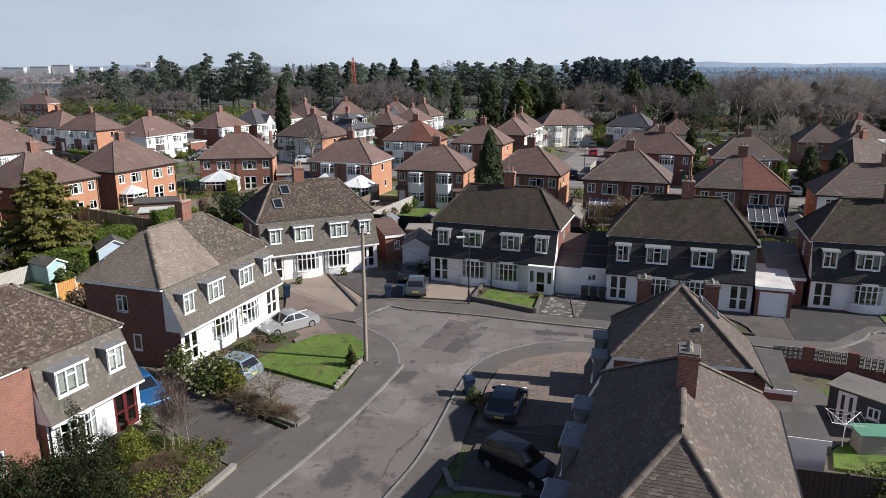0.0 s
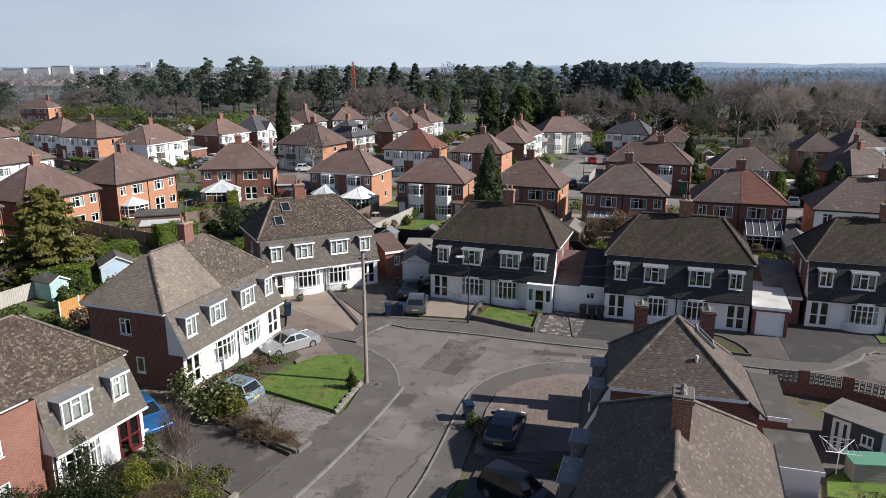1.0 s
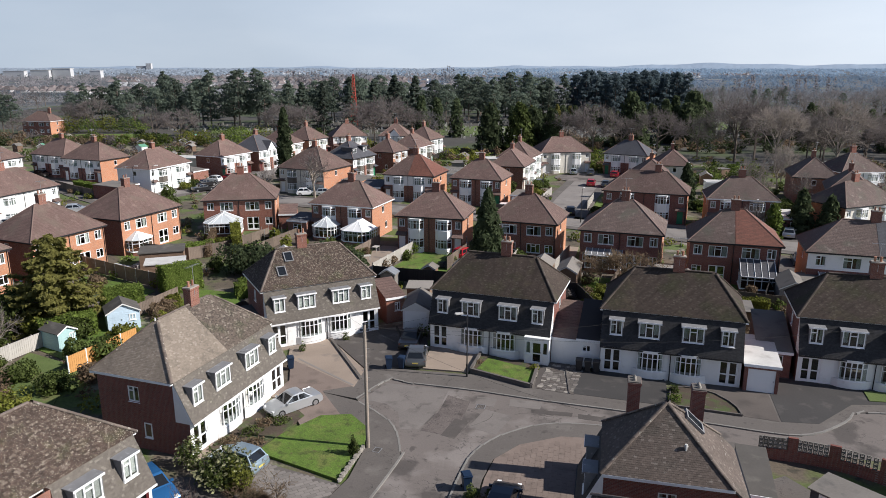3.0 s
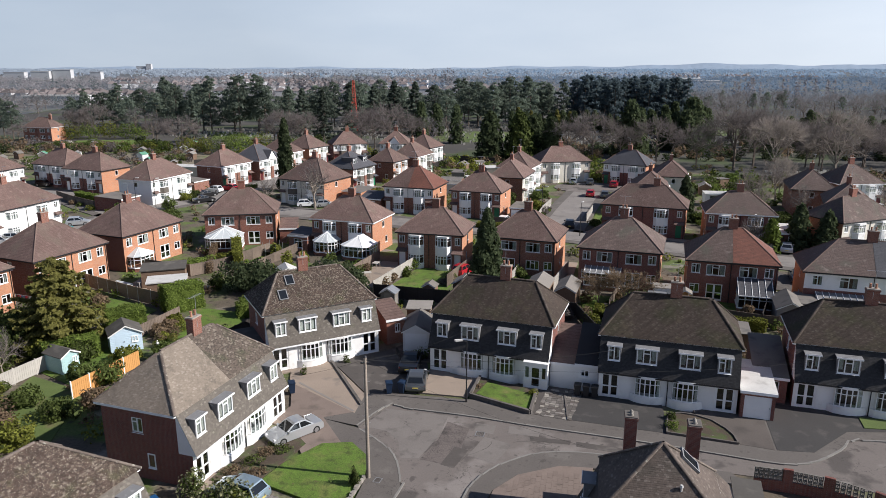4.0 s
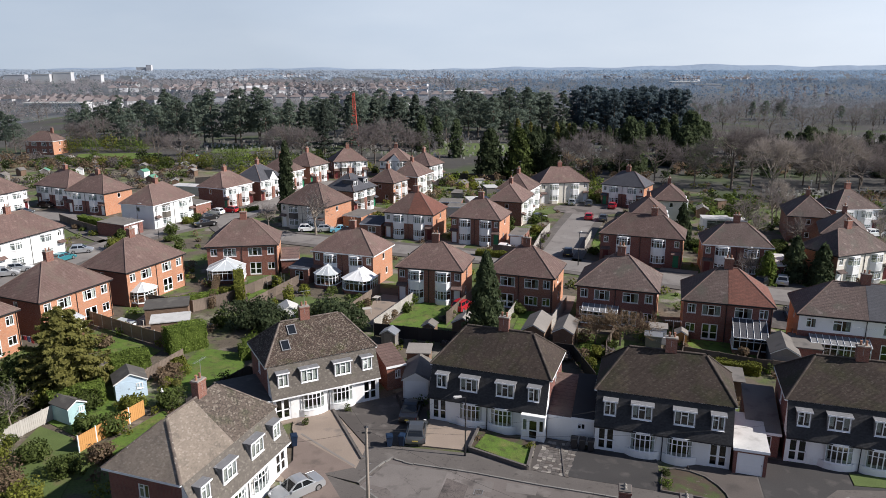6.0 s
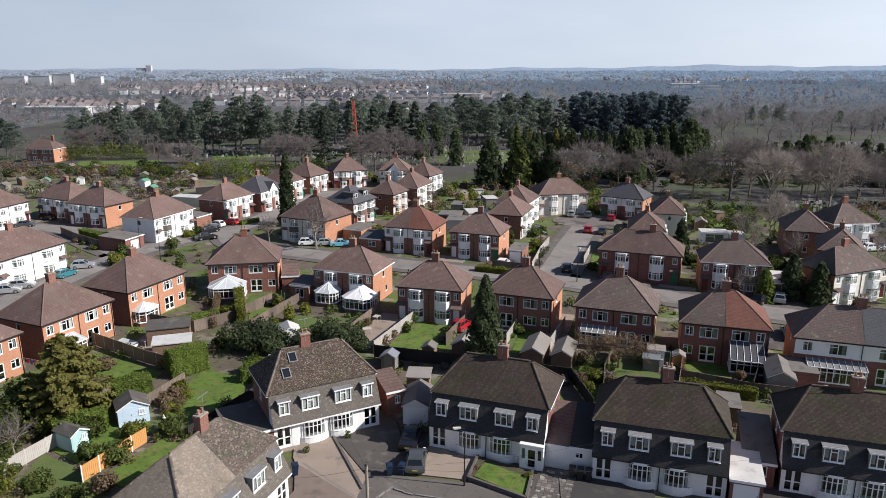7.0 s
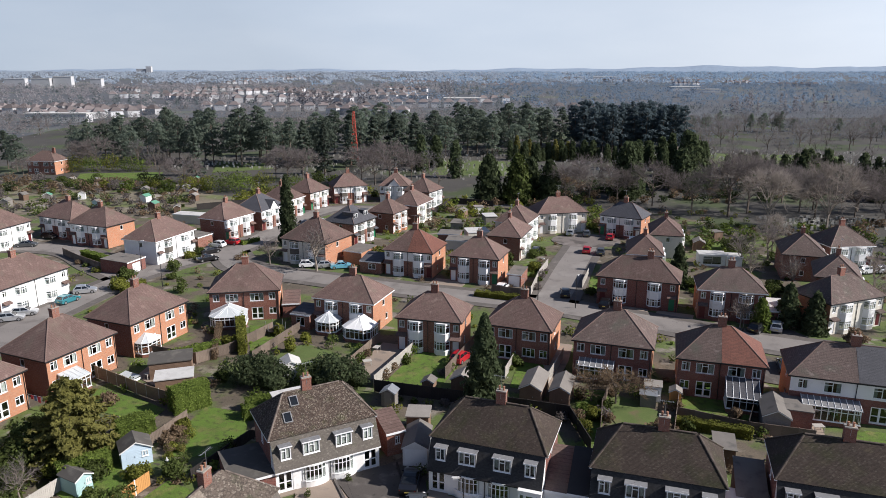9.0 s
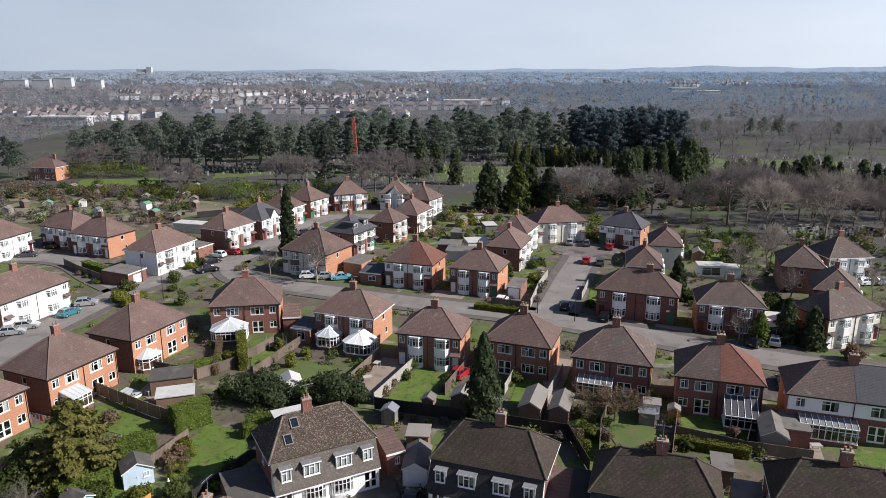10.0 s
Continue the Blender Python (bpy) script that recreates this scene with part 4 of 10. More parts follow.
def kerb_line(line, side):
    """Kerb stones, each a piece of its own, along a line, with the footway on the given side."""
    owner = thing("kerb", Matrix(), "pale concrete kerb stones along the footway", "kerb", kind="structure")

    def stone():
        b = Build()
        b.box(-0.07, 0, -0.1, 0.07, 0.9, 0.0)
        return b.mesh("kerb_stone", "kerb")
    me = shared("kerb", stone)
    left, i, p = 0.0, 0, Vector(line[0])
    pts = [Vector(q) for q in line]
    total = sum((b - a).length for a, b in zip(pts, pts[1:]))
    run = [0.0]
    for a, b in zip(pts, pts[1:]):
        run.append(run[-1] + (b - a).length)
    for k in range(int(total / 0.92)):
        s = k * 0.92
        j = max(q for q in range(len(run) - 1) if run[q] <= s)
        d = (pts[j + 1] - pts[j]).normalized()
        at = pts[j] + d * (s - run[j])
        part("kerb_stone", me, owner, pose(at.x, at.y, 0, 0, 0, math.degrees(math.atan2(-d.x, d.y))))


for line in (LEFT_KERB, RIGHT_KERB, FAR_KERB):
    kerb_line(line, 1)
# footways
slab("pavement", [tuple(p) for p in LEFT_KERB] + [(-9.6, 50.2), (-7.4, 46.2), (-5.6, 44.6), (-5.0, 42.2), (-5.7, 38.2), (-8.2, 32.6), (-10.6, 27.2), (-15, 18)], -0.148, -0.012, "paving", "grey asphalt footway with a worn surface", "pavement")
slab("pavement", [tuple(p) for p in RIGHT_KERB] + [(20.5, 41), (13, 42.8), (8.3, 43.3), (5.2, 42.2), (3.4, 40.4), (2.6, 38.2), (0.9, 30.8), (-0.5, 27), (-3.8, 20)], -0.148, -0.012, "paving", "grey asphalt footway round the bend", "pavement")
slab("pavement", [tuple(p) for p in FAR_KERB] + [(45, 45.5), (45, 54), (26, 54), (24.0, 49.4), (10.6, 52.3), (1.2, 53.6), (-4.2, 54.6), (-9.6, 50.2)], -0.148, -0.014, "paving", "grey asphalt footway in front of the houses", "pavement")
# repairs in the asphalt
PATCHES = ((-3.3, 36.0, 2.3, 1.8, -18, "asphalt_patch"), (3.4, 48.7, 1.5, 1.4, -12, "asphalt_patch"), (6.4, 48.3, 2.4, 1.2, -12, "asphalt_patch"),
           (3.6, 45.6, 2.2, 3.0, -28, "asphalt_patch"), (1.0, 44.6, 1.1, 2.6, -24, "asphalt_dark"), (8.2, 46.9, 3.0, 0.6, -10, "asphalt_dark"), (11.8, 45.9, 3.6, 0.7, -16, "asphalt_dark"), (25.5, 41.8, 4.5, 0.5, -12, "asphalt_patch"))
for i, (x, y, w, h, a, mt) in enumerate(PATCHES):
    g = Build()
    k = [(-w / 2, -h / 2), (w / 2 * 0.94, -h / 2 * 1.04), (w / 2, h / 2 * 0.95), (-w / 2 * 1.05, h / 2)]
    g.prism(k, -0.104, -0.096 + 0.0007 * i)
    thing("road_patch", pose(x, y, 0, 0, 0, a), "rectangular asphalt repair in the street", "road patch", "road repairs", "structure", g.mesh("road_patch", mt))
# a long smooth relaid piece at the mouth of the close, and the broken old surface beside it
for outline, mt, z, lab in (([(-6.1, 49.0), (-4.5, 51.9), (0.6, 50.8), (-0.3, 47.2), (-1.6, 44.4), (-2.9, 44.4), (-3.2, 46.9), (-4.2, 48.3)], "asphalt_patch", -0.0955, "smooth relaid asphalt at the mouth of the close"),
                            ([(-1.5, 44.3), (-0.2, 47.1), (0.5, 49.8), (2.2, 48.7), (1.3, 45.0), (0.6, 43.5)], "asphalt_old", -0.0962, "cracked dark old asphalt in the street")):
    slab("road_patch", outline, -0.104, z, mt, lab, "road patch")
# cracks: thin dark filled lines
rng = np.random.default_rng(5)
for x, y, a, n in ((-2.2, 31.0, 62, 16), (-1.0, 35.0, 72, 14), (-3.0, 28.0, 55, 12), (0.6, 43.2, 80, 12), (5.4, 46.6, -8, 14), (-4.5, 33.6, 65, 9)):
    g = Build()
    p, ang = Vector((x, y)), radians(a)
    for _ in range(n):
        ang += rng.normal(0, 0.5)
        ang += (radians(a) - ang) * 0.3
        q = p + Vector((math.cos(ang), math.sin(ang))) * 0.42
        s = Vector((-math.sin(ang), math.cos(ang))) * rng.uniform(0.012, 0.03)
        g.face([(*(p - s), -0.0885), (*(q - s), -0.0885), (*(q + s), -0.0885), (*(p + s), -0.0885)])
        p = q
    thing("road_crack", Matrix(), "dark jagged crack in the asphalt", "crack", "road cracks", "structure", g.mesh("road_crack", "asphalt_dark"))


# ---- the estate's hipped semi-detached houses ----
FOOT = []  # house plans: front middle, direction, width, depth


def bay(parent, x, w, z_sets, mat_low, mat_mid, deep=0.65, y=0.0):
    """A canted two-storey bay: panels and glazed lights on three faces."""
    s = deep * 0.75
    g = Build()
    outline = [(x - w / 2, y), (x - w / 2 + s, y - deep), (x + w / 2 - s, y - deep), (x + w / 2, y)]
    for za, zb, slot in z_sets["panels"]:
        g.prism(outline, za, zb, slot)
    ob = part("bay", g.mesh("bay", [mat_low, mat_mid, "lead"]), parent)
    for za, zb in z_sets["lights"]:
        h = zb - za
        for (xa, ya), (xb, yb), cols in ((outline[0], outline[1], 1), (outline[1], outline[2], 3), (outline[2], outline[3], 1)):
            d = Vector((xb - xa, yb - ya))
            a = math.degrees(math.atan2(d.y, d.x))
            window(ob, pose((xa + xb) / 2, (ya + yb) / 2, za, 0, 0, a), d.length - 0.01, h, cols, 2, curtain=cols == 3)
    return ob


def semi(ax, ay, yaw, w, d, style="rear", wall="brick", roof="roof_brown", upper=None, side="brick_orange", roof_right=None, seed=0, pots=2, ze=5.0,
         label="", gable=False, chim=0.0, dormer=False, extra=()):
    """A pair of hipped semis; (ax, ay) is the left end of the eave towards the camera's side, yaw its direction."""
    r = random.Random(seed)
    over = 0.32
    c, s = math.cos(radians(yaw)), math.sin(radians(yaw))
    ox, oy = ax + c * w / 2 - s * over, ay + s * w / 2 + c * over
    w, d = w - 2 * over, d
    house = thing("semi_detached_house", pose(ox, oy, -0.13, 0, 0, yaw), label or "red brick semi-detached pair with a brown hipped tiled roof", "house", "estate houses")
    FOOT.append((ox, oy, yaw, w, d))
    zr = ze + (d / 2 + over) * 0.8
    upper = upper or wall
    front_holes, wins = [], []
    half = w / 4
    for sgn in (-1, 1):
        if style == "rear":
            bw, sw = r.choice([(1.95, 1.0), (2.1, 1.0), (1.85, 1.05)])
            x1, x2 = sgn * half * 0.72, sgn * half * 1.62
            wins += [("w", x1, 3.25, bw, 1.3, r.choice([2, 3])), ("w", x2, 3.4, sw, 1.15, 2)]
            if r.random() < 0.75:
                wins.append(("d", x1, 0.15, 1.8, 2.05, 2))
            else:
                wins.append(("w", x1, 0.9, 1.8, 1.25, 3))
            wins.append(("w", x2, 1.0, sw * 1.1, 1.1, 2))
        else:
            x1, x2 = sgn * half * 0.85, sgn * half * 1.72
            wins.append(("w", x2, 3.5, 0.8, 1.05, 2))
            wins.append(("f", x2, 0.15, 0.9, 2.0, 1))
            panels = [(0.0, 0.75, 0), (2.05, 3.3, 1), (4.55, 4.75, 1)]
            bay(house, x1, min(2.3, half * 1.15), dict(panels=panels, lights=[(0.75, 2.05), (3.3, 4.55)]), wall if wall != "brick" else "render_white", "render_white" if r.random() < 0.88 else "tile_hung")
    side_wins = [("w", r.uniform(-0.5, 0.5), 3.5, 0.8, 1.0, 1), ("w", r.uniform(-1.5, 1.5), 1.0, 0.8, 1.0, 1)]
    for k, x, z, a, h, n in wins:
        front_holes.append(hole(x, z, a, h))
    g = Build()
    wall_sheet(g, Matrix(), w, 0, 3.0 if upper != wall else ze, [q for q in front_holes if q[3] < 3.0 or upper == wall], 0)
    if upper != wall:
        wall_sheet(g, Matrix(), w, 3.0, ze, [q for q in front_holes if q[1] > 3.0], 1)
    for m in (pose(w / 2, d / 2, 0, 0, 0, 90), pose(-w / 2, d / 2, 0, 0, 0, -90)):
        wall_sheet(g, m, d, 0, ze, [hole(x, z, a, h) for _, x, z, a, h, _ in side_wins], 2)
    wall_sheet(g, pose(0, d, 0, 0, 0, 180), w, 0, ze, [], 0)
    part("wall", g.mesh("wall", [wall, upper, side]), house)
    for k, x, z, a, h, n in wins:
        m = pose(x, 0.03, z)
        if k == "w":
            window(house, m, a, h, n, 1, z > 3)
        elif k == "d":
            door(house, m, a, h, "pvc", True, n, knob=False)
        else:
            door(house, m, a, h, r.choice(["pvc", "pvc", "red_paint", "green_paint"]), False, 1, knob=False)
            g = Build()
            g.box(x - 0.75, -0.75, 2.35, x + 0.75, 0.0, 2.45), g.face([(x - 0.75, -0.75, 2.45), (x + 0.75, -0.75, 2.45), (x + 0.75, -0.002, 2.8), (x - 0.75, -0.002, 2.8)])
            part("porch_roof", g.mesh("porch_roof", roof), house)
    for m in (pose(w / 2, d / 2, 0, 0, 0, 90), pose(-w / 2, d / 2, 0, 0, 0, -90)):
        for _, x, z, a, h, n in side_wins:
            window(house, m @ pose(x, 0.03, z), a, h, n, 0, False)
    x0, x1, y0, y1 = -w / 2 - over, w / 2 + over, -over, d + over
    planes, (ra, rc, ym) = hip_planes(x0, x1, y0, y1, ze, zr)
    g = roof_slab(planes, x0, x1, y0, y1, ze)
    if roof_right:
        g2 = Build()
        q = planes[0][1]
        k = 0.02
        g2.face([(0.0, q[0][1], ze + k), (q[1][0], q[1][1], ze + k), (q[2][0], q[2][1], zr + k), (0.0, ym, zr + k)])
        g2.face([(v[0] + k, v[1], v[2] + k) for v in planes[3][1]])
        rp = part("roof", g.mesh("roof", roof), house)
        part("roof_covering", g2.mesh("roof_covering", roof_right), rp)
    else:
        rp = part("roof", g.mesh("roof", roof), house)
    g = Build()
    for a, b in (((ra, ym, zr), (rc, ym, zr)), ((x0, y0, ze), (ra, ym, zr)), ((x0, y1, ze), (ra, ym, zr)), ((x1, y0, ze), (rc, ym, zr)), ((x1, y1, ze), (rc, ym, zr))):
        g.tube(a, b, 0.07, 0.07, 6)
    part("ridge", g.mesh("ridge", "roof_ridge"), rp)
    eaves_board(house, x0, x1, y0, y1, ze, r.choice(["pvc", "black", "black"]))
    chimney(house, chim, ym + 0.1, zr - 0.7, zr + 1.15, 1.0, 0.65, pots, "brick", aerial=r.random() < 0.5)
    for x in (-0.1, w / 2 - 0.15):
        g = Build()
        g.tube((x, -0.06, 0), (x, -0.06, ze - 0.1), 0.045, 0.045, 6)
        part("downpipe", g.mesh("downpipe", "black"), house)
    if gable:
        g = Build()
        g.face([(-1.8, -over - 0.05, ze - 0.1), (1.8, -over - 0.05, ze - 0.1), (0, -over - 0.05, ze + 1.9)])
        part("gable", g.mesh("gable", "render_white"), house)
        g = Build()
        g.face([(-2.1, -over - 0.2, ze - 0.3), (0, -over - 0.2, ze + 2.1), (0, ym, ze + 2.1), (-2.1, ym, ze - 0.3)]), g.face([(2.1, -over - 0.2, ze - 0.3), (2.1, ym, ze - 0.3), (0, ym, ze + 2.1), (0, -over - 0.2, ze + 2.1)])
        part("gable_roof", g.mesh("gable_roof", roof), house)
    if dormer:
        for x in (-w / 4, w / 5):
            g = Build()
            g.box(x - 0.9, 1.0, ze + 0.7, x + 0.9, ym, ze + 2.1), g.box(x - 1.05, 0.8, ze + 2.1, x + 1.05, ym, ze + 2.25)
            dm = part("dormer", g.mesh("dormer", "roof_slate"), house)
            window(dm, pose(x, 0.93, ze + 0.95), 1.5, 1.0, 2, 1)
    return house


BRICK_BACK = "red brick semi-detached pair, rear side, brown hipped tiled roof"
WHITE_FRONT = "white-rendered semi-detached pair with bay windows and a brown hipped roof"
# sun-facing walls mostly take the sunlit brick_orange, the others darker brick
semi(-52.9, 66.2, 67, 10.8, 8.1, "rear", "brick_orange", seed=1, label="orange brick semi-detached pair, rear side to the gardens")
semi(-47.7, 78.1, 67, 10.8, 8.1, "rear", "brick_orange", seed=2, side="brick", label="orange brick semi-detached pair with a glazed lean-to")
semi(-42.9, 90.6, 68, 11.5, 8.1, "rear", "brick_orange", seed=3, side="brick", label="orange brick semi-detached pair with a small conservatory")
semi(-37.1, 104.8, 9, 11.3, 8.0, "rear", "brick", seed=4, label="red brick semi-detached pair with a large conservatory")
semi(-20.3, 102.9, -19, 10.6, 7.2, "front", "brick", seed=5, label="red brick semi-detached pair with white bays above conservatories")
semi(-6.8, 94.0, -14, 9.8, 7.0, "front", "brick", seed=6, label="red brick semi-detached pair with white bays to the garden")
semi(5.5, 91.6, -20, 9.8, 7.4, "rear", "brick", seed=7, label="red brick semi-detached pair, one half rendered white upstairs")
semi(16.8, 85.8, -19, 10.5, 7.9, "rear", "brick_dark", seed=8, roof="roof_grey", label="dark brick semi-detached pair behind a bare tree")
semi(28.6, 79.9, -17, 10.5, 7.7, "rear", "brick_dark", seed=9, roof="roof_grey", roof_right="roof_red", label="dark brick semi-detached pair, half the roof in new red tiles")
semi(40.1, 75.1, -18, 14.5, 7.2, "rear", "brick_dark", seed=10, roof="roof_grey", roof_right="roof_slate", upper="render_white", label="semi-detached pair, white render upstairs, half re-roofed in ribbed grey tiles")
semi(-70.4, 105.6, 73.5, 14.6, 8.0, "front", "render_white", seed=11, label=WHITE_FRONT)
semi(-97, 163.5, -26, 12.0, 8, "front", "brick_dark", seed=12, roof="roof_brown", upper="render_white", label="brick and white semi-detached pair with tall bays")
semi(-85.6, 155.6, -22, 11.8, 8, "front", "brick_dark", seed=13, roof="roof_brown", upper="render_white", label="brick and white semi-detached pair with an orange brick side")
semi(-97.5, 146.5, 78, 12, 8, "front", "render_white", seed=14, label=WHITE_FRONT)
semi(-58.2, 137.5, 72, 13.0, 8, "front", "render_white", seed=15, side="render_white", label="white-rendered semi-detached pair beside a brick garage")
semi(-50.5, 157.7, 65, 10.8, 7.4, "front", "brick", seed=16, upper="render_white", side="brick", label="brick semi-detached pair with white bays above a garage")
semi(-44.6, 168.3, 70, 10.6, 8, "front", "brick", seed=17, roof="roof_slate", upper="render_white", gable=True, side="brick", label="semi-detached pair with a white gable and dark slate roof")
semi(-41.8, 181.2, 68, 10, 8, "front", "brick", seed=18, upper="render_cream", label="semi-detached pair with cream bays behind the tall conifer")
semi(-37.5, 194, 64, 9.5, 8, "front", "brick", seed=19, upper="render_cream", label="semi-detached pair with cream bays at the corner")
semi(-32.7, 204, 20, 10.6, 8, "front", "brick", seed=20, upper="render_white", side="brick", label="semi-detached pair, half red brick and half white")
semi(-19.7, 206.9, -4, 9.2, 8, "front", "render_white", seed=21, gable=True, side="brick", label="white semi-detached pair with a large white gable")
semi(-34, 141.2, -26, 11.5, 9.5, "front", "render_cream", seed=22, side="brick_orange", label="rendered semi-detached pair with an orange brick side wall")
semi(-20.2, 154, 63, 9.7, 8, "front", "brick", seed=23, roof="roof_slate", upper="render_white", side="brick", dormer=True, label="extended semi-detached pair with box dormers")
semi(-12.2, 165.8, 65, 8.0, 6.8, "front", "brick_orange", seed=24, side="brick", label="orange brick semi-detached house with a pale roof")
semi(-6.8, 175.6, 68, 10.5, 7.2, "front", "render_cream", seed=25, side="brick", label="cream-rendered semi-detached pair on the inner road")
semi(-4.3, 195.2, 63, 9, 8, "front", "render_white", seed=26, side="brick", label="white semi-detached pair beside the cemetery fence")
semi(-11.9, 132.0, -18, 10.4, 8.2, "front", "brick", seed=27, upper="render_white", roof_right="roof_red", label="semi-detached pair with white bays, half re-roofed in red tiles")
semi(0.8, 127.7, -19.5, 10, 7.4, "front", "brick", seed=28, label="red brick semi-detached pair with white two-storey bays")
semi(16.0, 141.5, 71, 11, 7, "front", "render_cream", seed=29, side="brick", label="semi-detached pair with a brick side and pale front")
semi(18.8, 154.8, 68, 10.5, 7.4, "front", "render_white", seed=30, side="render_cream", label="white semi-detached pair at the head of the close")
semi(22.5, 166, 12, 13, 7.6, "front", "render_cream", seed=31, side="brick", label="cream-rendered semi-detached pair facing the close")
semi(36.9, 165.4, -32, 10.6, 7.0, "front", "brick_dark", seed=32, roof="roof_slate", upper="render_white", label="semi-detached pair, white upstairs, under a dark slate roof")
semi(50.2, 143.1, 76, 11, 6.4, "front", "render_cream", seed=33, side="render_cream", label="pale semi-detached pair beside flat-roofed outbuildings")
semi(41.4, 127.4, 76, 10.5, 6.4, "front", "render_cream", seed=34, side="brick", label="semi-detached pair with a long brown roof")
semi(25.9, 114.7, -20.5, 13.8, 7.0, "front", "brick_dark", seed=35, roof="roof_brown", chim=1.6, label="dark brick semi-detached pair with white bays and a wide roof")
semi(40.6, 107.2, -14, 10.6, 7.0, "front", "brick_dark", seed=36, roof="roof_grey", label="dark brick semi-detached pair with a white glazed porch")
semi(58.0, 99.7, 22, 12.0, 7.0, "front", "render_cream", seed=37, roof="roof_grey", label="cream-rendered semi-detached pair behind a bare tree")
semi(76.1, 134.4, 6, 9.6, 8, "front", "render_white", seed=38, side="brick", roof="roof_grey", label=WHITE_FRONT)
semi(71.8, 126.5, 72, 11, 7.5, "front", "brick", seed=39, side="brick", roof="roof_grey", label="brick semi-detached pair seen past bare trees")
semi(69.6, 111.5, 66, 10.5, 6.8, "front", "brick", seed=40, side="brick", roof="roof_grey", label="brick semi-detached pair among bare trees")


# ---- the near houses: tile-hung upper storeys under steep plain-tile roofs ----
def bow_window(parent, x, w=2.8, deep=0.46):
    """A shallow curved bow: rendered base and head with five upright lights."""
    k = 7
    arc = [(x - w / 2 + w * i / k, -deep * (1 - (2 * i / k - 1) ** 2) ** 0.75 - 0.02) for i in range(k + 1)]
    g = Build()
    g.prism(arc, 0.0, 0.8)
    ob = part("bow_window", g.mesh("bow_window", "render_white"), parent)
    g = Build()
    g.prism(arc, 2.34, 2.5)
    part("window_head", g.mesh("window_head", "render_white"), ob)
    for (xa, ya), (xb, yb) in list(zip(arc, arc[1:]))[1:-1]:
        q = Vector((xb - xa, yb - ya))
        window(ob, pose((xa + xb) / 2, (ya + yb) / 2 + 0.02, 0.8, 0, 0, math.degrees(math.atan2(q.y, q.x))), q.length, 1.54, 1, 2, False, 0.045)
    g = Build()
    g.prism([(a * 0.8 + x * 0.2, b * 0.6 + 0.3) for a, b in arc], 0.75, 0.79)
    for side in (-1, 1):
        g.box(x + side * w * 0.34 - 0.2, 0.02, 0.8, x + side * w * 0.34 + 0.2, 0.06, 2.3)
    part("curtain", g.mesh("curtain", "curtain"), ob)
    return ob


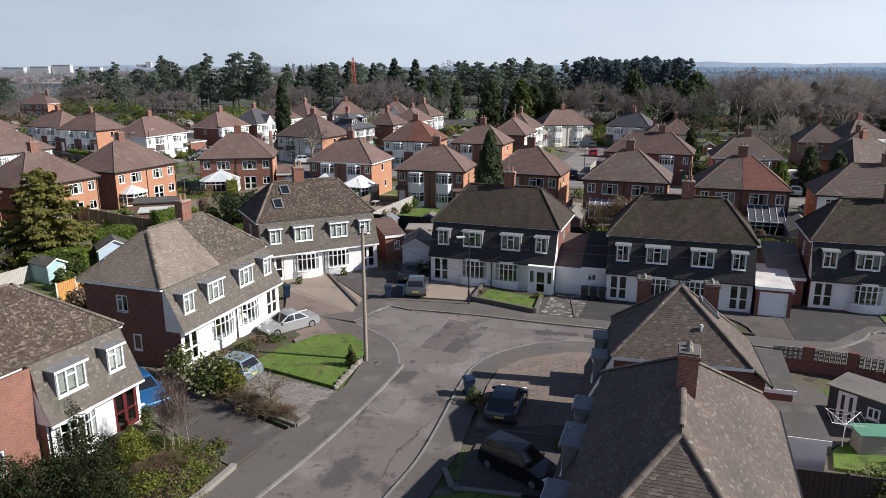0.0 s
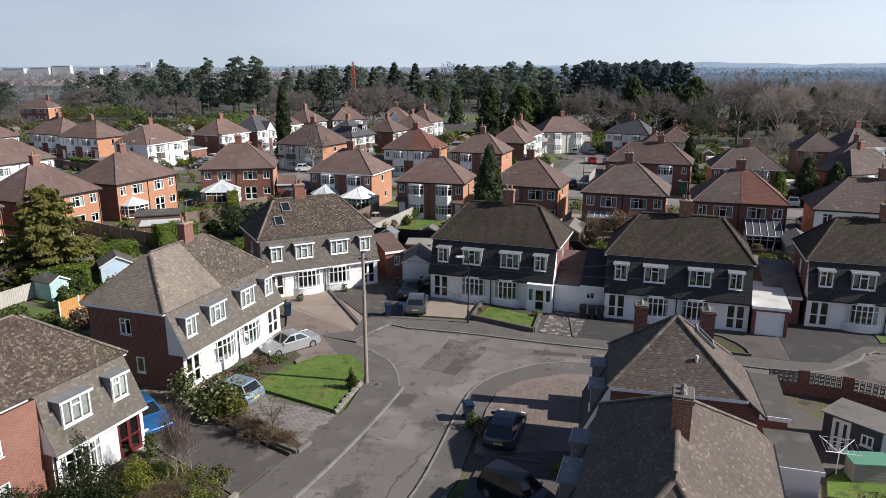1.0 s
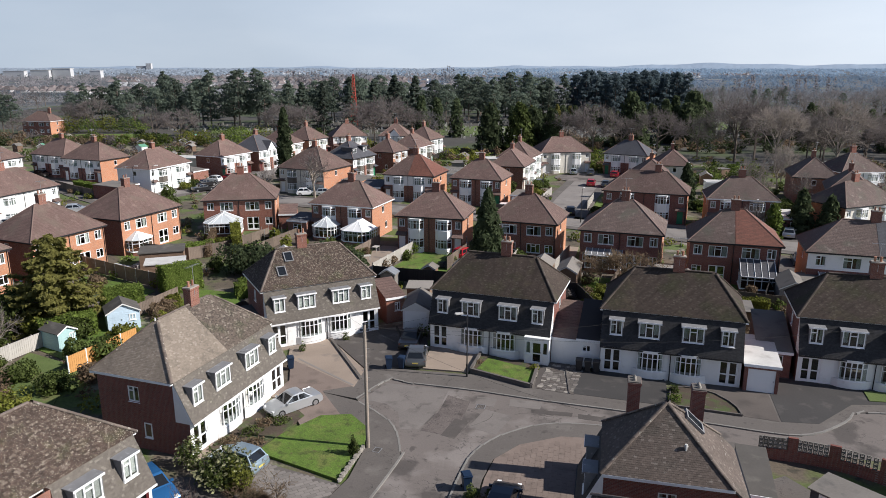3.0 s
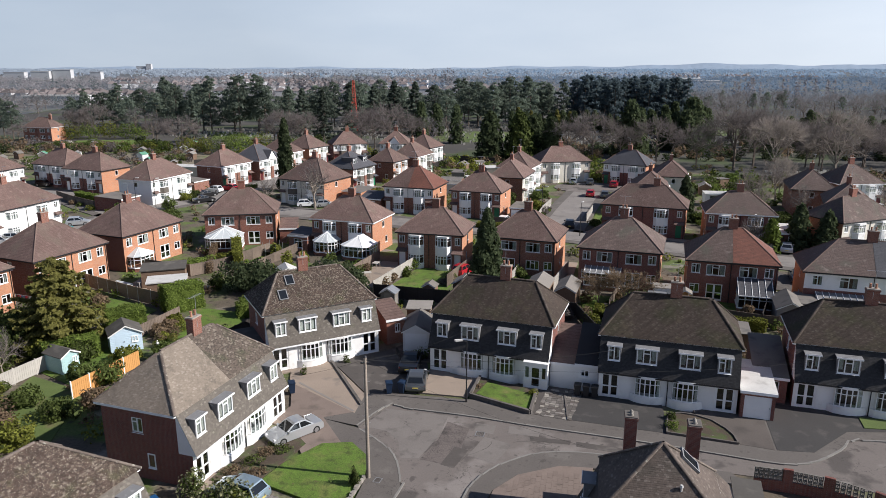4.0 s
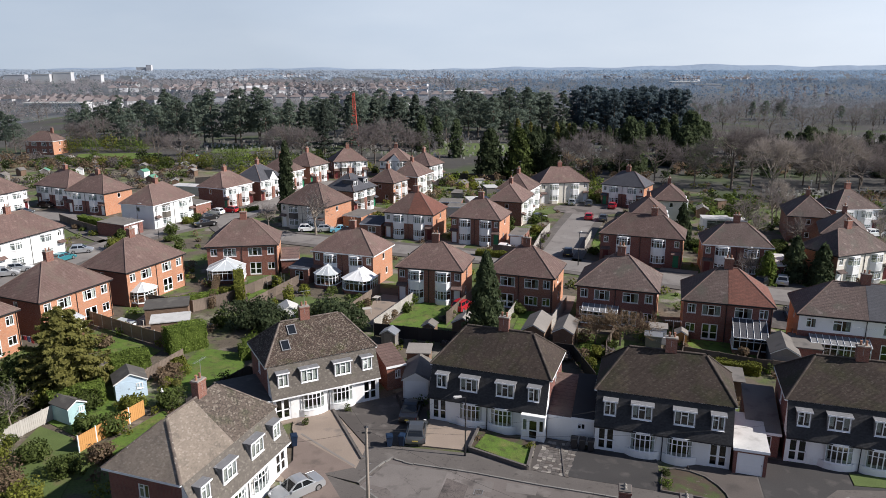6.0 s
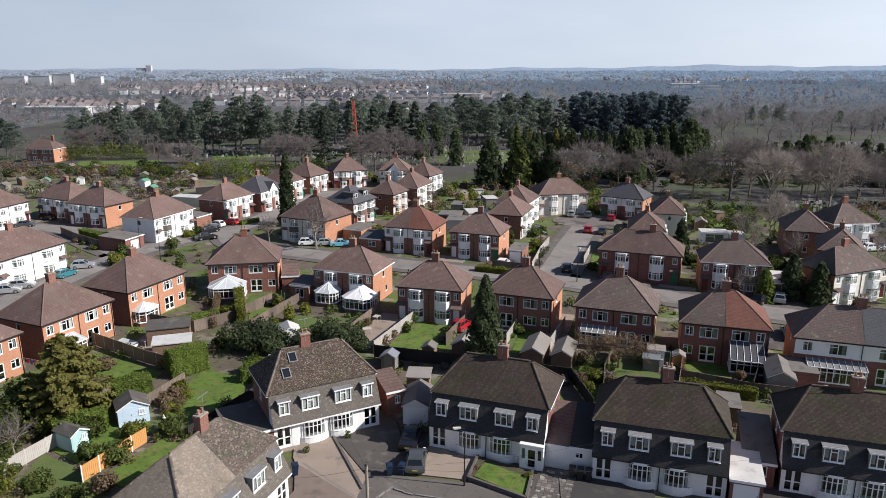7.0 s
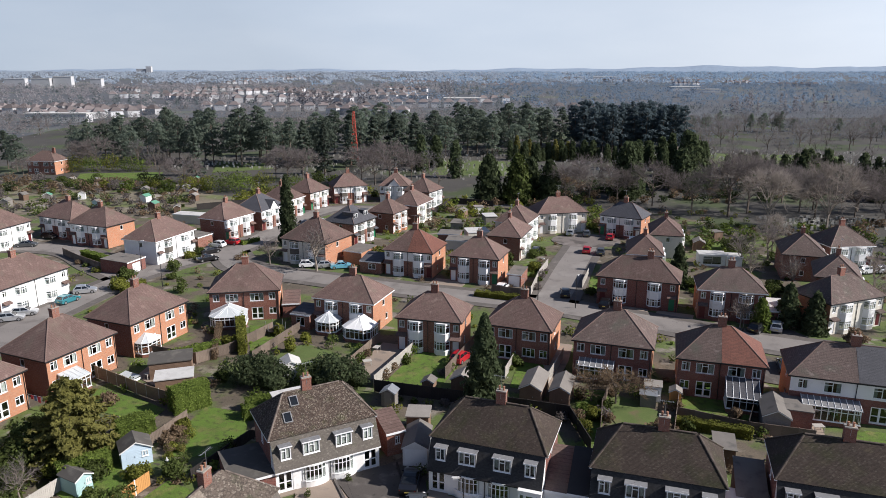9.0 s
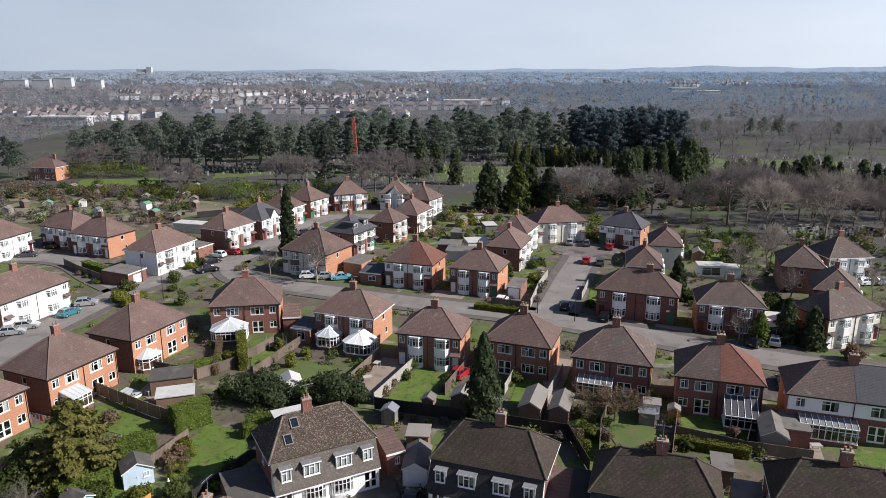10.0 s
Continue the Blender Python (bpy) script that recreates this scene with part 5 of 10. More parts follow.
def mansard_house(mx, my, yaw, w=11.0, d=7.2, tile="tile_grey", tile_b=None, hung="tile_hung", wall="brick_dark", label="", seed=0, chims=(0.0,), fine=True, zr=8.2, faces=None, hk=0.72, spots=None, stacks=(), end_window=True,
                  doors=("glass", "glass"), dormers=True, half_front=False, skylights=(), bows=True, front_wall="render_white", mossy=False, catslide=0.0, back_light=None, group="houses round the close"):
    """A semi-detached pair whose front upper storey is a steep tile-hung slope with flat-topped dormers; (mx, my) is the middle of the front wall."""
    house = thing("mansard_house", pose(mx, my, -0.13, 0, 0, yaw), label, "house", group)
    FOOT.append((mx, my, yaw, w, d))
    ze, zm = 5.3, 2.5
    yb, yt = -0.36, 1.0
    f0 = 0.0 if half_front else -w / 2
    slope_y = lambda z: yb + (yt - yb) * (z - zm) / (ze - zm)
    gate = w / 2 - 0.95
    holes, items = [], []
    for sgn, kind in zip((-1, 1), doors):
        if half_front and sgn < 0:
            continue
        items.append((sgn * gate, kind))
        holes.append(hole(sgn * gate, 0.12, 1.5, 2.2))
    bx = w * 0.135
    bow_x = [s * bx for s in ((1,) if half_front else (-1, 1))] if bows else []
    for x in bow_x:
        holes.append(hole(x, 0.82, 2.1, 1.5))
    g = Build()
    if half_front:
        wall_sheet(g, pose(w / 4, 0, 0), w / 2, 0, zm + 0.1, [(a - w / 4, b, c - w / 4, e) for a, b, c, e in holes], 0)
        wall_sheet(g, pose(-w / 4, 0.5, 0), w / 2, 0, ze, [hole(0.2, 0.9, 1.6, 1.2), hole(0.2, 3.4, 1.4, 1.1)], 1)
        g.face([(0, 0, 0), (0, 0.5, 0), (0, 0.5, ze), (0, yt, ze), (0, 0, zm)], 1)
    else:
        wall_sheet(g, Matrix(), w, 0, zm + 0.1, holes, 0)
    for m in (pose(w / 2, d / 2, 0, 0, 0, 90), pose(-w / 2, d / 2, 0, 0, 0, -90)):
        sg = 1 if m.translation.x > 0 else -1
        wall_sheet(g, m @ pose(0.5 * sg, 0, 0), d - 1.0, 0, ze, [hole(0.2 * sg, 3.4, 0.9, 1.1)], 1)
        g.face([(sg * w / 2, 0, 0), (sg * w / 2, 1.0, 0), (sg * w / 2, 1.0, zm), (sg * w / 2, 0, zm)], 1)
    wall_sheet(g, pose(0, d, 0, 0, 0, 180), w, 0, ze, [], 1)
    part("wall", g.mesh("wall", [front_wall, wall]), house)
    for sg in (-1, 1):
        window(house, pose(sg * w / 2, d / 2, 0, 0, 0, 90 * sg) @ pose(0.7 * sg, 0.03, 3.4), 0.9, 1.1, 2, 1)
        if end_window and bows:  # small ground-floor light in the end wall
            window(house, pose(sg * w / 2 + 0.012 * sg, d / 2, 0, 0, 0, 90 * sg) @ pose(-0.25 * sg, -0.03, 0.95), 0.62, 1.05, 1, 0, False)
    if half_front:
        window(house, pose(0.2 - w / 4, 0.53, 0.9), 1.6, 1.2, 3, 1), window(house, pose(0.2 - w / 4, 0.53, 3.4), 1.4, 1.1, 2, 1)
    # steep hung slope with its boarded cheeks
    c = [(f0 - (0.06 if not half_front else 0), yb, zm), (w / 2 + 0.06, yb, zm), (w / 2 + 0.06, yt, ze), (f0 - (0.06 if not half_front else 0), yt, ze)]
    g = Build()
    g.face(c), g.face([(c[0][0], yb, zm), (c[0][0], 0.3, zm), (c[1][0], 0.3, zm), (c[1][0], yb, zm)])
    hp = part("hung_slope", g.mesh("hung_slope", hung), house)
    v, f = tile_field(c, 0.115, 0.17, 0.014, seed + 50)
    tagged(part("hung_tiles", quads_mesh("hung_tiles", v, f, hung), hp), kind="stuff")
    for x, o in ((c[0][0], -0.02), (c[1][0], 0.02)):  # lapped boards, one skin
        g, n = Build(), 12
        for i in range(n):
            for z, q in ((zm + (ze - zm) * i / n, o), (zm + (ze - zm) * (i + 1) / n, o * 0.3)):
                g.v += [(x + q, slope_y(z), z), (x + q, yt + 0.02, z)]
        for k in range(2 * n - 1):
            g.f.append((2 * k, 2 * k + 1, 2 * k + 3, 2 * k + 2))
            g.s.append(0)
        part("cheek", g.mesh("cheek", "timber_white"), house)
    g = Build()
    g.box(c[0][0], yb - 0.06, zm - 0.12, c[1][0], yb + 0.02, zm - 0.01)
    part("gutter", g.mesh("gutter", "pvc" if hung != "tile_black" else "black"), house)
    # dormers
    if dormers:
        spots = spots or [(-w / 2 + 1.15, 0.95, 2), (-w * 0.155, 1.6, 3), (w * 0.155, 1.6, 3), (w / 2 - 1.15, 0.95, 2)]
        for x, ww, cols in spots:
            if x < f0:
                continue
            z0, z1 = 3.46, 4.72
            y = slope_y(z0) - 0.04
            g = Build()
            for q in (x - ww / 2 - 0.07, x + ww / 2):
                g.prism([(q, y + 0.02), (q + 0.07, y + 0.02), (q + 0.07, yt), (q, yt)], z0 - 0.05, z1 + 0.02)
            g.box(x - ww / 2 - 0.16, y - 0.1, z1 + 0.02, x + ww / 2 + 0.16, slope_y(z1) + 0.1, z1 + 0.09)
            dm = part("dormer", g.mesh("dormer", "lead"), house)
            g = Build()
            g.box(x - ww / 2 - 0.16, y - 0.12, z1 - 0.03, x + ww / 2 + 0.16, y - 0.1, z1 + 0.1)
            part("fascia", g.mesh("fascia", "pvc"), dm)
            window(dm, pose(x, y, z0), ww, z1 - z0, cols, 1)
            # pale blind; in black-hung dormers a black sheet stands for the unlit room
            g = Build()
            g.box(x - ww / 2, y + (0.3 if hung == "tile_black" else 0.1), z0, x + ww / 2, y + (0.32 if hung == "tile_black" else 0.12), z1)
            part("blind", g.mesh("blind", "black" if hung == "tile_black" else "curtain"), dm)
    # ground-floor doors, bows and pipes
    for x, kind in items:
        if kind == "porch":
            g = Build()
            g.box(x - 1.05, -0.8, 0, x - 0.97, 0, 2.4), g.box(x + 0.97, -0.8, 0, x + 1.05, 0, 2.4), g.box(x - 1.1, -0.85, 2.4, x + 1.1, 0.02, 2.5)
            g.box(x - 0.97, -0.8, 0, x - 0.5, -0.72, 1.0), g.box(x + 0.5, -0.8, 0, x + 0.97, -0.72, 1.0), g.box(x - 0.97, -0.8, 2.15, x + 0.97, -0.72, 2.4)
            pc = part("porch", g.mesh("porch", "render_white"), house)
            window(pc, pose(x - 0.73, -0.78, 1.0), 0.46, 1.15, 1, 0, False), window(pc, pose(x + 0.73, -0.78, 1.0), 0.46, 1.15, 1, 0, False)
            door(pc, pose(x, -0.78, 0.12), 0.86, 2.0, "pvc", True, 1)
        elif kind == "red":
            door(house, pose(x, 0.03, 0.14), 1.38, 2.1, "red_paint", True, 2)
        else:
            door(house, pose(x, 0.03, 0.14), 1.38, 2.1, "pvc", True, 2)
        g = Build()
        g.box(x - 1.0, -0.9 if kind == "porch" else -0.6, 0, x + 1.0, -0.02, 0.12)
        part("step", g.mesh("step", "concrete"), house)
    for x in bow_x:
        bow_window(house, x)
    g = Build()
    g.tube((0.1, -0.08, 0), (0.1, -0.08, zm), 0.04, 0.04, 6)
    part("downpipe", g.mesh("downpipe", "black"), house)
    # main roof
    x0, x1, y0, y1 = -w / 2 - 0.28, w / 2 + 0.28, 0.85, d + 0.3
    planes, (ra, rc, ym) = hip_planes(x0, x1, y0, y1, ze, zr, hk=hk)
    g = roof_slab(planes, x0, x1, y0, y1, ze)
    rp = part("roof", g.mesh("roof", tile), house)
    for i, (nm, c) in enumerate(planes):
        if tile_b and not faces and nm in ("front", "back"):
            q = [np.array(k, float) for k in c]
            lo, hi = ((0.0, ze), (0.0, zr))
            left = [c[0], (0.0, c[0][1], ze), (0.0, ym, zr), c[3]]
            right = [(0.0, c[0][1], ze), c[1], c[2], (0.0, ym, zr)]
            for cc, tt in ((left, tile if nm == "front" else tile_b), (right, tile_b if nm == "front" else tile)):
                v, f = tile_field(cc, seed=seed * 7 + i)
                tagged(part("roof_tiles", quads_mesh("roof_tiles", v, f, tt), rp), kind="stuff")
        else:
            v, f = tile_field(c, seed=seed * 7 + i)
            tt = faces[nm] if faces else tile_b if tile_b and nm == "right" else tile
            tagged(part("roof_tiles", quads_mesh("roof_tiles", v, f, tt), rp), kind="stuff")
    up = 0.01
    for a, b in (((ra, ym, zr + up), (rc, ym, zr + up)), ((x0, y0, ze + up), (ra, ym, zr + up)), ((x0, y1, ze + up), (ra, ym, zr + up)), ((x1, y0, ze + up), (rc, ym, zr + up)), ((x1, y1, ze + up), (rc, ym, zr + up))):
        ridge_run(rp, a, b, mat="ridge_dark" if tile == "tile_moss" else "ridge")
    eaves_board(house, x0, x1, y0 + 0.12, y1, ze, "pvc")
    fall = (zr - ze) / (ym - y0)
    if catslide:  # the rear slope sweeps on past the eaves
        z2 = ze - catslide * fall
        c = [(x1, y1 + catslide, z2), (x0, y1 + catslide, z2), (x0, y1, ze), (x1, y1, ze)]
        g = Build()
        g.face(c), g.face([(p[0], p[1], p[2] - 0.12) for p in c])
        for a, b in ((0, 1), (1, 2), (3, 0)):
            g.face([c[a], c[b], (*c[b][:2], c[b][2] - 0.12), (*c[a][:2], c[a][2] - 0.12)])
        cs = part("catslide", g.mesh("catslide", tile), house)
        v, f = tile_field(c, seed=seed * 7 + 9)
        tagged(part("roof_tiles", quads_mesh("roof_tiles", v, f, tile), cs), kind="stuff")
        g = Build()
        g.box(x0, y1 + catslide, z2 - 0.14, x1, y1 + catslide + 0.1, z2 - 0.03)
        part("gutter", g.mesh("gutter", "black"), house)
        g = Build()
        for sg in (-1, 1):
            g.face([(sg * w / 2, d, 0), (sg * w / 2, y1 + catslide - 0.2, 0), (sg * w / 2, y1 + catslide - 0.2, z2), (sg * w / 2, d, ze - 0.1)])
        g.face([(-w / 2, y1 + catslide - 0.2, 0), (w / 2, y1 + catslide - 0.2, 0), (w / 2, y1 + catslide - 0.2, z2), (-w / 2, y1 + catslide - 0.2, z2)])
        part("rear_wall", g.mesh("rear_wall", wall), house)
    if back_light:
        bx_, f_ = back_light
        m = pose(bx_, y1 - (y1 - ym) * f_, ze + (zr - ze) * f_, -math.degrees(math.atan(fall))) @ pose(0, 0, 0.03)
        g = Build()
        for a0, b0, a1, b1 in ((-0.5, -0.62, -0.4, 0.62), (0.4, -0.62, 0.5, 0.62), (-0.4, -0.62, 0.4, -0.52), (-0.4, 0.52, 0.4, 0.62)):
            g.box(a0, b0, 0, a1, b1, 0.14, m=m)
        sk = part("skylight", g.mesh("skylight", "lead"), house)
        g = Build()
        g.box(-0.42, -0.54, 0.02, 0.42, 0.54, 0.07, m=m)
        part("pane", g.mesh("pane", "car_glass"), sk)
        g = Build()
        px_ = x1 - (x1 - rc) * 0.42
        g.tube((px_, ym + 0.9, ze + (zr - ze) * 0.38), (px_, ym + 0.9, ze + (zr - ze) * 0.38 + 0.32), 0.06, 0.06, 8), g.tube((px_, ym + 0.9, ze + (zr - ze) * 0.38 + 0.3), (px_, ym + 0.9, ze + (zr - ze) * 0.38 + 0.42), 0.1, 0.07, 8)
        part("vent_pipe", g.mesh("vent_pipe", "felt_pale"), house)
    for x in chims:
        chimney(house, x, ym + 0.1, zr - 0.6, zr + 1.25, 0.95, 0.62, 0 if wall == "brick_dark" and not bows or mossy else 2, "brick", aerial=not mossy)
    for x, y in stacks:
        chimney(house, x, y, 0.0, 6.9, 0.85, 0.7, 0, "brick_dark")
    for fx, fz in skylights:
        g = Build()
        t = math.atan2(zr - ze, ym - y0)
        m = pose(fx, y0 + (ym - y0) * fz, ze + (zr - ze) * fz, math.degrees(t)) @ pose(0, 0, 0.03)
        for bx0, by0, bx1, by1 in ((-0.42, -0.55, -0.34, 0.55), (0.34, -0.55, 0.42, 0.55), (-0.34, -0.55, 0.34, -0.47), (-0.34, 0.47, 0.34, 0.55)):
            g.box(bx0, by0, 0, bx1, by1, 0.1, m=m)
        sk = part("skylight", g.mesh("skylight", "lead"), house)
        g = Build()
        g.box(-0.36, -0.49, 0.02, 0.36, 0.49, 0.05, m=m)
        part("pane", g.mesh("pane", "car_glass"), sk)
    return house


def between(a, b):
    return ((a[0] + b[0]) / 2, (a[1] + b[1]) / 2, math.degrees(math.atan2(b[1] - a[1], b[0] - a[0])))


mansard_house(*between((-16.2, 40.5), (-12.6, 51.2)), 11.2, 7.2, "tile_pale", "tile_grey", "tile_hung", seed=1, chims=(0.9,), hk=0.9, label="white-fronted pair with tile-hung storey, one roof half pale, one mossy")
mansard_house(*between((-14.9, 59.0), (-6.9, 63.3)), 10.6, 7.6, "tile_speck", None, "tile_hung", seed=2, chims=(-0.6,), skylights=((-3.2, 0.42), (-2.2, 0.76)), label="white-fronted pair under a lichen-speckled tiled roof with skylights")
mansard_house(*between((-1.0, 59.5), (9.1, 56.0)), 10.9, 7.6, "tile_moss", None, "tile_black", seed=3, chims=(0.4,), doors=("glass", "porch"), label="pair with black hung tiles and a dark mossy roof")
mansard_house(*between((13.2, 54.2), (23.6, 51.0)), 10.9, 7.6, "tile_moss", None, "tile_black", seed=4, chims=(0.3,), label="pair with black hung tiles, white ground floor and grey-brown roof")
mansard_house(*between((28.7, 52.4), (39.1, 49.2)), 10.9, 7.6, "tile_moss", None, "tile_black", seed=5, chims=(0.3,), label="pair with black hung tiles at the end of the row")
mansard_house(-18.1, 28.9, 68, 11.0, 6.8, "tile_speck", None, "tile_hung", "brick", seed=6, chims=(-1.6,), doors=("glass", "red"), half_front=True, hk=1.15, label="brick pair with a lichen-speckled roof and dark red front door")
mansard_house(7.8, 33.4, -103, 4.9, 6.85, "tile_brown", None, "tile_black", seed=7, chims=(), hk=1.0, spots=[(-1.3, 0.95, 2), (1.3, 0.95, 2)], bows=False, doors=("glass",), stacks=((-5.4, 2.6), (-5.2, 6.2)), catslide=0.8, back_light=(-0.7, 0.55), label="hip-roofed brick house beside the street with two tall chimney stacks")
mansard_house(4.2, 22.3, -108.4, 13.7, 7.05, "tile_brown", None, "tile_black", seed=8, chims=(-0.6,), hk=1.3, spots=[(-4.9, 0.95, 2), (-2.1, 1.6, 3), (2.1, 1.6, 3), (4.9, 0.95, 2)], mossy=True, catslide=0.75, label="near hip-roofed pair with a brick ridge chimney")


# ---- plants ----
def leaf_quads(pts, size, rng, stretch=1.0, droop=0.0, out=None, jitter=0.6):
    """A small four-cornered leaf or tuft at every place, turned at random or roughly facing outwards."""
    n = len(pts)
    a = rng.normal(0, 1, (n, 3))
    if out is not None:
        face = out / np.maximum(np.linalg.norm(out, axis=1), 1e-6)[:, None] + rng.normal(0, jitter, (n, 3))
        a = np.cross(a, face)
        a /= np.maximum(np.linalg.norm(a, axis=1), 1e-6)[:, None]
        b = np.cross(face, a)
    else:
        a[:, 2] *= 0.6
        a /= np.linalg.norm(a, axis=1)[:, None]
        b = np.cross(a, rng.normal(0, 1, (n, 3)))
    b /= np.maximum(np.linalg.norm(b, axis=1), 1e-6)[:, None]
    s = size * rng.uniform(0.6, 1.35, n)[:, None]
    a, b = a * s * stretch, b * s * 0.62
    a[:, 2] -= droop * s[:, 0]
    v = np.stack([pts - a, pts + b, pts + a, pts - b], 1).reshape(-1, 3)
    return v, np.arange(n * 4).reshape(n, 4)


def blob_points(n, r, h, rng, lumps=0.3, inner=0.55, z0=0.0, taper=0.0):
    """Places through an uneven rounded mass with hollows."""
    d = rng.normal(0, 1, (n, 3))
    d /= np.linalg.norm(d, axis=1)[:, None]
    k = rng.uniform(0, 6, 9)
    bump = np.sin(d[:, 0] * 3.1 + k[0]) * np.sin(d[:, 1] * 2.7 + k[1]) + 0.7 * np.sin(d[:, 2] * 4.3 + d[:, 0] * 3.3 + k[2]) + 0.5 * np.sin(d[:, 1] * 6.1 + k[3]) * np.sin(d[:, 0] * 5.7 + k[4])
    q = rng.uniform(inner ** 3, 1, n) ** (1 / 3) * (1 + lumps * bump)
    p = d * q[:, None] * np.array([r, r, h / 2])
    p[:, 2] += h / 2
    if taper:
        f = 1 - taper * np.clip(p[:, 2] / h, 0, 1)
        p[:, :2] *= f[:, None]
    p[:, 2] = np.maximum(p[:, 2], 0.04) + z0
    return p


def stems(g, r, h, n, rng, thick=0.03):
    for _ in range(n):
        a, s = rng.uniform(0, 6.28), rng.uniform(0.2, 0.8)
        g.tube((0.1 * math.cos(a), 0.1 * math.sin(a), 0), (r * s * math.cos(a), r * s * math.sin(a), h * rng.uniform(0.5, 0.9)), thick, thick * 0.3, 4, 0, False)


def shrub(x, y, r, h, mat="leaf", n=700, size=0.13, seed=0, label="dense evergreen garden shrub", name="shrub", z=-0.12, group="garden shrubs", second=None, taper=0.0):
    rng = np.random.default_rng(seed + int(abs(x * 13 + y * 7)))
    ob = thing(name, pose(x, y, z), label, "shrub", group)
    g = Build()
    if name == "shrub" and r > 0.75:
        stems(g, r, h, 7, rng)
        part("stem", g.mesh("stem", "bark"), ob)
    p = blob_points(int(n * 1.4), r, h, rng, taper=taper)
    v, f = leaf_quads(p, size * 0.74, rng, out=p - np.array([0, 0, h * 0.35]))
    part("foliage", quads_mesh("foliage", v, f, mat), ob)
    if second:
        v, f = leaf_quads(blob_points(n // 3, r * 1.02, h * 1.02, rng, inner=0.85, taper=taper), size, rng)
        part("blossom", quads_mesh("blossom", v, f, second), ob)
    return ob


def hedge(ax, ay, bx, by, thick, h, mat="hedge", label="clipped evergreen garden hedge", size=0.105, dense=58, z=-0.12, round_top=0.1):
    L = math.hypot(bx - ax, by - ay)
    rng = np.random.default_rng(int(abs(ax * 11 + by * 17)))
    ob = thing("hedge", pose((ax + bx) / 2, (ay + by) / 2, z, 0, 0, math.degrees(math.atan2(by - ay, bx - ax))), label, "hedge", "garden hedges")
    area = 2 * h * (L + thick) + L * thick
    n = int(area * dense)
    p = rng.uniform(-0.5, 0.5, (n, 3)) * np.array([L, thick, h])
    face = rng.choice(5, n, p=np.array([L * h, L * h, thick * h, thick * h, L * thick]) / area)
    for k, (ax_, sg) in enumerate(((1, -1), (1, 1), (0, -1), (0, 1), (2, 1))):
        m = face == k
        p[m, ax_] = sg * (L, thick, h)[ax_] / 2
    way = np.zeros((n, 3))
    for k, (ax_, sg) in enumerate(((1, -1), (1, 1), (0, -1), (0, 1), (2, 1))):
        way[face == k, ax_] = sg
    p += rng.normal(0, 0.03, (n, 3)) + 0.09 * np.sin(p[:, [1, 2, 0]] * 2.3 + 1) + 0.05 * np.sin(p[:, [2, 0, 1]] * 5.1)
    p[:, 2] = np.maximum(p[:, 2] + h / 2, 0.03)
    v, f = leaf_quads(p, size, rng, out=way, jitter=0.7)
    part("foliage", quads_mesh("foliage", v, f, mat), ob)
    g = Build()
    g.box(-L / 2 + 0.12, -thick / 2 + 0.12, 0, L / 2 - 0.12, thick / 2 - 0.12, h - 0.14)
    part("core", g.mesh("core", mat), ob)
    return ob


def tube_batch(segs, sides=4):
    """Tapered twigs from rows of (start, end, radius, end radius)."""
    s = np.array(segs, float)
    a, b, r0, r1 = s[:, :3], s[:, 3:6], s[:, 6], s[:, 7]
    d = b - a
    d /= np.maximum(np.linalg.norm(d, axis=1), 1e-6)[:, None]
    ref = np.where(np.abs(d[:, 2:3]) > 0.9, np.array([[1.0, 0, 0]]), np.array([[0, 0, 1.0]]))
    u = np.cross(d, ref)
    u /= np.linalg.norm(u, axis=1)[:, None]
    w = np.cross(d, u)
    rings = []
    for p, r in ((a, r0), (b, r1)):
        for i in range(sides):
            t = 2 * math.pi * i / sides
            rings.append(p + (u * math.cos(t) + w * math.sin(t)) * r[:, None])
    v = np.stack(rings, 1).reshape(-1, 3)
    base = np.arange(len(s))[:, None] * 2 * sides
    f = np.concatenate([base + np.array([[i, (i + 1) % sides, sides + (i + 1) % sides, sides + i]]) for i in range(sides)])
    return v, f


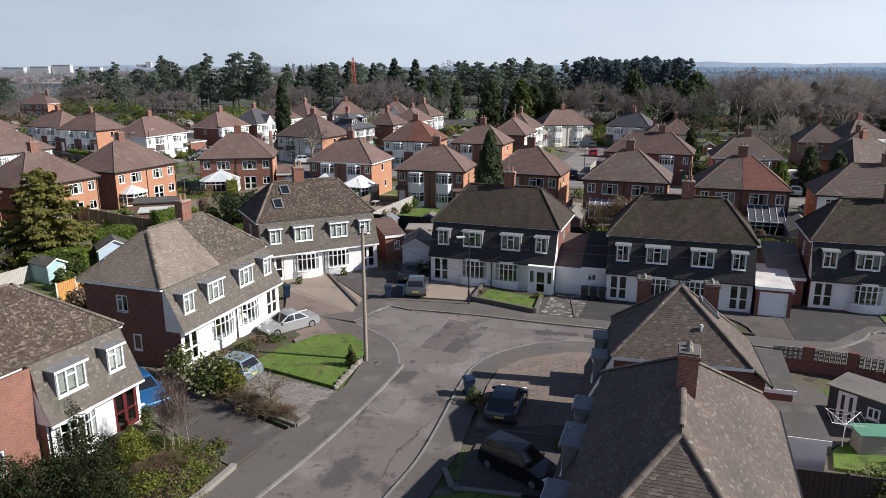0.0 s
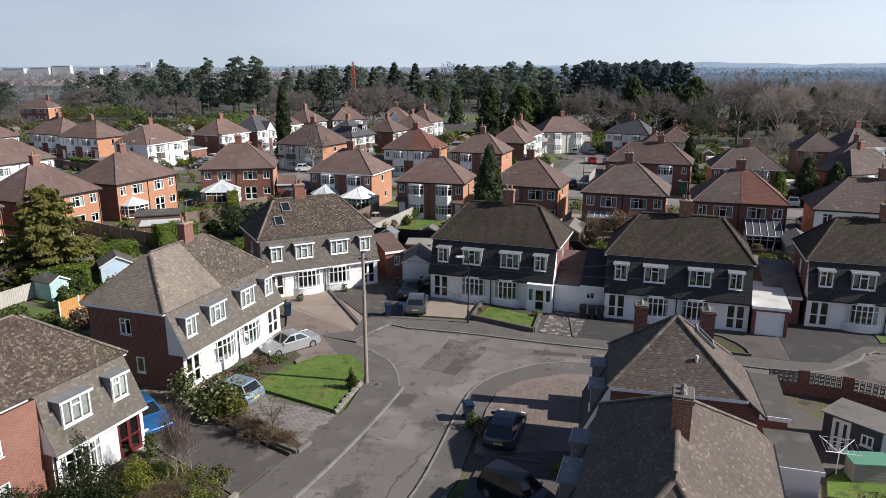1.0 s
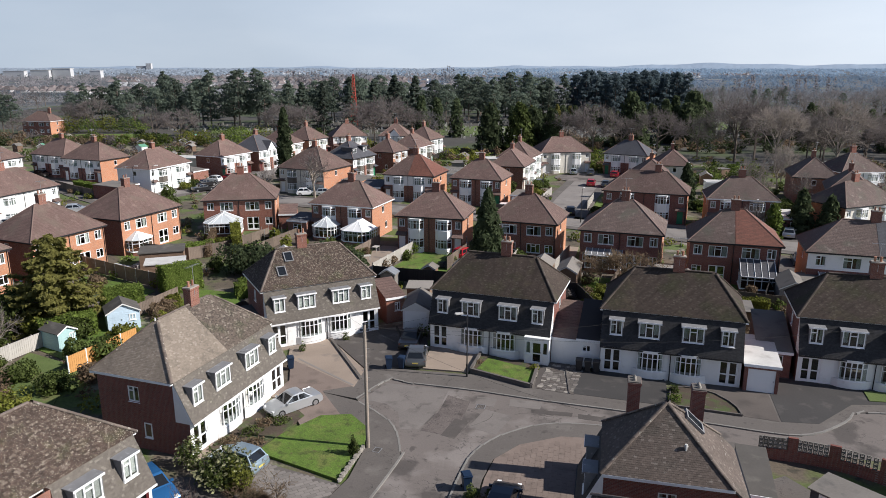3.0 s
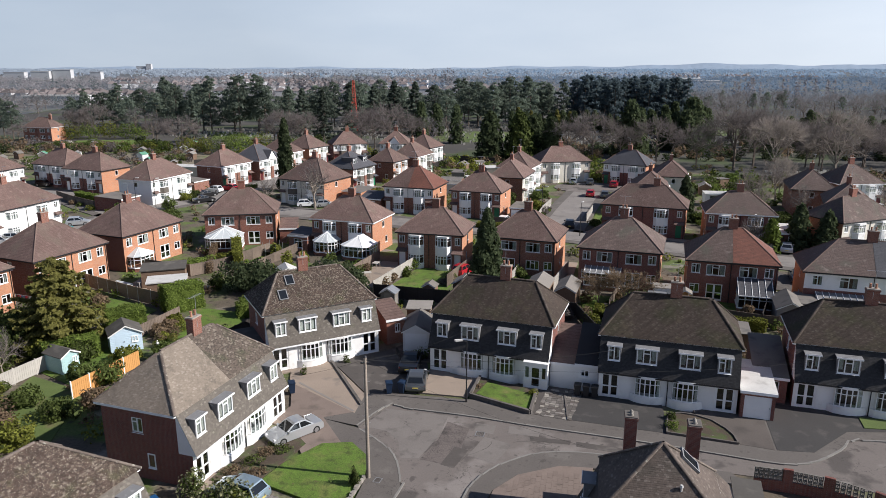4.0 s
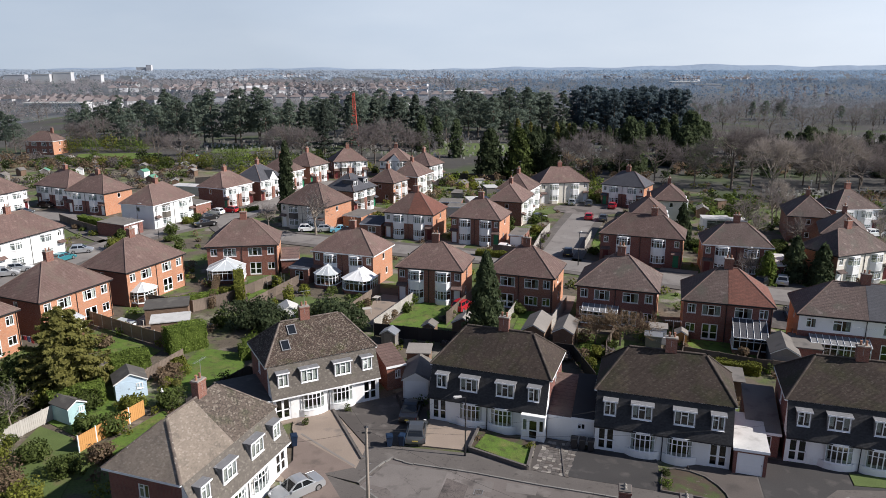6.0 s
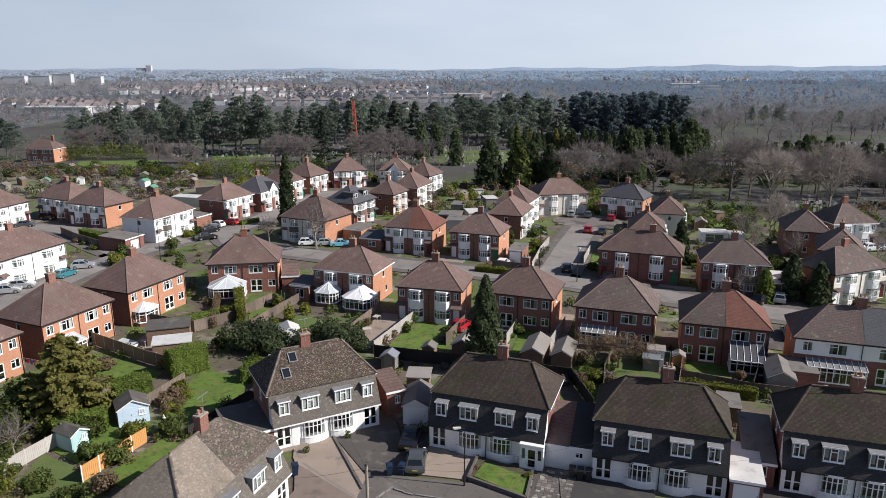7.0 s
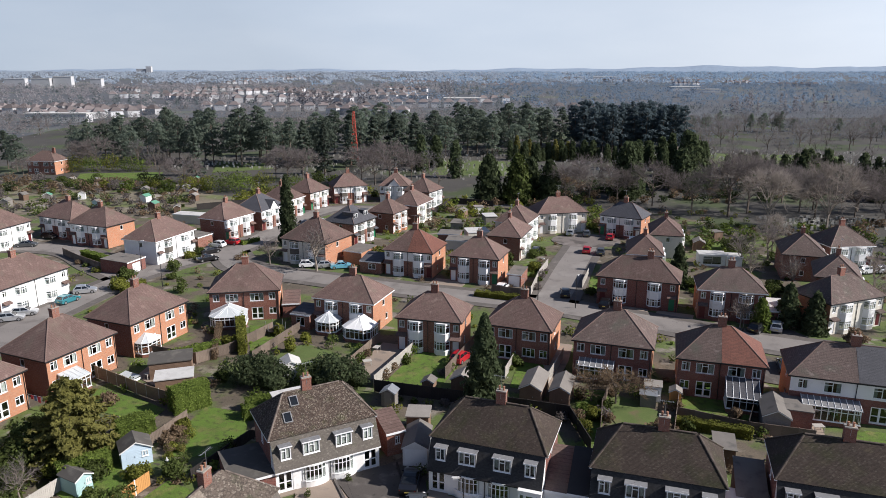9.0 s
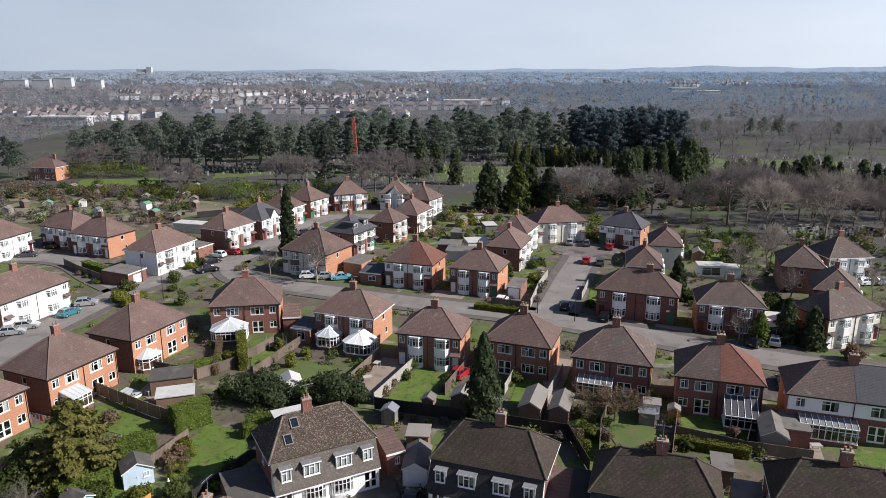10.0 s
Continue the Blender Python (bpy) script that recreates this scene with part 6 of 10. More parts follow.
def bare_tree_meshes(h, seed, spread=0.42, levels=4, twig=0.02, forks=(6, 5, 5, 4), trunk=0.32, mat="bark", twigmat="twig", lean=0.35, blades=False):
    """A leafless tree: trunk with limbs, and a haze of fine twigs."""
    rng = np.random.default_rng(seed)
    wood, fine = [], []

    def grow(p, d, length, r, lev):
        n = 3 if lev < 2 else 2
        for i in range(n):
            q = p + d * length / n
            row = (*p, *q, r * (1 - 0.22 * i), r * (1 - 0.22 * (i + 1)))
            (wood if lev < 3 else fine).append(row)
            p = q
            d = d + rng.normal(0, 0.13, 3) + np.array([0, 0, 0.06])
            d /= np.linalg.norm(d)
            if lev < levels and (lev > 0 or i > 0):
                k = max(1, forks[lev] // (n - (1 if lev == 0 else 0)))
                for _ in range(k):
                    a = rng.normal(0, 1, 3)
                    e = d * rng.uniform(0.55, 0.95) + a / np.linalg.norm(a) * rng.uniform(0.5, 0.95)
                    e[2] += lean * 0.5
                    e /= np.linalg.norm(e)
                    grow(p, e, length * rng.uniform(0.5, 0.72), max(r * 0.5, twig), lev + 1)

    grow(np.zeros(3), np.array([0, 0, 1.0]), h * 0.5, trunk, 0)
    wv, wf = tube_batch(wood, 5)
    fv, ff = ribbon_batch(fine, rng) if blades else tube_batch(fine, 3)
    for v in (wv, fv):
        v[:, 2] *= h / max(fv[:, 2].max(), 1)
        v[:, :2] *= spread * h / max(np.percentile(np.abs(fv[:, :2]), 98), 0.5) if v is fv else 1.0
    return quads_mesh("trunk", wv, wf, mat), quads_mesh("twig_crown", fv, ff, twigmat)


def ribbon_batch(segs, rng):
    """Fine twigs as narrow tapering blades."""
    s = np.array(segs, float)
    a, b, r0, r1 = s[:, :3], s[:, 3:6], s[:, 6:7], s[:, 7:8]
    u = np.cross(b - a, rng.normal(0, 1, a.shape))
    u /= np.maximum(np.linalg.norm(u, axis=1), 1e-6)[:, None]
    v = np.stack([a - u * r0, a + u * r0, b + u * r1, b - u * r1], 1).reshape(-1, 3)
    return v, np.arange(len(s) * 4).reshape(-1, 4)


def pine_meshes(h, r, seed, bare=0.35, lobes=16, per=70, size=0.55, mat="needle", top=0.6, flat=0.5):
    """An old pine or cedar: bare lower trunk, limbs that each carry a rounded lobe of needles, gaps between."""
    rng = np.random.default_rng(seed)
    wood = [(0, 0, 0, 0, 0, h * 0.55, 0.34, 0.22), (0, 0, h * 0.55, 0.2, 0, h * 0.95, 0.22, 0.05)]
    pts, outs = [], []
    for i in range(lobes):
        f = (i + rng.uniform(0.1, 0.9)) / lobes
        z = h * (bare + (0.98 - bare) * f)
        reach = r * (1 - f) ** top * (0.6 + 0.4 * min(1, f * 4))
        a = i * 2.4 + rng.normal(0, 0.5)
        q = reach * rng.uniform(0.35, 1.0)
        lr = max(0.5, (r * 0.2 + reach * 0.26) * rng.uniform(0.7, 1.3))
        c = np.array([q * math.cos(a), q * math.sin(a), z - lr * 0.3])
        wood.append((0, 0, z - 0.25 * q - 0.4, *c, 0.09, 0.03))
        d = rng.normal(0, 1, (per, 3))
        d /= np.linalg.norm(d, axis=1)[:, None]
        d[:, 2] = np.abs(d[:, 2]) * 1.0 - 0.25
        pts.append(c + d * rng.uniform(0.6, 1.05, (per, 1)) * np.array([lr, lr, lr * flat * 1.3]))
        outs.append(d + np.array([0, 0, 0.35]))
    v, f = leaf_quads(np.concatenate(pts), size, rng, 1.0, 0.1, np.concatenate(outs), 0.5)
    wv, wf = tube_batch(wood, 5)
    return quads_mesh("trunk", wv, wf, "bark"), quads_mesh("crown", v, f, mat)


def cedar_meshes(h, r, seed, boughs=46, per=90, size=0.2, mat="needle_olive", power=0.75, low=0.06):
    """A conifer with tiered boughs that carry flat sprays of needles, with dark gaps between."""
    rng = np.random.default_rng(seed)
    wood = [(0, 0, 0, 0, 0, h * 0.5, 0.017 * h, 0.011 * h), (0, 0, h * 0.5, 0, 0, h * 0.98, 0.011 * h, 0.02)]
    pts, outs = [], []
    for i in range(boughs):
        f = (i + rng.uniform(0, 0.8)) / boughs
        z, a = h * (low + (0.97 - low) * f), i * 2.4 + rng.normal(0, 0.3)
        reach = (r * (1 - f) ** power + 0.25) * rng.uniform(0.72, 1.12)
        way, side = np.array([math.cos(a), math.sin(a), 0.0]), np.array([-math.sin(a), math.cos(a), 0.0])
        lift = rng.uniform(-0.12, 0.22)
        tip = way * reach + np.array([0, 0, z + lift * reach])
        wood.append((0, 0, z, *tip, 0.02 + 0.008 * reach, 0.01))
        t = rng.uniform(0.2, 1.0, per) ** 0.8
        span = reach * 0.34 * (1.15 - t)
        p = way * (t * reach)[:, None] + side * (rng.normal(0, 0.6, per) * span)[:, None]
        p[:, 2] += z + lift * reach * t - 0.16 * np.abs(rng.normal(0, 1, per)) * size * 3 + 0.1 * reach * (t - 0.6) ** 2
        pts.append(p)
        outs.append(np.tile(way * 0.55 + np.array([0, 0, 0.9]), (per, 1)))
    v, f = leaf_quads(np.concatenate(pts), size, rng, 1.25, 0.12, np.concatenate(outs), 0.45)
    wv, wf = tube_batch(wood, 5)
    return quads_mesh("trunk", wv, wf, "bark"), quads_mesh("crown", v, f, mat)


def winter_tree_meshes(h, seed, spread=0.5, limbs=9, subs=4, fine=4, blades=11, twig=0.05, mat="bark", twigmat="twig", rise=0.42, trunk=0.3):
    """A leafless tree with a domed crown: trunk, limbs, branches, and a haze of fine twigs out to an uneven outline."""
    rng = np.random.default_rng(seed)
    mid, size = np.array([0, 0, h * 0.58]), np.array([spread * h, spread * h, h * rise])
    k = rng.uniform(0, 6, 4)

    def edge(d):
        d = d / np.linalg.norm(d)
        lump = 1 + 0.13 * math.sin(d[0] * 4 + k[0]) * math.sin(d[1] * 4 + k[1]) + 0.09 * math.sin(d[2] * 6 + d[0] * 5 + k[2])
        return mid + d * size * lump

    wood, hair = [(0, 0, 0, 0, 0, h * 0.28, trunk, trunk * 0.8), (0, 0, h * 0.28, 0.3, 0.1, h * 0.6, trunk * 0.75, trunk * 0.3)], []
    for i in range(limbs):
        d = np.array([math.cos(i * 2.4), math.sin(i * 2.4), rng.uniform(-0.35, 1.3)]) + rng.normal(0, 0.15, 3)
        base = np.array([0, 0, h * rng.uniform(0.2, 0.45)])
        out = edge(d)
        elbow = base + (out - base) * 0.4 + np.array([0, 0, h * 0.05]) + rng.normal(0, 0.03 * h, 3)
        tip = base + (out - base) * 0.72
        wood += [(*base, *elbow, trunk * 0.48, trunk * 0.3), (*elbow, *tip, trunk * 0.3, trunk * 0.12)]
        for j in range(subs):
            a = elbow + (tip - elbow) * (j / max(1, subs - 1))
            e = d / np.linalg.norm(d) + rng.normal(0, 0.42, 3) + np.array([0, 0, 0.15])
            b = a + (edge(e) - a) * rng.uniform(0.5, 0.72)
            wood.append((*a, *b, trunk * 0.15, trunk * 0.07))
            for _ in range(fine):
                s = a + (b - a) * rng.uniform(0.3, 1.0)
                e2 = e / np.linalg.norm(e) + rng.normal(0, 0.4, 3) + np.array([0, 0, 0.1])
                c = s + (edge(e2) - s) * rng.uniform(0.55, 0.85)
                hair.append((*s, *c, twig * 1.3, twig * 0.6))
                for _ in range(blades):
                    q = s + (c - s) * rng.uniform(0.25, 1.0)
                    w = e2 / np.linalg.norm(e2) * 0.8 + rng.normal(0, 0.55, 3) + np.array([0, 0, 0.25])
                    hair.append((*q, *(q + w / np.linalg.norm(w) * h * rng.uniform(0.05, 0.12)), twig * 0.7, twig * 0.25))
    wv, wf = tube_batch(wood, 4)
    hv_, hf_ = ribbon_batch(hair, rng)
    top = h / hv_[:, 2].max()
    wv[:, 2] *= top
    hv_[:, 2] = np.maximum(hv_[:, 2] * top, 0.4)
    return quads_mesh("trunk", wv, wf, mat), quads_mesh("twig_crown", hv_, hf_, twigmat)


def spire_meshes(h, r, seed, n=1500, size=0.32, mat="conifer", low=0.03, power=0.8):
    """A dense upright conifer, clothed to the ground."""
    rng = np.random.default_rng(seed)
    t = rng.uniform(0, 1, n) ** 1.25
    a = rng.uniform(0, 6.28, n)
    ripple = 1 + 0.16 * np.sin(a * 5 + t * 21) + 0.12 * np.sin(a * 3 - t * 34)
    q = r * np.power(1 - t, power) * ripple * rng.uniform(0.72, 1.0, n) + 0.08
    p = np.stack([q * np.cos(a), q * np.sin(a), h * (low + (1 - low) * t)], 1)
    v, f = leaf_quads(p, size, rng, 1.2, 0.35, np.stack([np.cos(a), np.sin(a), np.full(n, 0.35)], 1), 0.55)
    g = Build()
    g.tube((0, 0, 0), (0, 0, h * 0.95), 0.14 * h / 8, 0.02, 6)
    k = 10
    for i in range(8):
        z0, z1 = h * (low + 0.95 * i / 8), h * (low + 0.95 * (i + 1) / 8)
        g.tube((0, 0, z0), (0, 0, z1), max(0.05, r * 0.68 * (1 - i / 8) ** power), max(0.03, r * 0.68 * (1 - (i + 1) / 8) ** power), k, 1, False)
    return g.mesh("trunk", ["bark", mat]), quads_mesh("crown", v, f, mat)


def plant(name, meshes, x, y, label, group, scale=1.0, turn=0.0, category="tree", tall=1.0, z=-0.13):
    ob = thing(name, pose(x, y, z, 0, 0, turn), label, category, group)
    for k, me in zip(("trunk", "crown" if meshes[1].name.startswith("crown") else "twig_crown"), meshes):
        p = part(k, me, ob)
        if k != "trunk":
            tagged(p, kind="stuff")
        p.scale = (scale, scale, scale * tall)
    return ob


# ---- vehicles ----
def car(x, y, yaw, colour, kind="hatch", label="parked car", scale=1.0, z=-0.1):
    """A parked car: shaped body, glazed cabin, wheels, lamps; it points along its own +x."""
    L = dict(hatch=3.95, estate=4.5, suv=4.5, saloon=4.5, van=4.7)[kind] / 2
    tall = dict(hatch=1.46, estate=1.45, suv=1.68, saloon=1.42, van=1.95)[kind]
    belt = dict(hatch=0.92, estate=0.92, suv=1.05, saloon=0.9, van=1.1)[kind]
    paintmat = MAT[colour]
    root = thing("car", pose(x, y, z, 0, 0, yaw) @ Matrix.Scale(scale, 4), label, "car", "parked cars")
    tail = {"hatch": -L + 0.12, "estate": -L + 0.15, "suv": -L + 0.1, "saloon": -L + 0.85, "van": -L + 0.05}[kind]
    nose = L - (1.05 if kind != "van" else 0.55)

    def body():
        g = Build()
        prof = [(-L, 0.42), (-L + 0.03, belt - 0.25), (-L + 0.1, belt - 0.03), (tail, belt), (nose + 0.1, belt), (L - 0.35, belt - 0.18), (L - 0.06, belt - 0.34), (L, 0.5), (L - 0.04, 0.27), (L - 0.5, 0.2), (-L + 0.5, 0.2), (-L + 0.06, 0.28)]
        st = [(-0.86, 0.90, 0.05), (-0.80, 0.97, 0.0), (-0.55, 1.0, 0.0), (0.55, 1.0, 0.0), (0.80, 0.97, 0.0), (0.86, 0.90, 0.05)]
        n = len(prof)
        cz = 0.55
        for y_, k, up in st:
            g.v += [(px * (0.97 + 0.03 * (abs(y_) < 0.7)), y_, cz + (pz - cz) * k) for px, pz in prof]
        for i in range(len(st) - 1):
            for j in range(n):
                a, b = i * n + j, i * n + (j + 1) % n
                g.f.append((a, b, b + n, a + n))
                g.s.append(0)
        g.f += [tuple(range(n)), tuple(range((len(st) - 1) * n + n - 1, (len(st) - 1) * n - 1, -1))]
        g.s += [0, 0]
        return g.mesh("body", paintmat)

    top_r = tail + dict(hatch=0.45, estate=0.35, suv=0.3, saloon=0.75, van=0.12)[kind]
    top_f = nose - dict(hatch=0.85, estate=0.95, suv=0.8, saloon=0.95, van=0.75)[kind]
    cab = [(tail + 0.02, belt - 0.02), (nose + 0.02, belt - 0.02), (top_f, tall), ((top_f + top_r) / 2, tall + 0.03), (top_r, tall - 0.02)]
    half = lambda zz: 0.78 - 0.17 * (zz - belt) / (tall - belt)

    def cabin():
        g = Build()
        for sg in (-1, 1):
            g.face([(px, sg * half(pz), pz) for px, pz in (cab if sg > 0 else cab[::-1])])
        for (xa, za), (xb, zb) in zip(cab, cab[1:] + cab[:1]):
            g.face([(xa, -half(za), za), (xb, -half(zb), zb), (xb, half(zb), zb), (xa, half(za), za)])
        return g.mesh("cabin", paintmat)

    def glazing(which):
        g = Build()
        lo, hi = belt + 0.05, tall - 0.09
        k = lambda p, q, zz: p[0] + (q[0] - p[0]) * (zz - p[1]) / (q[1] - p[1])
        e = 0.006
        if which == "side":
            for sg in (-1, 1):
                x0, x1, x2, x3 = k(cab[0], cab[4], lo) + 0.14, k(cab[1], cab[2], lo) - 0.16, k(cab[1], cab[2], hi) - 0.1, k(cab[0], cab[4], hi) + 0.14
                mid = (x0 + x1) / 2
                for a, b, c, d in ((x0, mid - 0.05, mid - 0.05, x3), (mid + 0.05, x1, x2, mid + 0.05)):
                    g.face([(a, sg * (half(lo) + e), lo), (b, sg * (half(lo) + e), lo), (c, sg * (half(hi) + e), hi), (d, sg * (half(hi) + e), hi)])
        else:
            p, q = (cab[1], cab[2]) if which == "front" else (cab[0], cab[4])
            s = e if which == "front" else -e
            g.face([(k(p, q, lo) + s, -half(lo) + 0.1, lo + abs(s)), (k(p, q, lo) + s, half(lo) - 0.1, lo + abs(s)), (k(p, q, hi) + s, half(hi) - 0.08, hi + abs(s)), (k(p, q, hi) + s, -half(hi) + 0.08, hi + abs(s))])
        return g.mesh("glass", "car_glass")

    def wheel():
        g = Build()
        g.tube((0, -0.1, 0), (0, 0.1, 0), 0.31, 0.31, 16)
        return g.mesh("wheel", "tyre")

    def rim():
        g = Build()
        g.tube((0, -0.105, 0), (0, 0.105, 0), 0.2, 0.2, 12)
        return g.mesh("rim", "rim")

    def lamp(front):
        g = Build()
        s = 1 if front else -1
        g.box(s * (L - 0.2) - 0.1, -0.12, 0, s * (L - 0.2) + 0.12, 0.12, 0.16)
        return g.mesh("lamp", "lamp_clear" if front else "lamp_red")

    def flat(w, h, mat):
        g = Build()
        g.box(-0.01, -w / 2, 0, 0.01, w / 2, h)
        return g.mesh("plate", mat)

    def mirror():
        g = Build()
        g.box(-0.06, -0.1, 0, 0.06, 0.1, 0.13)
        return g.mesh("mirror", paintmat)

    key = (kind, colour)
    for nm, make, wide in (("body", body, 0.09), ("cabin", cabin, 0.075)):
        shell = part(nm, shared((nm, *key), make), root)
        shell.data.polygons.foreach_set("use_smooth", [True] * len(shell.data.polygons))
        soft = shell.modifiers.new("rounded", "BEVEL")
        soft.width, soft.segments, soft.limit_method, soft.angle_limit, soft.harden_normals = wide, 3, "ANGLE", radians(18), True
    for nm, w in (("side_window", "side"), ("windscreen", "front"), ("rear_window", "rear")):
        part(nm, shared(("glazing", kind, w), lambda: glazing(w)), root)
    for wx in (-L + 0.75, L - 0.78):
        for sg in (-1, 1):
            wh = part("wheel", shared("wheel", wheel), root, pose(wx, sg * 0.77, 0.31))
            part("rim", shared("rim", rim), wh)
    for sg in (-1, 1):
        part("headlight", shared(("lamp", kind, 1), lambda: lamp(True)), root, pose(0, sg * 0.62, belt - 0.42))
        part("tail_light", shared(("lamp", kind, 0), lambda: lamp(False)), root, pose(0, sg * 0.66, belt - 0.3))
        part("mirror", shared(("mirror", colour), mirror), root, pose(nose - 0.25, sg * 0.9, belt))
    part("number_plate", shared("plate", lambda: flat(0.5, 0.11, "plate")), root, pose(-L - 0.005, 0, 0.55))
    return root


for nm, rgb, mt in (("paint_silver", (0.48, 0.49, 0.50), 0.5), ("paint_blue", (0.03, 0.14, 0.34), 0.4), ("paint_pale_blue", (0.28, 0.36, 0.42), 0.5), ("paint_black", (0.012, 0.012, 0.014), 0.2), ("paint_navy", (0.02, 0.028, 0.045), 0.3),
                    ("paint_grey", (0.10, 0.105, 0.11), 0.4), ("paint_red", (0.42, 0.016, 0.025), 0.1), ("paint_white", (0.75, 0.75, 0.75), 0.0), ("paint_teal", (0.04, 0.22, 0.26), 0.3), ("paint_sky", (0.18, 0.48, 0.62), 0.2)):
    MAT[nm] = paint(nm, rgb, mt)


# ---- garden things ----
def fence(points, h=1.75, mat="fence", span=1.85, label="weathered timber garden fence panels", boards=True, z=-0.13, post="fence"):
    owner = thing("garden_fence", pose(points[0][0], points[0][1], z), label, "fence", "garden fences")

    def panel(length):
        g = Build()
        n = max(4, int(length / 0.2))
        face = []
        for i in range(n):
            a, e = length * i / n, length / n
            face += [(a + 0.012, -0.02), (a + 0.012, -0.036), (a + e * 0.84, -0.036), (a + e * 0.84, -0.02)]
        ring = [(0, -0.02)] + face + [(length, -0.02), (length, 0.02), (0, 0.02)]
        wide = [(x, y * 1.25) for x, y in ring]
        last = g.rings([[(*p, 0.08) for p in ring], [(*p, h - 0.05) for p in ring], [(*p, h - 0.05) for p in wide], [(*p, h) for p in wide]])
        g.f.append(tuple(range(last, last + len(ring))))
        g.s.append(0)
        return g.mesh("panel", mat)

    def post_mesh():
        g = Build()
        g.box(-0.05, -0.05, 0, 0.05, 0.05, h + 0.08)
        return g.mesh("post", post)

    o = Vector(points[0])
    for a, b in zip(points, points[1:]):
        a, b = Vector(a) - o, Vector(b) - o
        n = max(1, round((b - a).length / span))
        length = (b - a).length / n
        ang = math.degrees(math.atan2(b.y - a.y, b.x - a.x))
        for i in range(n):
            p = a + (b - a) * i / n
            part("panel", shared(("panel", mat, h, round(length, 2)), lambda: panel(length)), owner, pose(p.x, p.y, 0, 0, 0, ang))
            part("post", shared(("post", post, h), post_mesh), owner, pose(p.x, p.y, 0, 0, 0, ang))
    return owner


def shed(x, y, yaw, w, d, h, wall="shed", roof="felt", shape="gable", label="timber garden shed", windows=1, doors=1, name="garden_shed", z=-0.13, doormat=None):
    ob = thing(name, pose(x, y, z, 0, 0, yaw), label, "shed", "sheds and garages")
    g = Build()
    rise = dict(gable=w * 0.28, flat=0.0, pent=0.35)[shape]
    x0, x1, y0, y1 = -w / 2, w / 2, 0, d
    n, loops = int(h / 0.16), []
    for i in range(n):
        for z, out in ((h * i / n, 0.014), (h * (i + 0.86) / n, 0.004), (h * (i + 0.86) / n, 0.0)):
            loops.append([(x0 - out, y0 - out, z), (x1 + out, y0 - out, z), (x1 + out, y1 + out, z), (x0 - out, y1 + out, z)])
    loops.append([(x0, y0, h), (x1, y0, h), (x1, y1, h), (x0, y1, h)])
    last = g.rings(loops)
    if shape == "gable":
        g.v += [(0, y0, h + rise), (0, y1, h + rise)]
        g.f += [(last, last + 1, last + 4), (last + 2, last + 3, last + 5)]
        g.s += [0, 0]
    part("wall", g.mesh("wall", wall), ob)
    g = Build()
    o, t = 0.15, 0.06
    if shape == "gable":
        for sg in (-1, 1):
            e = sg * (w / 2 + o)
            ze = h - rise * o / (w / 2)
            g.face([(0, y0 - o, h + rise), (e, y0 - o, ze), (e, y1 + o, ze), (0, y1 + o, h + rise)])
            g.face([(0, y0 - o, h + rise + t), (e, y0 - o, ze + t), (e, y1 + o, ze + t), (0, y1 + o, h + rise + t)])
            g.face([(0, y0 - o, h + rise), (e, y0 - o, ze), (e, y0 - o, ze + t), (0, y0 - o, h + rise + t)])
            g.face([(e, y0 - o, ze), (e, y1 + o, ze), (e, y1 + o, ze + t), (e, y0 - o, ze + t)])
    elif shape == "flat":
        g.box(x0 - o, y0 - o, h, x1 + o, y1 + o, h + 0.12)
    else:
        g.box(x0 - o, y0 - o, h, x1 + o, y1 + o, h + t, m=pose(0, 0, 0, 0, 0, 0))
    part("roof", g.mesh("roof", roof), ob)
    if shape == "gable":
        g = Build()
        for sg in (-1, 1):
            e = sg * (w / 2 + o)
            ze = h - rise * o / (w / 2)
            g.face([(0, y0 - o - 0.02, h + rise + 0.03), (e, y0 - o - 0.02, ze + 0.03), (e, y0 - o - 0.02, ze - 0.1), (0, y0 - o - 0.02, h + rise - 0.1)])
        part("bargeboard", g.mesh("bargeboard", "timber_white"), ob)
    if doors:
        door(ob, pose(-w * 0.18 if windows else 0, -0.05, 0.03), min(0.8 if doors == 1 else 2.1, w * 0.8), min(1.9, h - 0.1), doormat or wall, bool(doormat and windows), 2 if doormat and windows else 1)
    if windows:
        window(ob, pose(w * 0.27, -0.05, h * 0.5), min(0.6, w * 0.3), 0.6, 2, 0, False)
    return ob


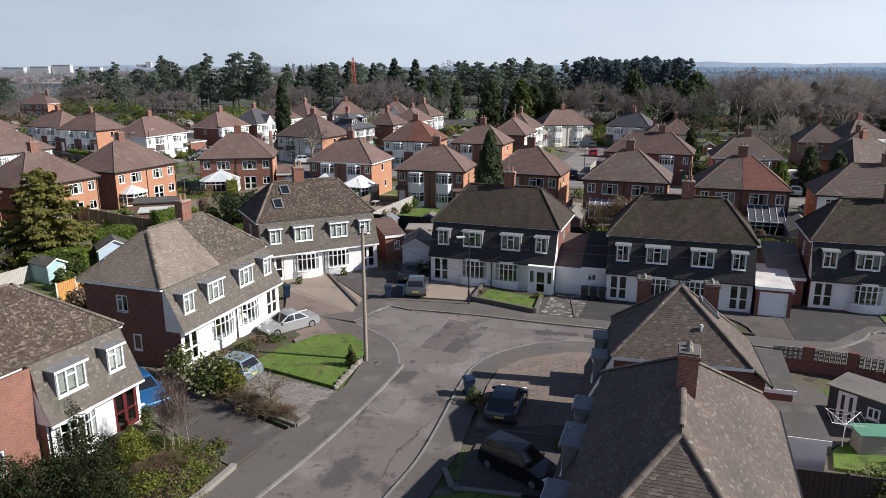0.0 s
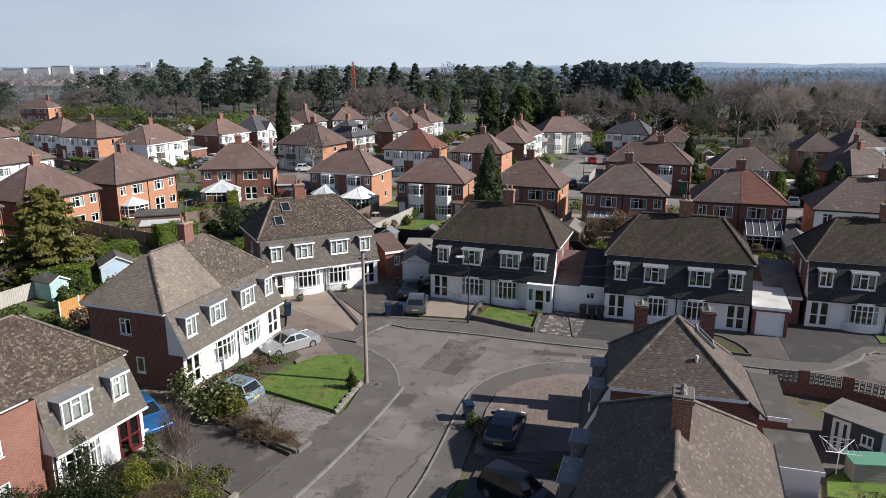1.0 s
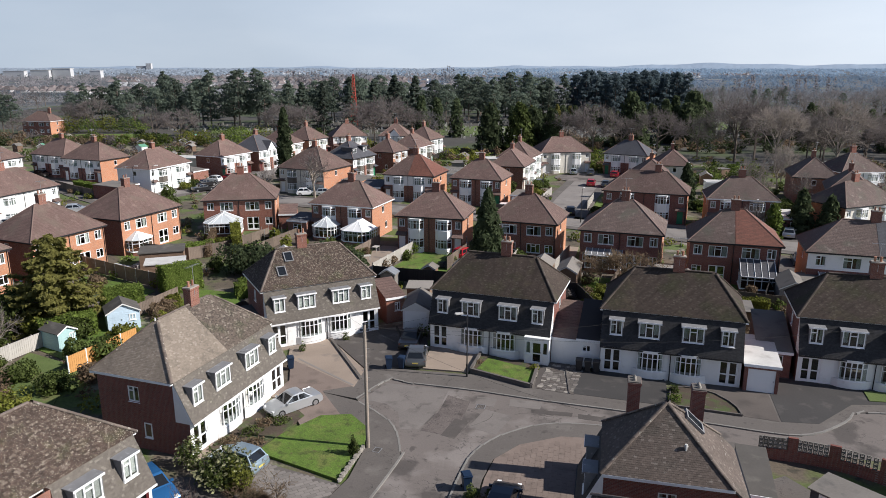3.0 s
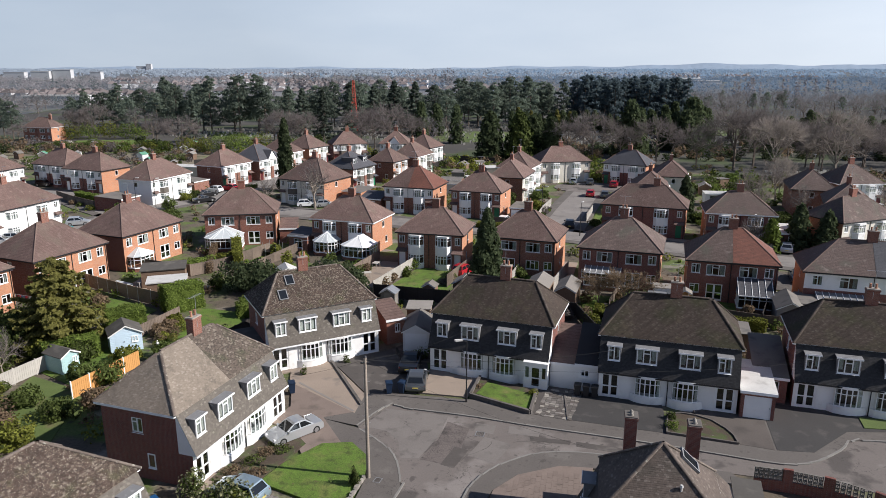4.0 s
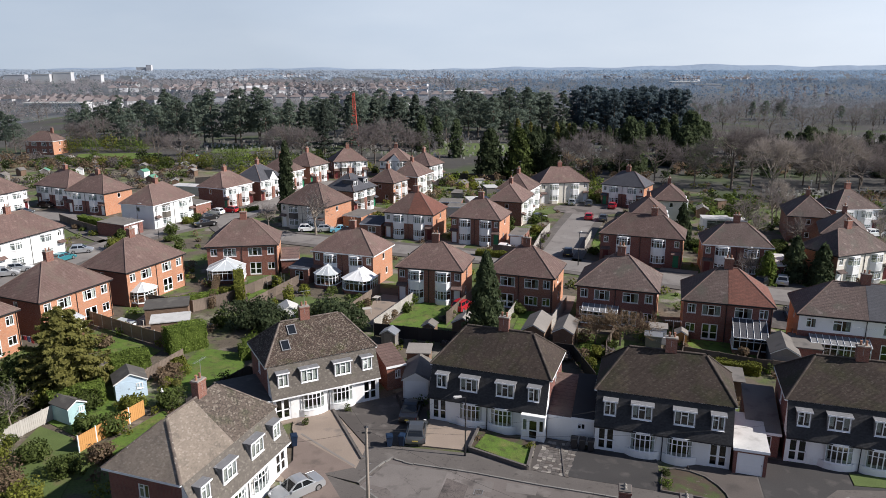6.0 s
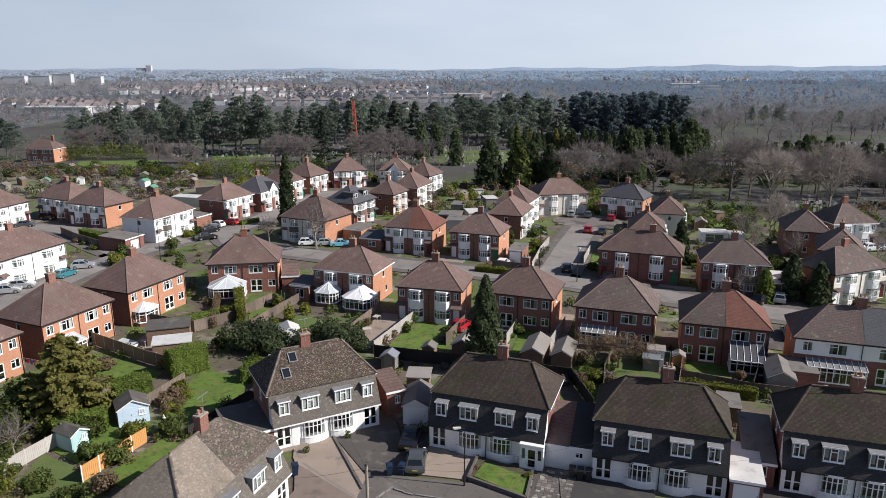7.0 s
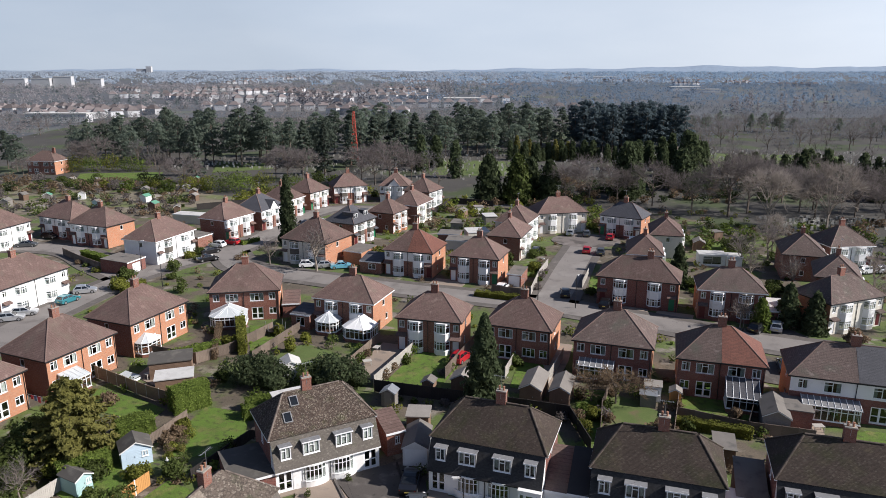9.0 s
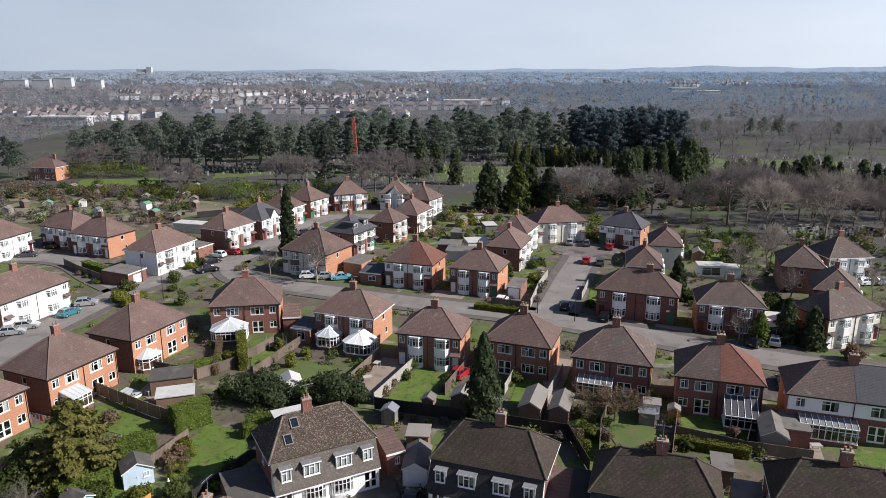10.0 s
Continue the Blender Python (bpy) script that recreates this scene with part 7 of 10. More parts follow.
def conservatory(x, y, yaw, w, d, label, h=2.1, rise=0.9, hip=True, roof="poly"):
    """White-framed glazed room on a dwarf wall, with a ribbed pitched roof; (x, y) is the middle of its garden side."""
    ob = thing("conservatory", pose(x, y, -0.13, 0, 0, yaw), label, "conservatory", "conservatories")
    g = Build()
    cut = min(w, d) * 0.25 if hip else 0.0
    line = [(-w / 2, d), (-w / 2, cut), (-w / 2 + cut, 0), (w / 2 - cut, 0), (w / 2, cut), (w / 2, d)]
    g.prism(line, 0, 0.55)
    part("base", g.mesh("base", "brick"), ob)
    for (xa, ya), (xb, yb) in zip(line, line[1:]):
        q = Vector((xb - xa, yb - ya))
        if q.length < 0.3:
            continue
        window(ob, pose((xa + xb) / 2, (ya + yb) / 2, 0.55, 0, 0, math.degrees(math.atan2(q.y, q.x))), q.length, h - 0.55, max(1, round(q.length / 0.7)), 2, False)
    g = Build()
    if hip:
        peak = [(0, d * 0.55, h + rise), (0, d, h + rise)]
        top = [(px * 1.05, py - (0.08 if py < d else 0), h) for px, py in line]
        g.face([top[0], top[1], peak[0], peak[1]]), g.face([top[1], top[2], peak[0]]), g.face([top[2], top[3], peak[0]]), g.face([top[3], top[4], peak[0]]), g.face([top[4], top[5], peak[1], peak[0]])
    else:
        g.face([(-w / 2 - 0.1, -0.1, h), (w / 2 + 0.1, -0.1, h), (w / 2 + 0.1, d, h + rise), (-w / 2 - 0.1, d, h + rise)])
        g.face([(-w / 2, 0, h), (-w / 2, d, h), (-w / 2, d, h + rise)]), g.face([(w / 2, 0, h), (w / 2, d, h), (w / 2, d, h + rise)])
    rp = part("roof", g.mesh("roof", roof), ob)
    g = Build()
    if hip:
        for p in top:
            g.tube(p, peak[0] if p[1] < d * 0.9 else peak[1], 0.035, 0.035, 4)
        for k in (-0.5, 0, 0.5):
            g.tube((k * w * 0.5, -0.05, h), peak[0], 0.03, 0.03, 4)
        g.tube(peak[0], peak[1], 0.05, 0.05, 4)
    else:
        n = max(3, round(w / 0.7))
        for i in range(n + 1):
            px = -w / 2 + w * i / n
            g.tube((px, -0.1, h + 0.03), (px, d, h + rise + 0.03), 0.035, 0.035, 4)
    g.box(-w / 2 + cut, -0.12, h - 0.06, w / 2 - cut, -0.04, h + 0.04)
    part("glazing_bar", g.mesh("glazing_bar", "pvc"), rp)
    return ob


def wheelie_bin(x, y, yaw, mat="bin_blue", label="blue wheeled refuse bin by the kerb"):
    ob = thing("wheelie_bin", pose(x, y, -0.02, 0, 0, yaw), label, "bin", "wheeled bins")

    def tub():
        g = Build()
        lo, hi = [(-0.2, -0.24), (0.2, -0.24), (0.2, 0.22), (-0.2, 0.22)], [(-0.28, -0.34), (0.28, -0.34), (0.28, 0.32), (-0.28, 0.32)]
        g.v += [(*p, 0.06) for p in lo] + [(*p, 0.98) for p in hi]
        g.f += [(3, 2, 1, 0), (4, 5, 6, 7)] + [(i, (i + 1) % 4, 4 + (i + 1) % 4, 4 + i) for i in range(4)]
        g.s += [0] * 6
        return g.mesh("tub", mat)

    def lid():
        g = Build()
        g.prism([(-0.3, -0.38), (0.3, -0.38), (0.3, 0.36), (-0.3, 0.36)], 0.98, 1.03), g.prism([(-0.24, -0.3), (0.24, -0.3), (0.24, 0.3), (-0.24, 0.3)], 1.03, 1.07)
        g.tube((-0.25, 0.4, 1.0), (0.25, 0.4, 1.0), 0.025, 0.025, 6)
        return g.mesh("lid", mat)

    def wheel():
        g = Build()
        g.tube((-0.03, 0, 0), (0.03, 0, 0), 0.1, 0.1, 10)
        return g.mesh("wheel", "tyre")

    part("tub", shared(("tub", mat), tub), ob)
    part("lid", shared(("lid", mat), lid), ob)
    for sg in (-1, 1):
        part("wheel", shared("binwheel", wheel), ob, pose(sg * 0.25, 0.27, 0.1))
    return ob


def low_wall(points, h, mat, label, thick=0.22, z=-0.13):
    g = Build()
    for a, b in zip(points, points[1:]):
        a, b = Vector(a), Vector(b)
        d = (b - a).normalized()
        n = Vector((-d.y, d.x)) * thick / 2
        g.prism([tuple(a - n), tuple(b - n), tuple(b + n), tuple(a + n)], z, z + h), g.prism([tuple(a - n * 1.25), tuple(b - n * 1.25), tuple(b + n * 1.25), tuple(a + n * 1.25)], z + h, z + h + 0.06)
    return thing("garden_wall", Matrix(), label, "wall", "garden walls", me=g.mesh("garden_wall", mat))


# ---- drives, lawns and beds of the near street ----
slab("driveway", [(-13.2, 50.2), (-12.0, 49.0), (-9.6, 43.9), (-8.6, 46.3), (-7.4, 46.4), (-9.4, 50.3), (-7.0, 51.2), (-13.3, 56.8), (-12.4, 52.2)], -0.147, -0.006, "block_red", "red-brown block-paved drive", "driveway")
slab("driveway", [(-13.2, 56.5), (-13.6, 57.4), (-13.9, 59.4), (-10.6, 61.4), (-6.5, 54.3), (-7.0, 51.0)], -0.147, -0.004, "concrete", "worn brown concrete drive", "driveway")
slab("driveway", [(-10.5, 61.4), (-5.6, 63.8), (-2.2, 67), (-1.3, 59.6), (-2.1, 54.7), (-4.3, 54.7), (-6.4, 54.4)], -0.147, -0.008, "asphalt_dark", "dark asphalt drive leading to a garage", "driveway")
slab("driveway", [(-13.6, 41.3), (-11.9, 40.2), (-6.1, 37.5), (-8.0, 33.2), (-12.2, 36.3), (-14.8, 38.6)], -0.147, -0.006, "paving", "base of a grey block-paved drive", "driveway")
slab("driveway", [(-17.4, 38.2), (-14.9, 38.3), (-12.3, 36.1), (-8.2, 32.8), (-9.9, 29.4), (-14.2, 32.8), (-16.0, 34.3)], -0.147, -0.01, "asphalt_dark", "dark asphalt drive with damp stains", "driveway")
slab("lawn", [(-12.2, 41.2), (-6.2, 37.9), (-5.2, 41.6), (-5.1, 44.3), (-6.6, 46.4), (-8.8, 46.2), (-11.0, 43.6)], -0.147, 0.05, "lawn", "bright mown front lawn", "lawn")
slab("flower_bed", [(-15.6, 41.4), (-12.3, 41.3), (-11.1, 43.7), (-10.0, 46.2), (-11.9, 48.8), (-12.9, 48.4)], -0.147, 0.04, "soil", "front flower bed with low dark plants", "flower bed")
slab("flower_bed", [(-20.5, 25), (-16.2, 33.4), (-14.2, 32.6), (-9.9, 29.2), (-10.4, 27.4), (-13.6, 20)], -0.147, 0.06, "soil", "overgrown front garden bed", "flower bed")
slab("flower_bed", [(-12.2, 36.2), (-8.0, 33.1), (-7.4, 33.9), (-9.2, 35.6), (-14.4, 38.7), (-15.4, 39.6), (-15.0, 38.2)], -0.147, 0.05, "soil", "narrow bed of shrubs between two drives", "flower bed")
low_wall([(-9.7, 29.3), (-10.5, 27.0), (-13.4, 21)], 0.3, "stone", "low rough stone edging wall of a front garden")
low_wall([(-12.1, 36.1), (-7.6, 33.2), (-7.1, 34.2)], 0.25, "felt", "low stone edge of a shrub bed", 0.16)
low_wall([(-6.6, 52.4), (-10.6, 61.5)], 0.2, "paving", "low dark wall between two drives", 0.2)
low_wall([(-12.6, 56.6), (-7.1, 51.3)], 0.075, "block", "brick edge between two drives", 0.16)
low_wall([(-4.5, 64.0), (-2.3, 55.0)], 0.3, "fence_dark", "low dark kerb beside the garage drive", 0.15)
# stones along the lawn
for i in range(17):
    f = i / 16
    x, y = -6.2 + 1.0 * f, 37.9 + 3.8 * f
    g = Build()
    g.prism([(0.2 * math.cos(a) * (1 + 0.2 * math.sin(a * 3 + i)), 0.13 * math.sin(a)) for a in (k * 0.785 for k in range(8))], 0, 0.16 + 0.05 * (i % 3))
    thing("edging_stone", pose(x, y, -0.02, 0, 0, 75 + 25 * math.sin(i * 2.1)), "pale rough stone edging the lawn", "stone", "lawn edging stones", me=g.mesh("edging_stone", "stone"))
# front of the black-tiled pair
slab("driveway", [(-2.0, 54.7), (2.2, 53.9), (3.3, 57.6), (-1.0, 59.2)], -0.147, -0.004, "concrete", "pale worn concrete drive", "driveway")
slab("lawn", [(2.9, 54.2), (7.0, 51.3), (7.7, 54.0), (4.0, 56.5)], -0.147, 0.16, "lawn", "small bright front lawn in a walled bed", "lawn")
slab("flower_bed", [(2.4, 54.1), (2.9, 54.2), (4.0, 56.5), (7.7, 54.0), (8.1, 54.9), (3.4, 57.6)], -0.147, 0.12, "soil", "narrow planted border round a lawn", "flower bed")
low_wall([(3.4, 57.4), (2.4, 53.9), (7.1, 50.9), (8.1, 54.8)], 0.42, "paving", "low dark wall round a front lawn", 0.18)
crazy = slab("patio", [(7.35, 50.9), (9.95, 49.95), (10.5, 53.4), (11.0, 55.4), (8.6, 56.2), (8.05, 53.9)], -0.147, -0.006, "asphalt_dark", "crazy-paved stone forecourt in dark joints", "patio")
cr = random.Random(8)
node = {(i, j): (7.5 + i * 0.345 + 0.12 * j + cr.uniform(-0.11, 0.11), 50.75 + j * 0.345 - 0.34 * i * 0.345 + cr.uniform(-0.11, 0.11)) for i in range(9) for j in range(16)}
for i in range(8):
    for j in range(15):
        q = [node[i, j], node[i + 1, j], node[i + 1, j + 1], node[i, j + 1]]
        mx, my = sum(p[0] for p in q) / 4, sum(p[1] for p in q) / 4
        g = Build()
        g.prism([(mx + (x - mx) * 0.9, my + (y - my) * 0.9) for x, y in q], -0.006, 0.012 + cr.uniform(0, 0.008))
        part("paving_stone", g.mesh("paving_stone", cr.choice(["paving", "paving", "drive_tan", "stone", "block"])), crazy)
slab("driveway", [(10.65, 55.2), (10.1, 49.95), (17.1, 47.9), (17.9, 51.1), (18.2, 53.0)], -0.146, 0.004, "asphalt_black", "dark forecourt of small blocks", "driveway")
low_wall([(10.5, 55.0), (9.98, 49.9)], 0.15, "paving", "low dark wall beside a forecourt", 0.1)
slab("flower_bed", [(17.2, 47.9), (17.35, 47.8), (21.9, 46.35), (22.0, 47.4), (21.8, 48.4), (21.2, 49.7), (20.2, 50.5), (19.2, 50.9), (18.1, 50.8)], -0.146, 0.07, "soil", "brown winter bed in a half-round stone edge", "flower bed")
low_wall([(18.1, 50.85), (17.15, 47.85), (21.95, 46.3), (22.05, 47.4), (21.85, 48.45), (21.25, 49.75), (20.25, 50.58), (19.2, 50.95), (18.1, 50.85)], 0.24, "paving", "low stone edge of a half-round bed", 0.09)
slab("driveway", [(21.3, 49.9), (21.9, 48.6), (22.1, 46.3), (24.3, 45.5), (25.5, 50.2), (25.7, 53.0), (20.4, 52.5), (20.4, 50.7)], -0.146, 0.002, "drive_tan", "plain tan asphalt drive before a garage", "driveway")
slab("driveway", [(24.45, 45.5), (27.0, 45.2), (31.0, 48.2), (40, 48), (40, 50), (28.6, 52.4), (25.9, 53.6), (25.65, 50.2)], -0.146, 0.0, "asphalt_black", "dark worn asphalt forecourt", "driveway")
slab("flower_bed", [(32.6, 48.7), (39, 47.8), (39, 49.4), (33.1, 50.4)], -0.146, 0.06, "lawn_dull", "rough grass bed with a low wall", "flower bed")
# the drive beside the street, in red blocks with a paler edging course
slab("driveway", [(2.2, 35.8), (2.75, 38.3), (3.5, 40.45), (5.3, 42.25), (8.3, 43.35), (10.6, 43.1), (9.8, 40.0), (8.2, 33.6), (1.8, 33.2)], -0.147, -0.009, "block_red", "jointed bed of a red block drive", "driveway")
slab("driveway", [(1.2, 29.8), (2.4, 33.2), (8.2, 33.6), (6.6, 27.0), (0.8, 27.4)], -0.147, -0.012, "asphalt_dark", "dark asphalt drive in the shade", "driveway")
slab("lawn", [(-0.4, 26.9), (2.3, 27.6), (5.2, 26.2), (3.2, 18), (-3, 18)], -0.147, 0.05, "lawn", "shaded front lawn", "lawn")
low_wall([(0.2, 29.2), (0.6, 27.6), (3.6, 27.0)], 0.2, "stone", "low rough stone edge of a lawn", 0.2)
low_wall([(1.9, 33.2), (5.2, 32.4)], 0.12, "paving", "low dark edge between two drives", 0.16)

slab("pavement", [(-7.4, 51.2), (-6.4, 48.7), (-4.4, 52.9), (-4.2, 54.7), (-6.6, 54.4)], -0.1475, -0.015, "paving", "asphalt footway at the junction corner", "pavement")

# ---- parked cars of the near street ----
car(-11.1, 47.6, 222, "paint_silver", "saloon", "silver fastback car parked on a red block drive", 0.95)
car(-13.0, 39.6, 155, "paint_pale_blue", "hatch", "silver-blue hatchback parked behind a shrub")
car(-17.1, 36.4, -45, "paint_blue", "hatch", "bright blue hatchback beside the house wall")
car(-2.2, 56.4, 88, "paint_grey", "hatch", "dark grey hatchback nose-in on a drive")
car(3.65, 35.2, 73, "paint_navy", "hatch", "dark blue-grey car on the shaded drive")
car(3.7, 29.1, -42, "paint_black", "suv", "black crossover car in deep shade", 0.86)
car(-2.9, 60.4, 84, "paint_black", "saloon", "black car in the shade by the garage")

# ---- bins, poles ----
wheelie_bin(-12.8, 54.6, 20, "bin_blue"), wheelie_bin(-4.5, 54.6, 10, "bin_blue"), wheelie_bin(-3.4, 54.7, -15, "bin_blue", "blue wheeled bin lid tilted beside a drive"), wheelie_bin(1.6, 37.1, 14, "bin_blue")
for i in range(3):
    wheelie_bin(11.5 + i * 0.68, 54.3 - i * 0.2, -16, "bin_black", "dark wheeled bin in a row by the wall")
ob = thing("telegraph_pole", pose(-4.88, 41.85, -0.12), "tall weathered wooden telegraph pole at the corner", "pole")
g = Build()
g.tube((0, 0, 0), (0, 0, 8.9), 0.135, 0.1, 12)
part("shaft", g.mesh("shaft", "pole"), ob)
g = Build()
for i in range(10):
    z = 3.2 + i * 0.5
    g.tube((-0.28 if i % 2 else 0.0, 0, z), (0.0 if i % 2 else 0.28, 0, z), 0.012, 0.012, 4)
part("step_irons", g.mesh("step_irons", "steel"), ob)
g = Build()
g.tube((0, 0, 8.9), (0, 0, 9.0), 0.16, 0.05, 10), g.box(-0.3, -0.04, 8.45, 0.3, 0.04, 8.53)
part("cap", g.mesh("cap", "black"), ob)


def street_lamp(x, y, h, yaw, label="slim grey street lamp column"):
    ob = thing("street_lamp", pose(x, y, -0.03, 0, 0, yaw), label, "street lamp", "street lamps")
    g = Build()
    g.tube((0, 0, 0), (0, 0, 1.1), 0.085, 0.085, 10), g.tube((0, 0, 1.1), (0, 0, h), 0.055, 0.04, 10)
    part("column", g.mesh("column", "black"), ob)
    g = Build()
    g.tube((0, 0, h - 0.02), (0.5, 0, h + 0.12), 0.03, 0.03, 6)
    part("arm", g.mesh("arm", "black"), ob)
    g = Build()
    g.prism([(0.35, -0.1), (0.95, -0.14), (1.05, 0), (0.95, 0.14), (0.35, 0.1)], h + 0.08, h + 0.2)
    part("lantern", g.mesh("lantern", "felt_pale"), ob)
    return ob


street_lamp(2.05, 53.0, 5.4, 190)
for x, y, h, yw in ((-51.8, 123.5, 7.5, 40), (16.4, 116, 7.5, -30), (22.2, 112, 5.5, 60), (46, 101.5, 5.5, 70), (-60.0, 134, 6, 0)):
    street_lamp(x, y, h, yw)

# ---- links, garages and outbuildings of the near row ----
def outhouse(name, x, y, yaw, w, d, h0, h1, wall, roof, label, door_w=0.0, win=None, over=0.12, doormat="pvc"):
    """A single-storey addition with a roof that rises from h0 at its front to h1 at its back."""
    ob = thing(name, pose(x, y, -0.13, 0, 0, yaw), label, "outbuilding", "garages and additions")
    g = Build()
    holes = [hole(0, 0.02, door_w, 2.0)] if door_w else []
    if win:
        holes.append(hole(win[0], win[1], win[2], win[3]))
    wall_sheet(g, Matrix(), w, 0, h0, holes)
    for sg in (-1, 1):
        g.face([(sg * w / 2, 0, 0), (sg * w / 2, d, 0), (sg * w / 2, d, h1), (sg * w / 2, 0, h0)])
    g.face([(w / 2, d, 0), (-w / 2, d, 0), (-w / 2, d, h1), (w / 2, d, h1)])
    part("wall", g.mesh("wall", wall), ob)
    g = Build()
    x0, x1, s = -w / 2 - over, w / 2 + over, (h1 - h0) / d
    lo, hi = h0 - s * over, h1
    for dz in (0.0, 0.1):
        g.face([(x0, -over, lo + dz), (x1, -over, lo + dz), (x1, d, hi + dz), (x0, d, hi + dz)])
    g.face([(x0, -over, lo), (x1, -over, lo), (x1, -over, lo + 0.1), (x0, -over, lo + 0.1)])
    for xx in (x0, x1):
        g.face([(xx, -over, lo), (xx, d, hi), (xx, d, hi + 0.1), (xx, -over, lo + 0.1)])
    part("roof", g.mesh("roof", roof), ob)
    g = Build()
    g.box(x0, -over - 0.04, lo - 0.12, x1, -over, lo + 0.11)
    part("fascia", g.mesh("fascia", "pvc"), ob)
    if door_w:
        door(ob, pose(0, 0.03, 0.03), door_w - 0.12, 1.92, doormat, False, 1)
    if win:
        window(ob, pose(win[0], 0.03, win[1]), win[2], win[3], 2, 1, False)
    return ob


outhouse("garage", 10.5, 55.9, -18, 2.3, 5.5, 2.3, 3.9, "render_white", "roof_brown", "white garage wing under a brown sloping roof")
outhouse("side_addition", 12.4, 55.1, -17, 1.9, 5.0, 2.5, 4.4, "render_white", "tile_black", "white side addition under a steep black slope with a skylight", 0, (-0.2, 1.4, 0.7, 0.6))
outhouse("garage", 24.9, 50.2, -17, 2.5, 6.0, 2.35, 2.6, "brick_dark", "felt_pale", "brick garage with a white door and pale flat roof", 2.0)
outhouse("side_addition", 27.2, 53.2, -17, 2.5, 6.5, 2.3, 3.6, "brick_dark", "felt", "brick side addition with a dark sloping roof", 0, (0.0, 1.0, 1.3, 1.0))
outhouse("side_addition", -4.7, 66.0, 28, 2.0, 3.5, 2.6, 3.6, "brick", "roof_brown", "small brick side addition with a window", 0, (0.2, 1.2, 0.6, 0.9))
outhouse("rear_addition", -16.0, 72.2, 28, 4.5, 4.0, 2.7, 2.8, "brick", "felt_pale", "flat-roofed rear addition with a pale weathered roof")
shed(-2.6, 63.6, -4, 2.5, 4.6, 2.2, "timber_white", "felt", "gable", "white-fronted gabled garage at the end of a drive", 0, 2, "garage", doormat="pvc")
shed(-2.6, 70.0, -4, 2.4, 2.6, 2.2, "shed", "corrugated", "flat", "low shed with a pale corrugated roof", 0, 1)
shed(-6.4, 76.6, -16, 1.7, 1.4, 1.9, "corrugated", "steel", "gable", "small grey metal garden shed", 0, 1)
# beside the hip-roofed pairs
outhouse("garage", 16.3, 28.1, -15, 1.9, 3.3, 2.4, 2.5, "render_white", "felt_dark", "white-rendered garage with a grey felt flat roof")
outhouse("garage", 17.3, 33.0, -17, 1.5, 5.2, 2.4, 2.5, "brick_dark", "felt_dark", "white garage with a grey flat roof beside the house")
shed(21.6, 33.1, -52, 2.9, 2.2, 2.1, "shed_grey", "felt", "pent", "dark blue-grey summerhouse with white windows", 1, 1, "summerhouse", doormat="pvc")
shed(21.3, 30.5, -5, 1.7, 1.0, 1.2, "corrugated", "green_felt", "pent", "low store with a green felt roof", 0, 0)
slab("lawn", [(18.6, 29.4), (26, 27.4), (28, 31.2), (21.2, 32.2), (19.4, 31)], -0.147, 0.04, "lawn", "small back lawn", "lawn")
slab("patio", [(19.4, 31.2), (21.2, 32.3), (24, 33.8), (21.5, 38.6), (19, 37.5)], -0.147, -0.01, "paving", "worn dark concrete back yard", "patio")
fence([(15.5, 27.2), (17.6, 26.7), (24, 25.2)], 1.5, "fence_dark", 1.9, "dark stained garden fence", post="fence_dark")
outhouse("side_addition", 12.0, 35.9, -14, 4.6, 3.2, 2.5, 2.7, "brick_dark", "felt", "low flat-roofed wing behind the hip-roofed house")
# pierced screen wall along the street
wl = thing("screen_wall", Matrix(), "brick garden wall with pale pierced blocks", "wall")
WALL_LINE = [Vector(p) for p in smooth([(20.8, 41.0), (23.6, 40.2), (26.4, 38.6), (29.5, 35.4)], 5)]
g = Build()
for i, (a, b) in enumerate(zip(WALL_LINE, WALL_LINE[1:])):
    d = (b - a).normalized()
    n = Vector((-d.y, d.x)) * 0.1
    g.prism([tuple(a - n), tuple(b - n), tuple(b + n), tuple(a + n)], -0.13, 0.65 if i % 4 != 3 else 1.55)
part("brickwork", g.mesh("brickwork", "brick_dark"), wl)


def pierced():
    b = Build()
    s = 0.26
    for x0, z0, x1, z1 in ((0, 0, s, 0.05), (0, s - 0.05, s, s), (0, 0.05, 0.05, s - 0.05), (s - 0.05, 0.05, s, s - 0.05)):
        b.box(x0, -0.05, z0, x1, 0.05, z1)
    b.box(0.08, -0.04, 0.12, 0.18, 0.04, 0.15)
    return b.mesh("pierced_block", "screen_block")


for i, (a, b) in enumerate(zip(WALL_LINE, WALL_LINE[1:])):
    if i % 4 != 3:
        d = b - a
        n = max(1, int(d.length / 0.27))
        for k in range(n):
            for r in range(3):
                p = a + d * k / n
                part("pierced_block", shared("pierced", pierced), wl, pose(p.x, p.y, 0.66 + r * 0.27, 0, 0, math.degrees(math.atan2(d.y, d.x))))
# rotary clothes airer
ob = thing("clothes_airer", pose(20.0, 31.3, -0.1), "white rotary clothes airer in the yard", "clothes airer")
g = Build()
g.tube((0, 0, 0), (0, 0, 1.6), 0.03, 0.025, 8)
part("post", g.mesh("post", "pvc"), ob)
for k in range(4):
    g = Build()
    a = k * math.pi / 2 + 0.5
    g.tube((0, 0, 1.35), (1.15 * math.cos(a), 1.15 * math.sin(a), 1.75), 0.022, 0.018, 6)
    part("arm", g.mesh("arm", "pvc"), ob)
g = Build()
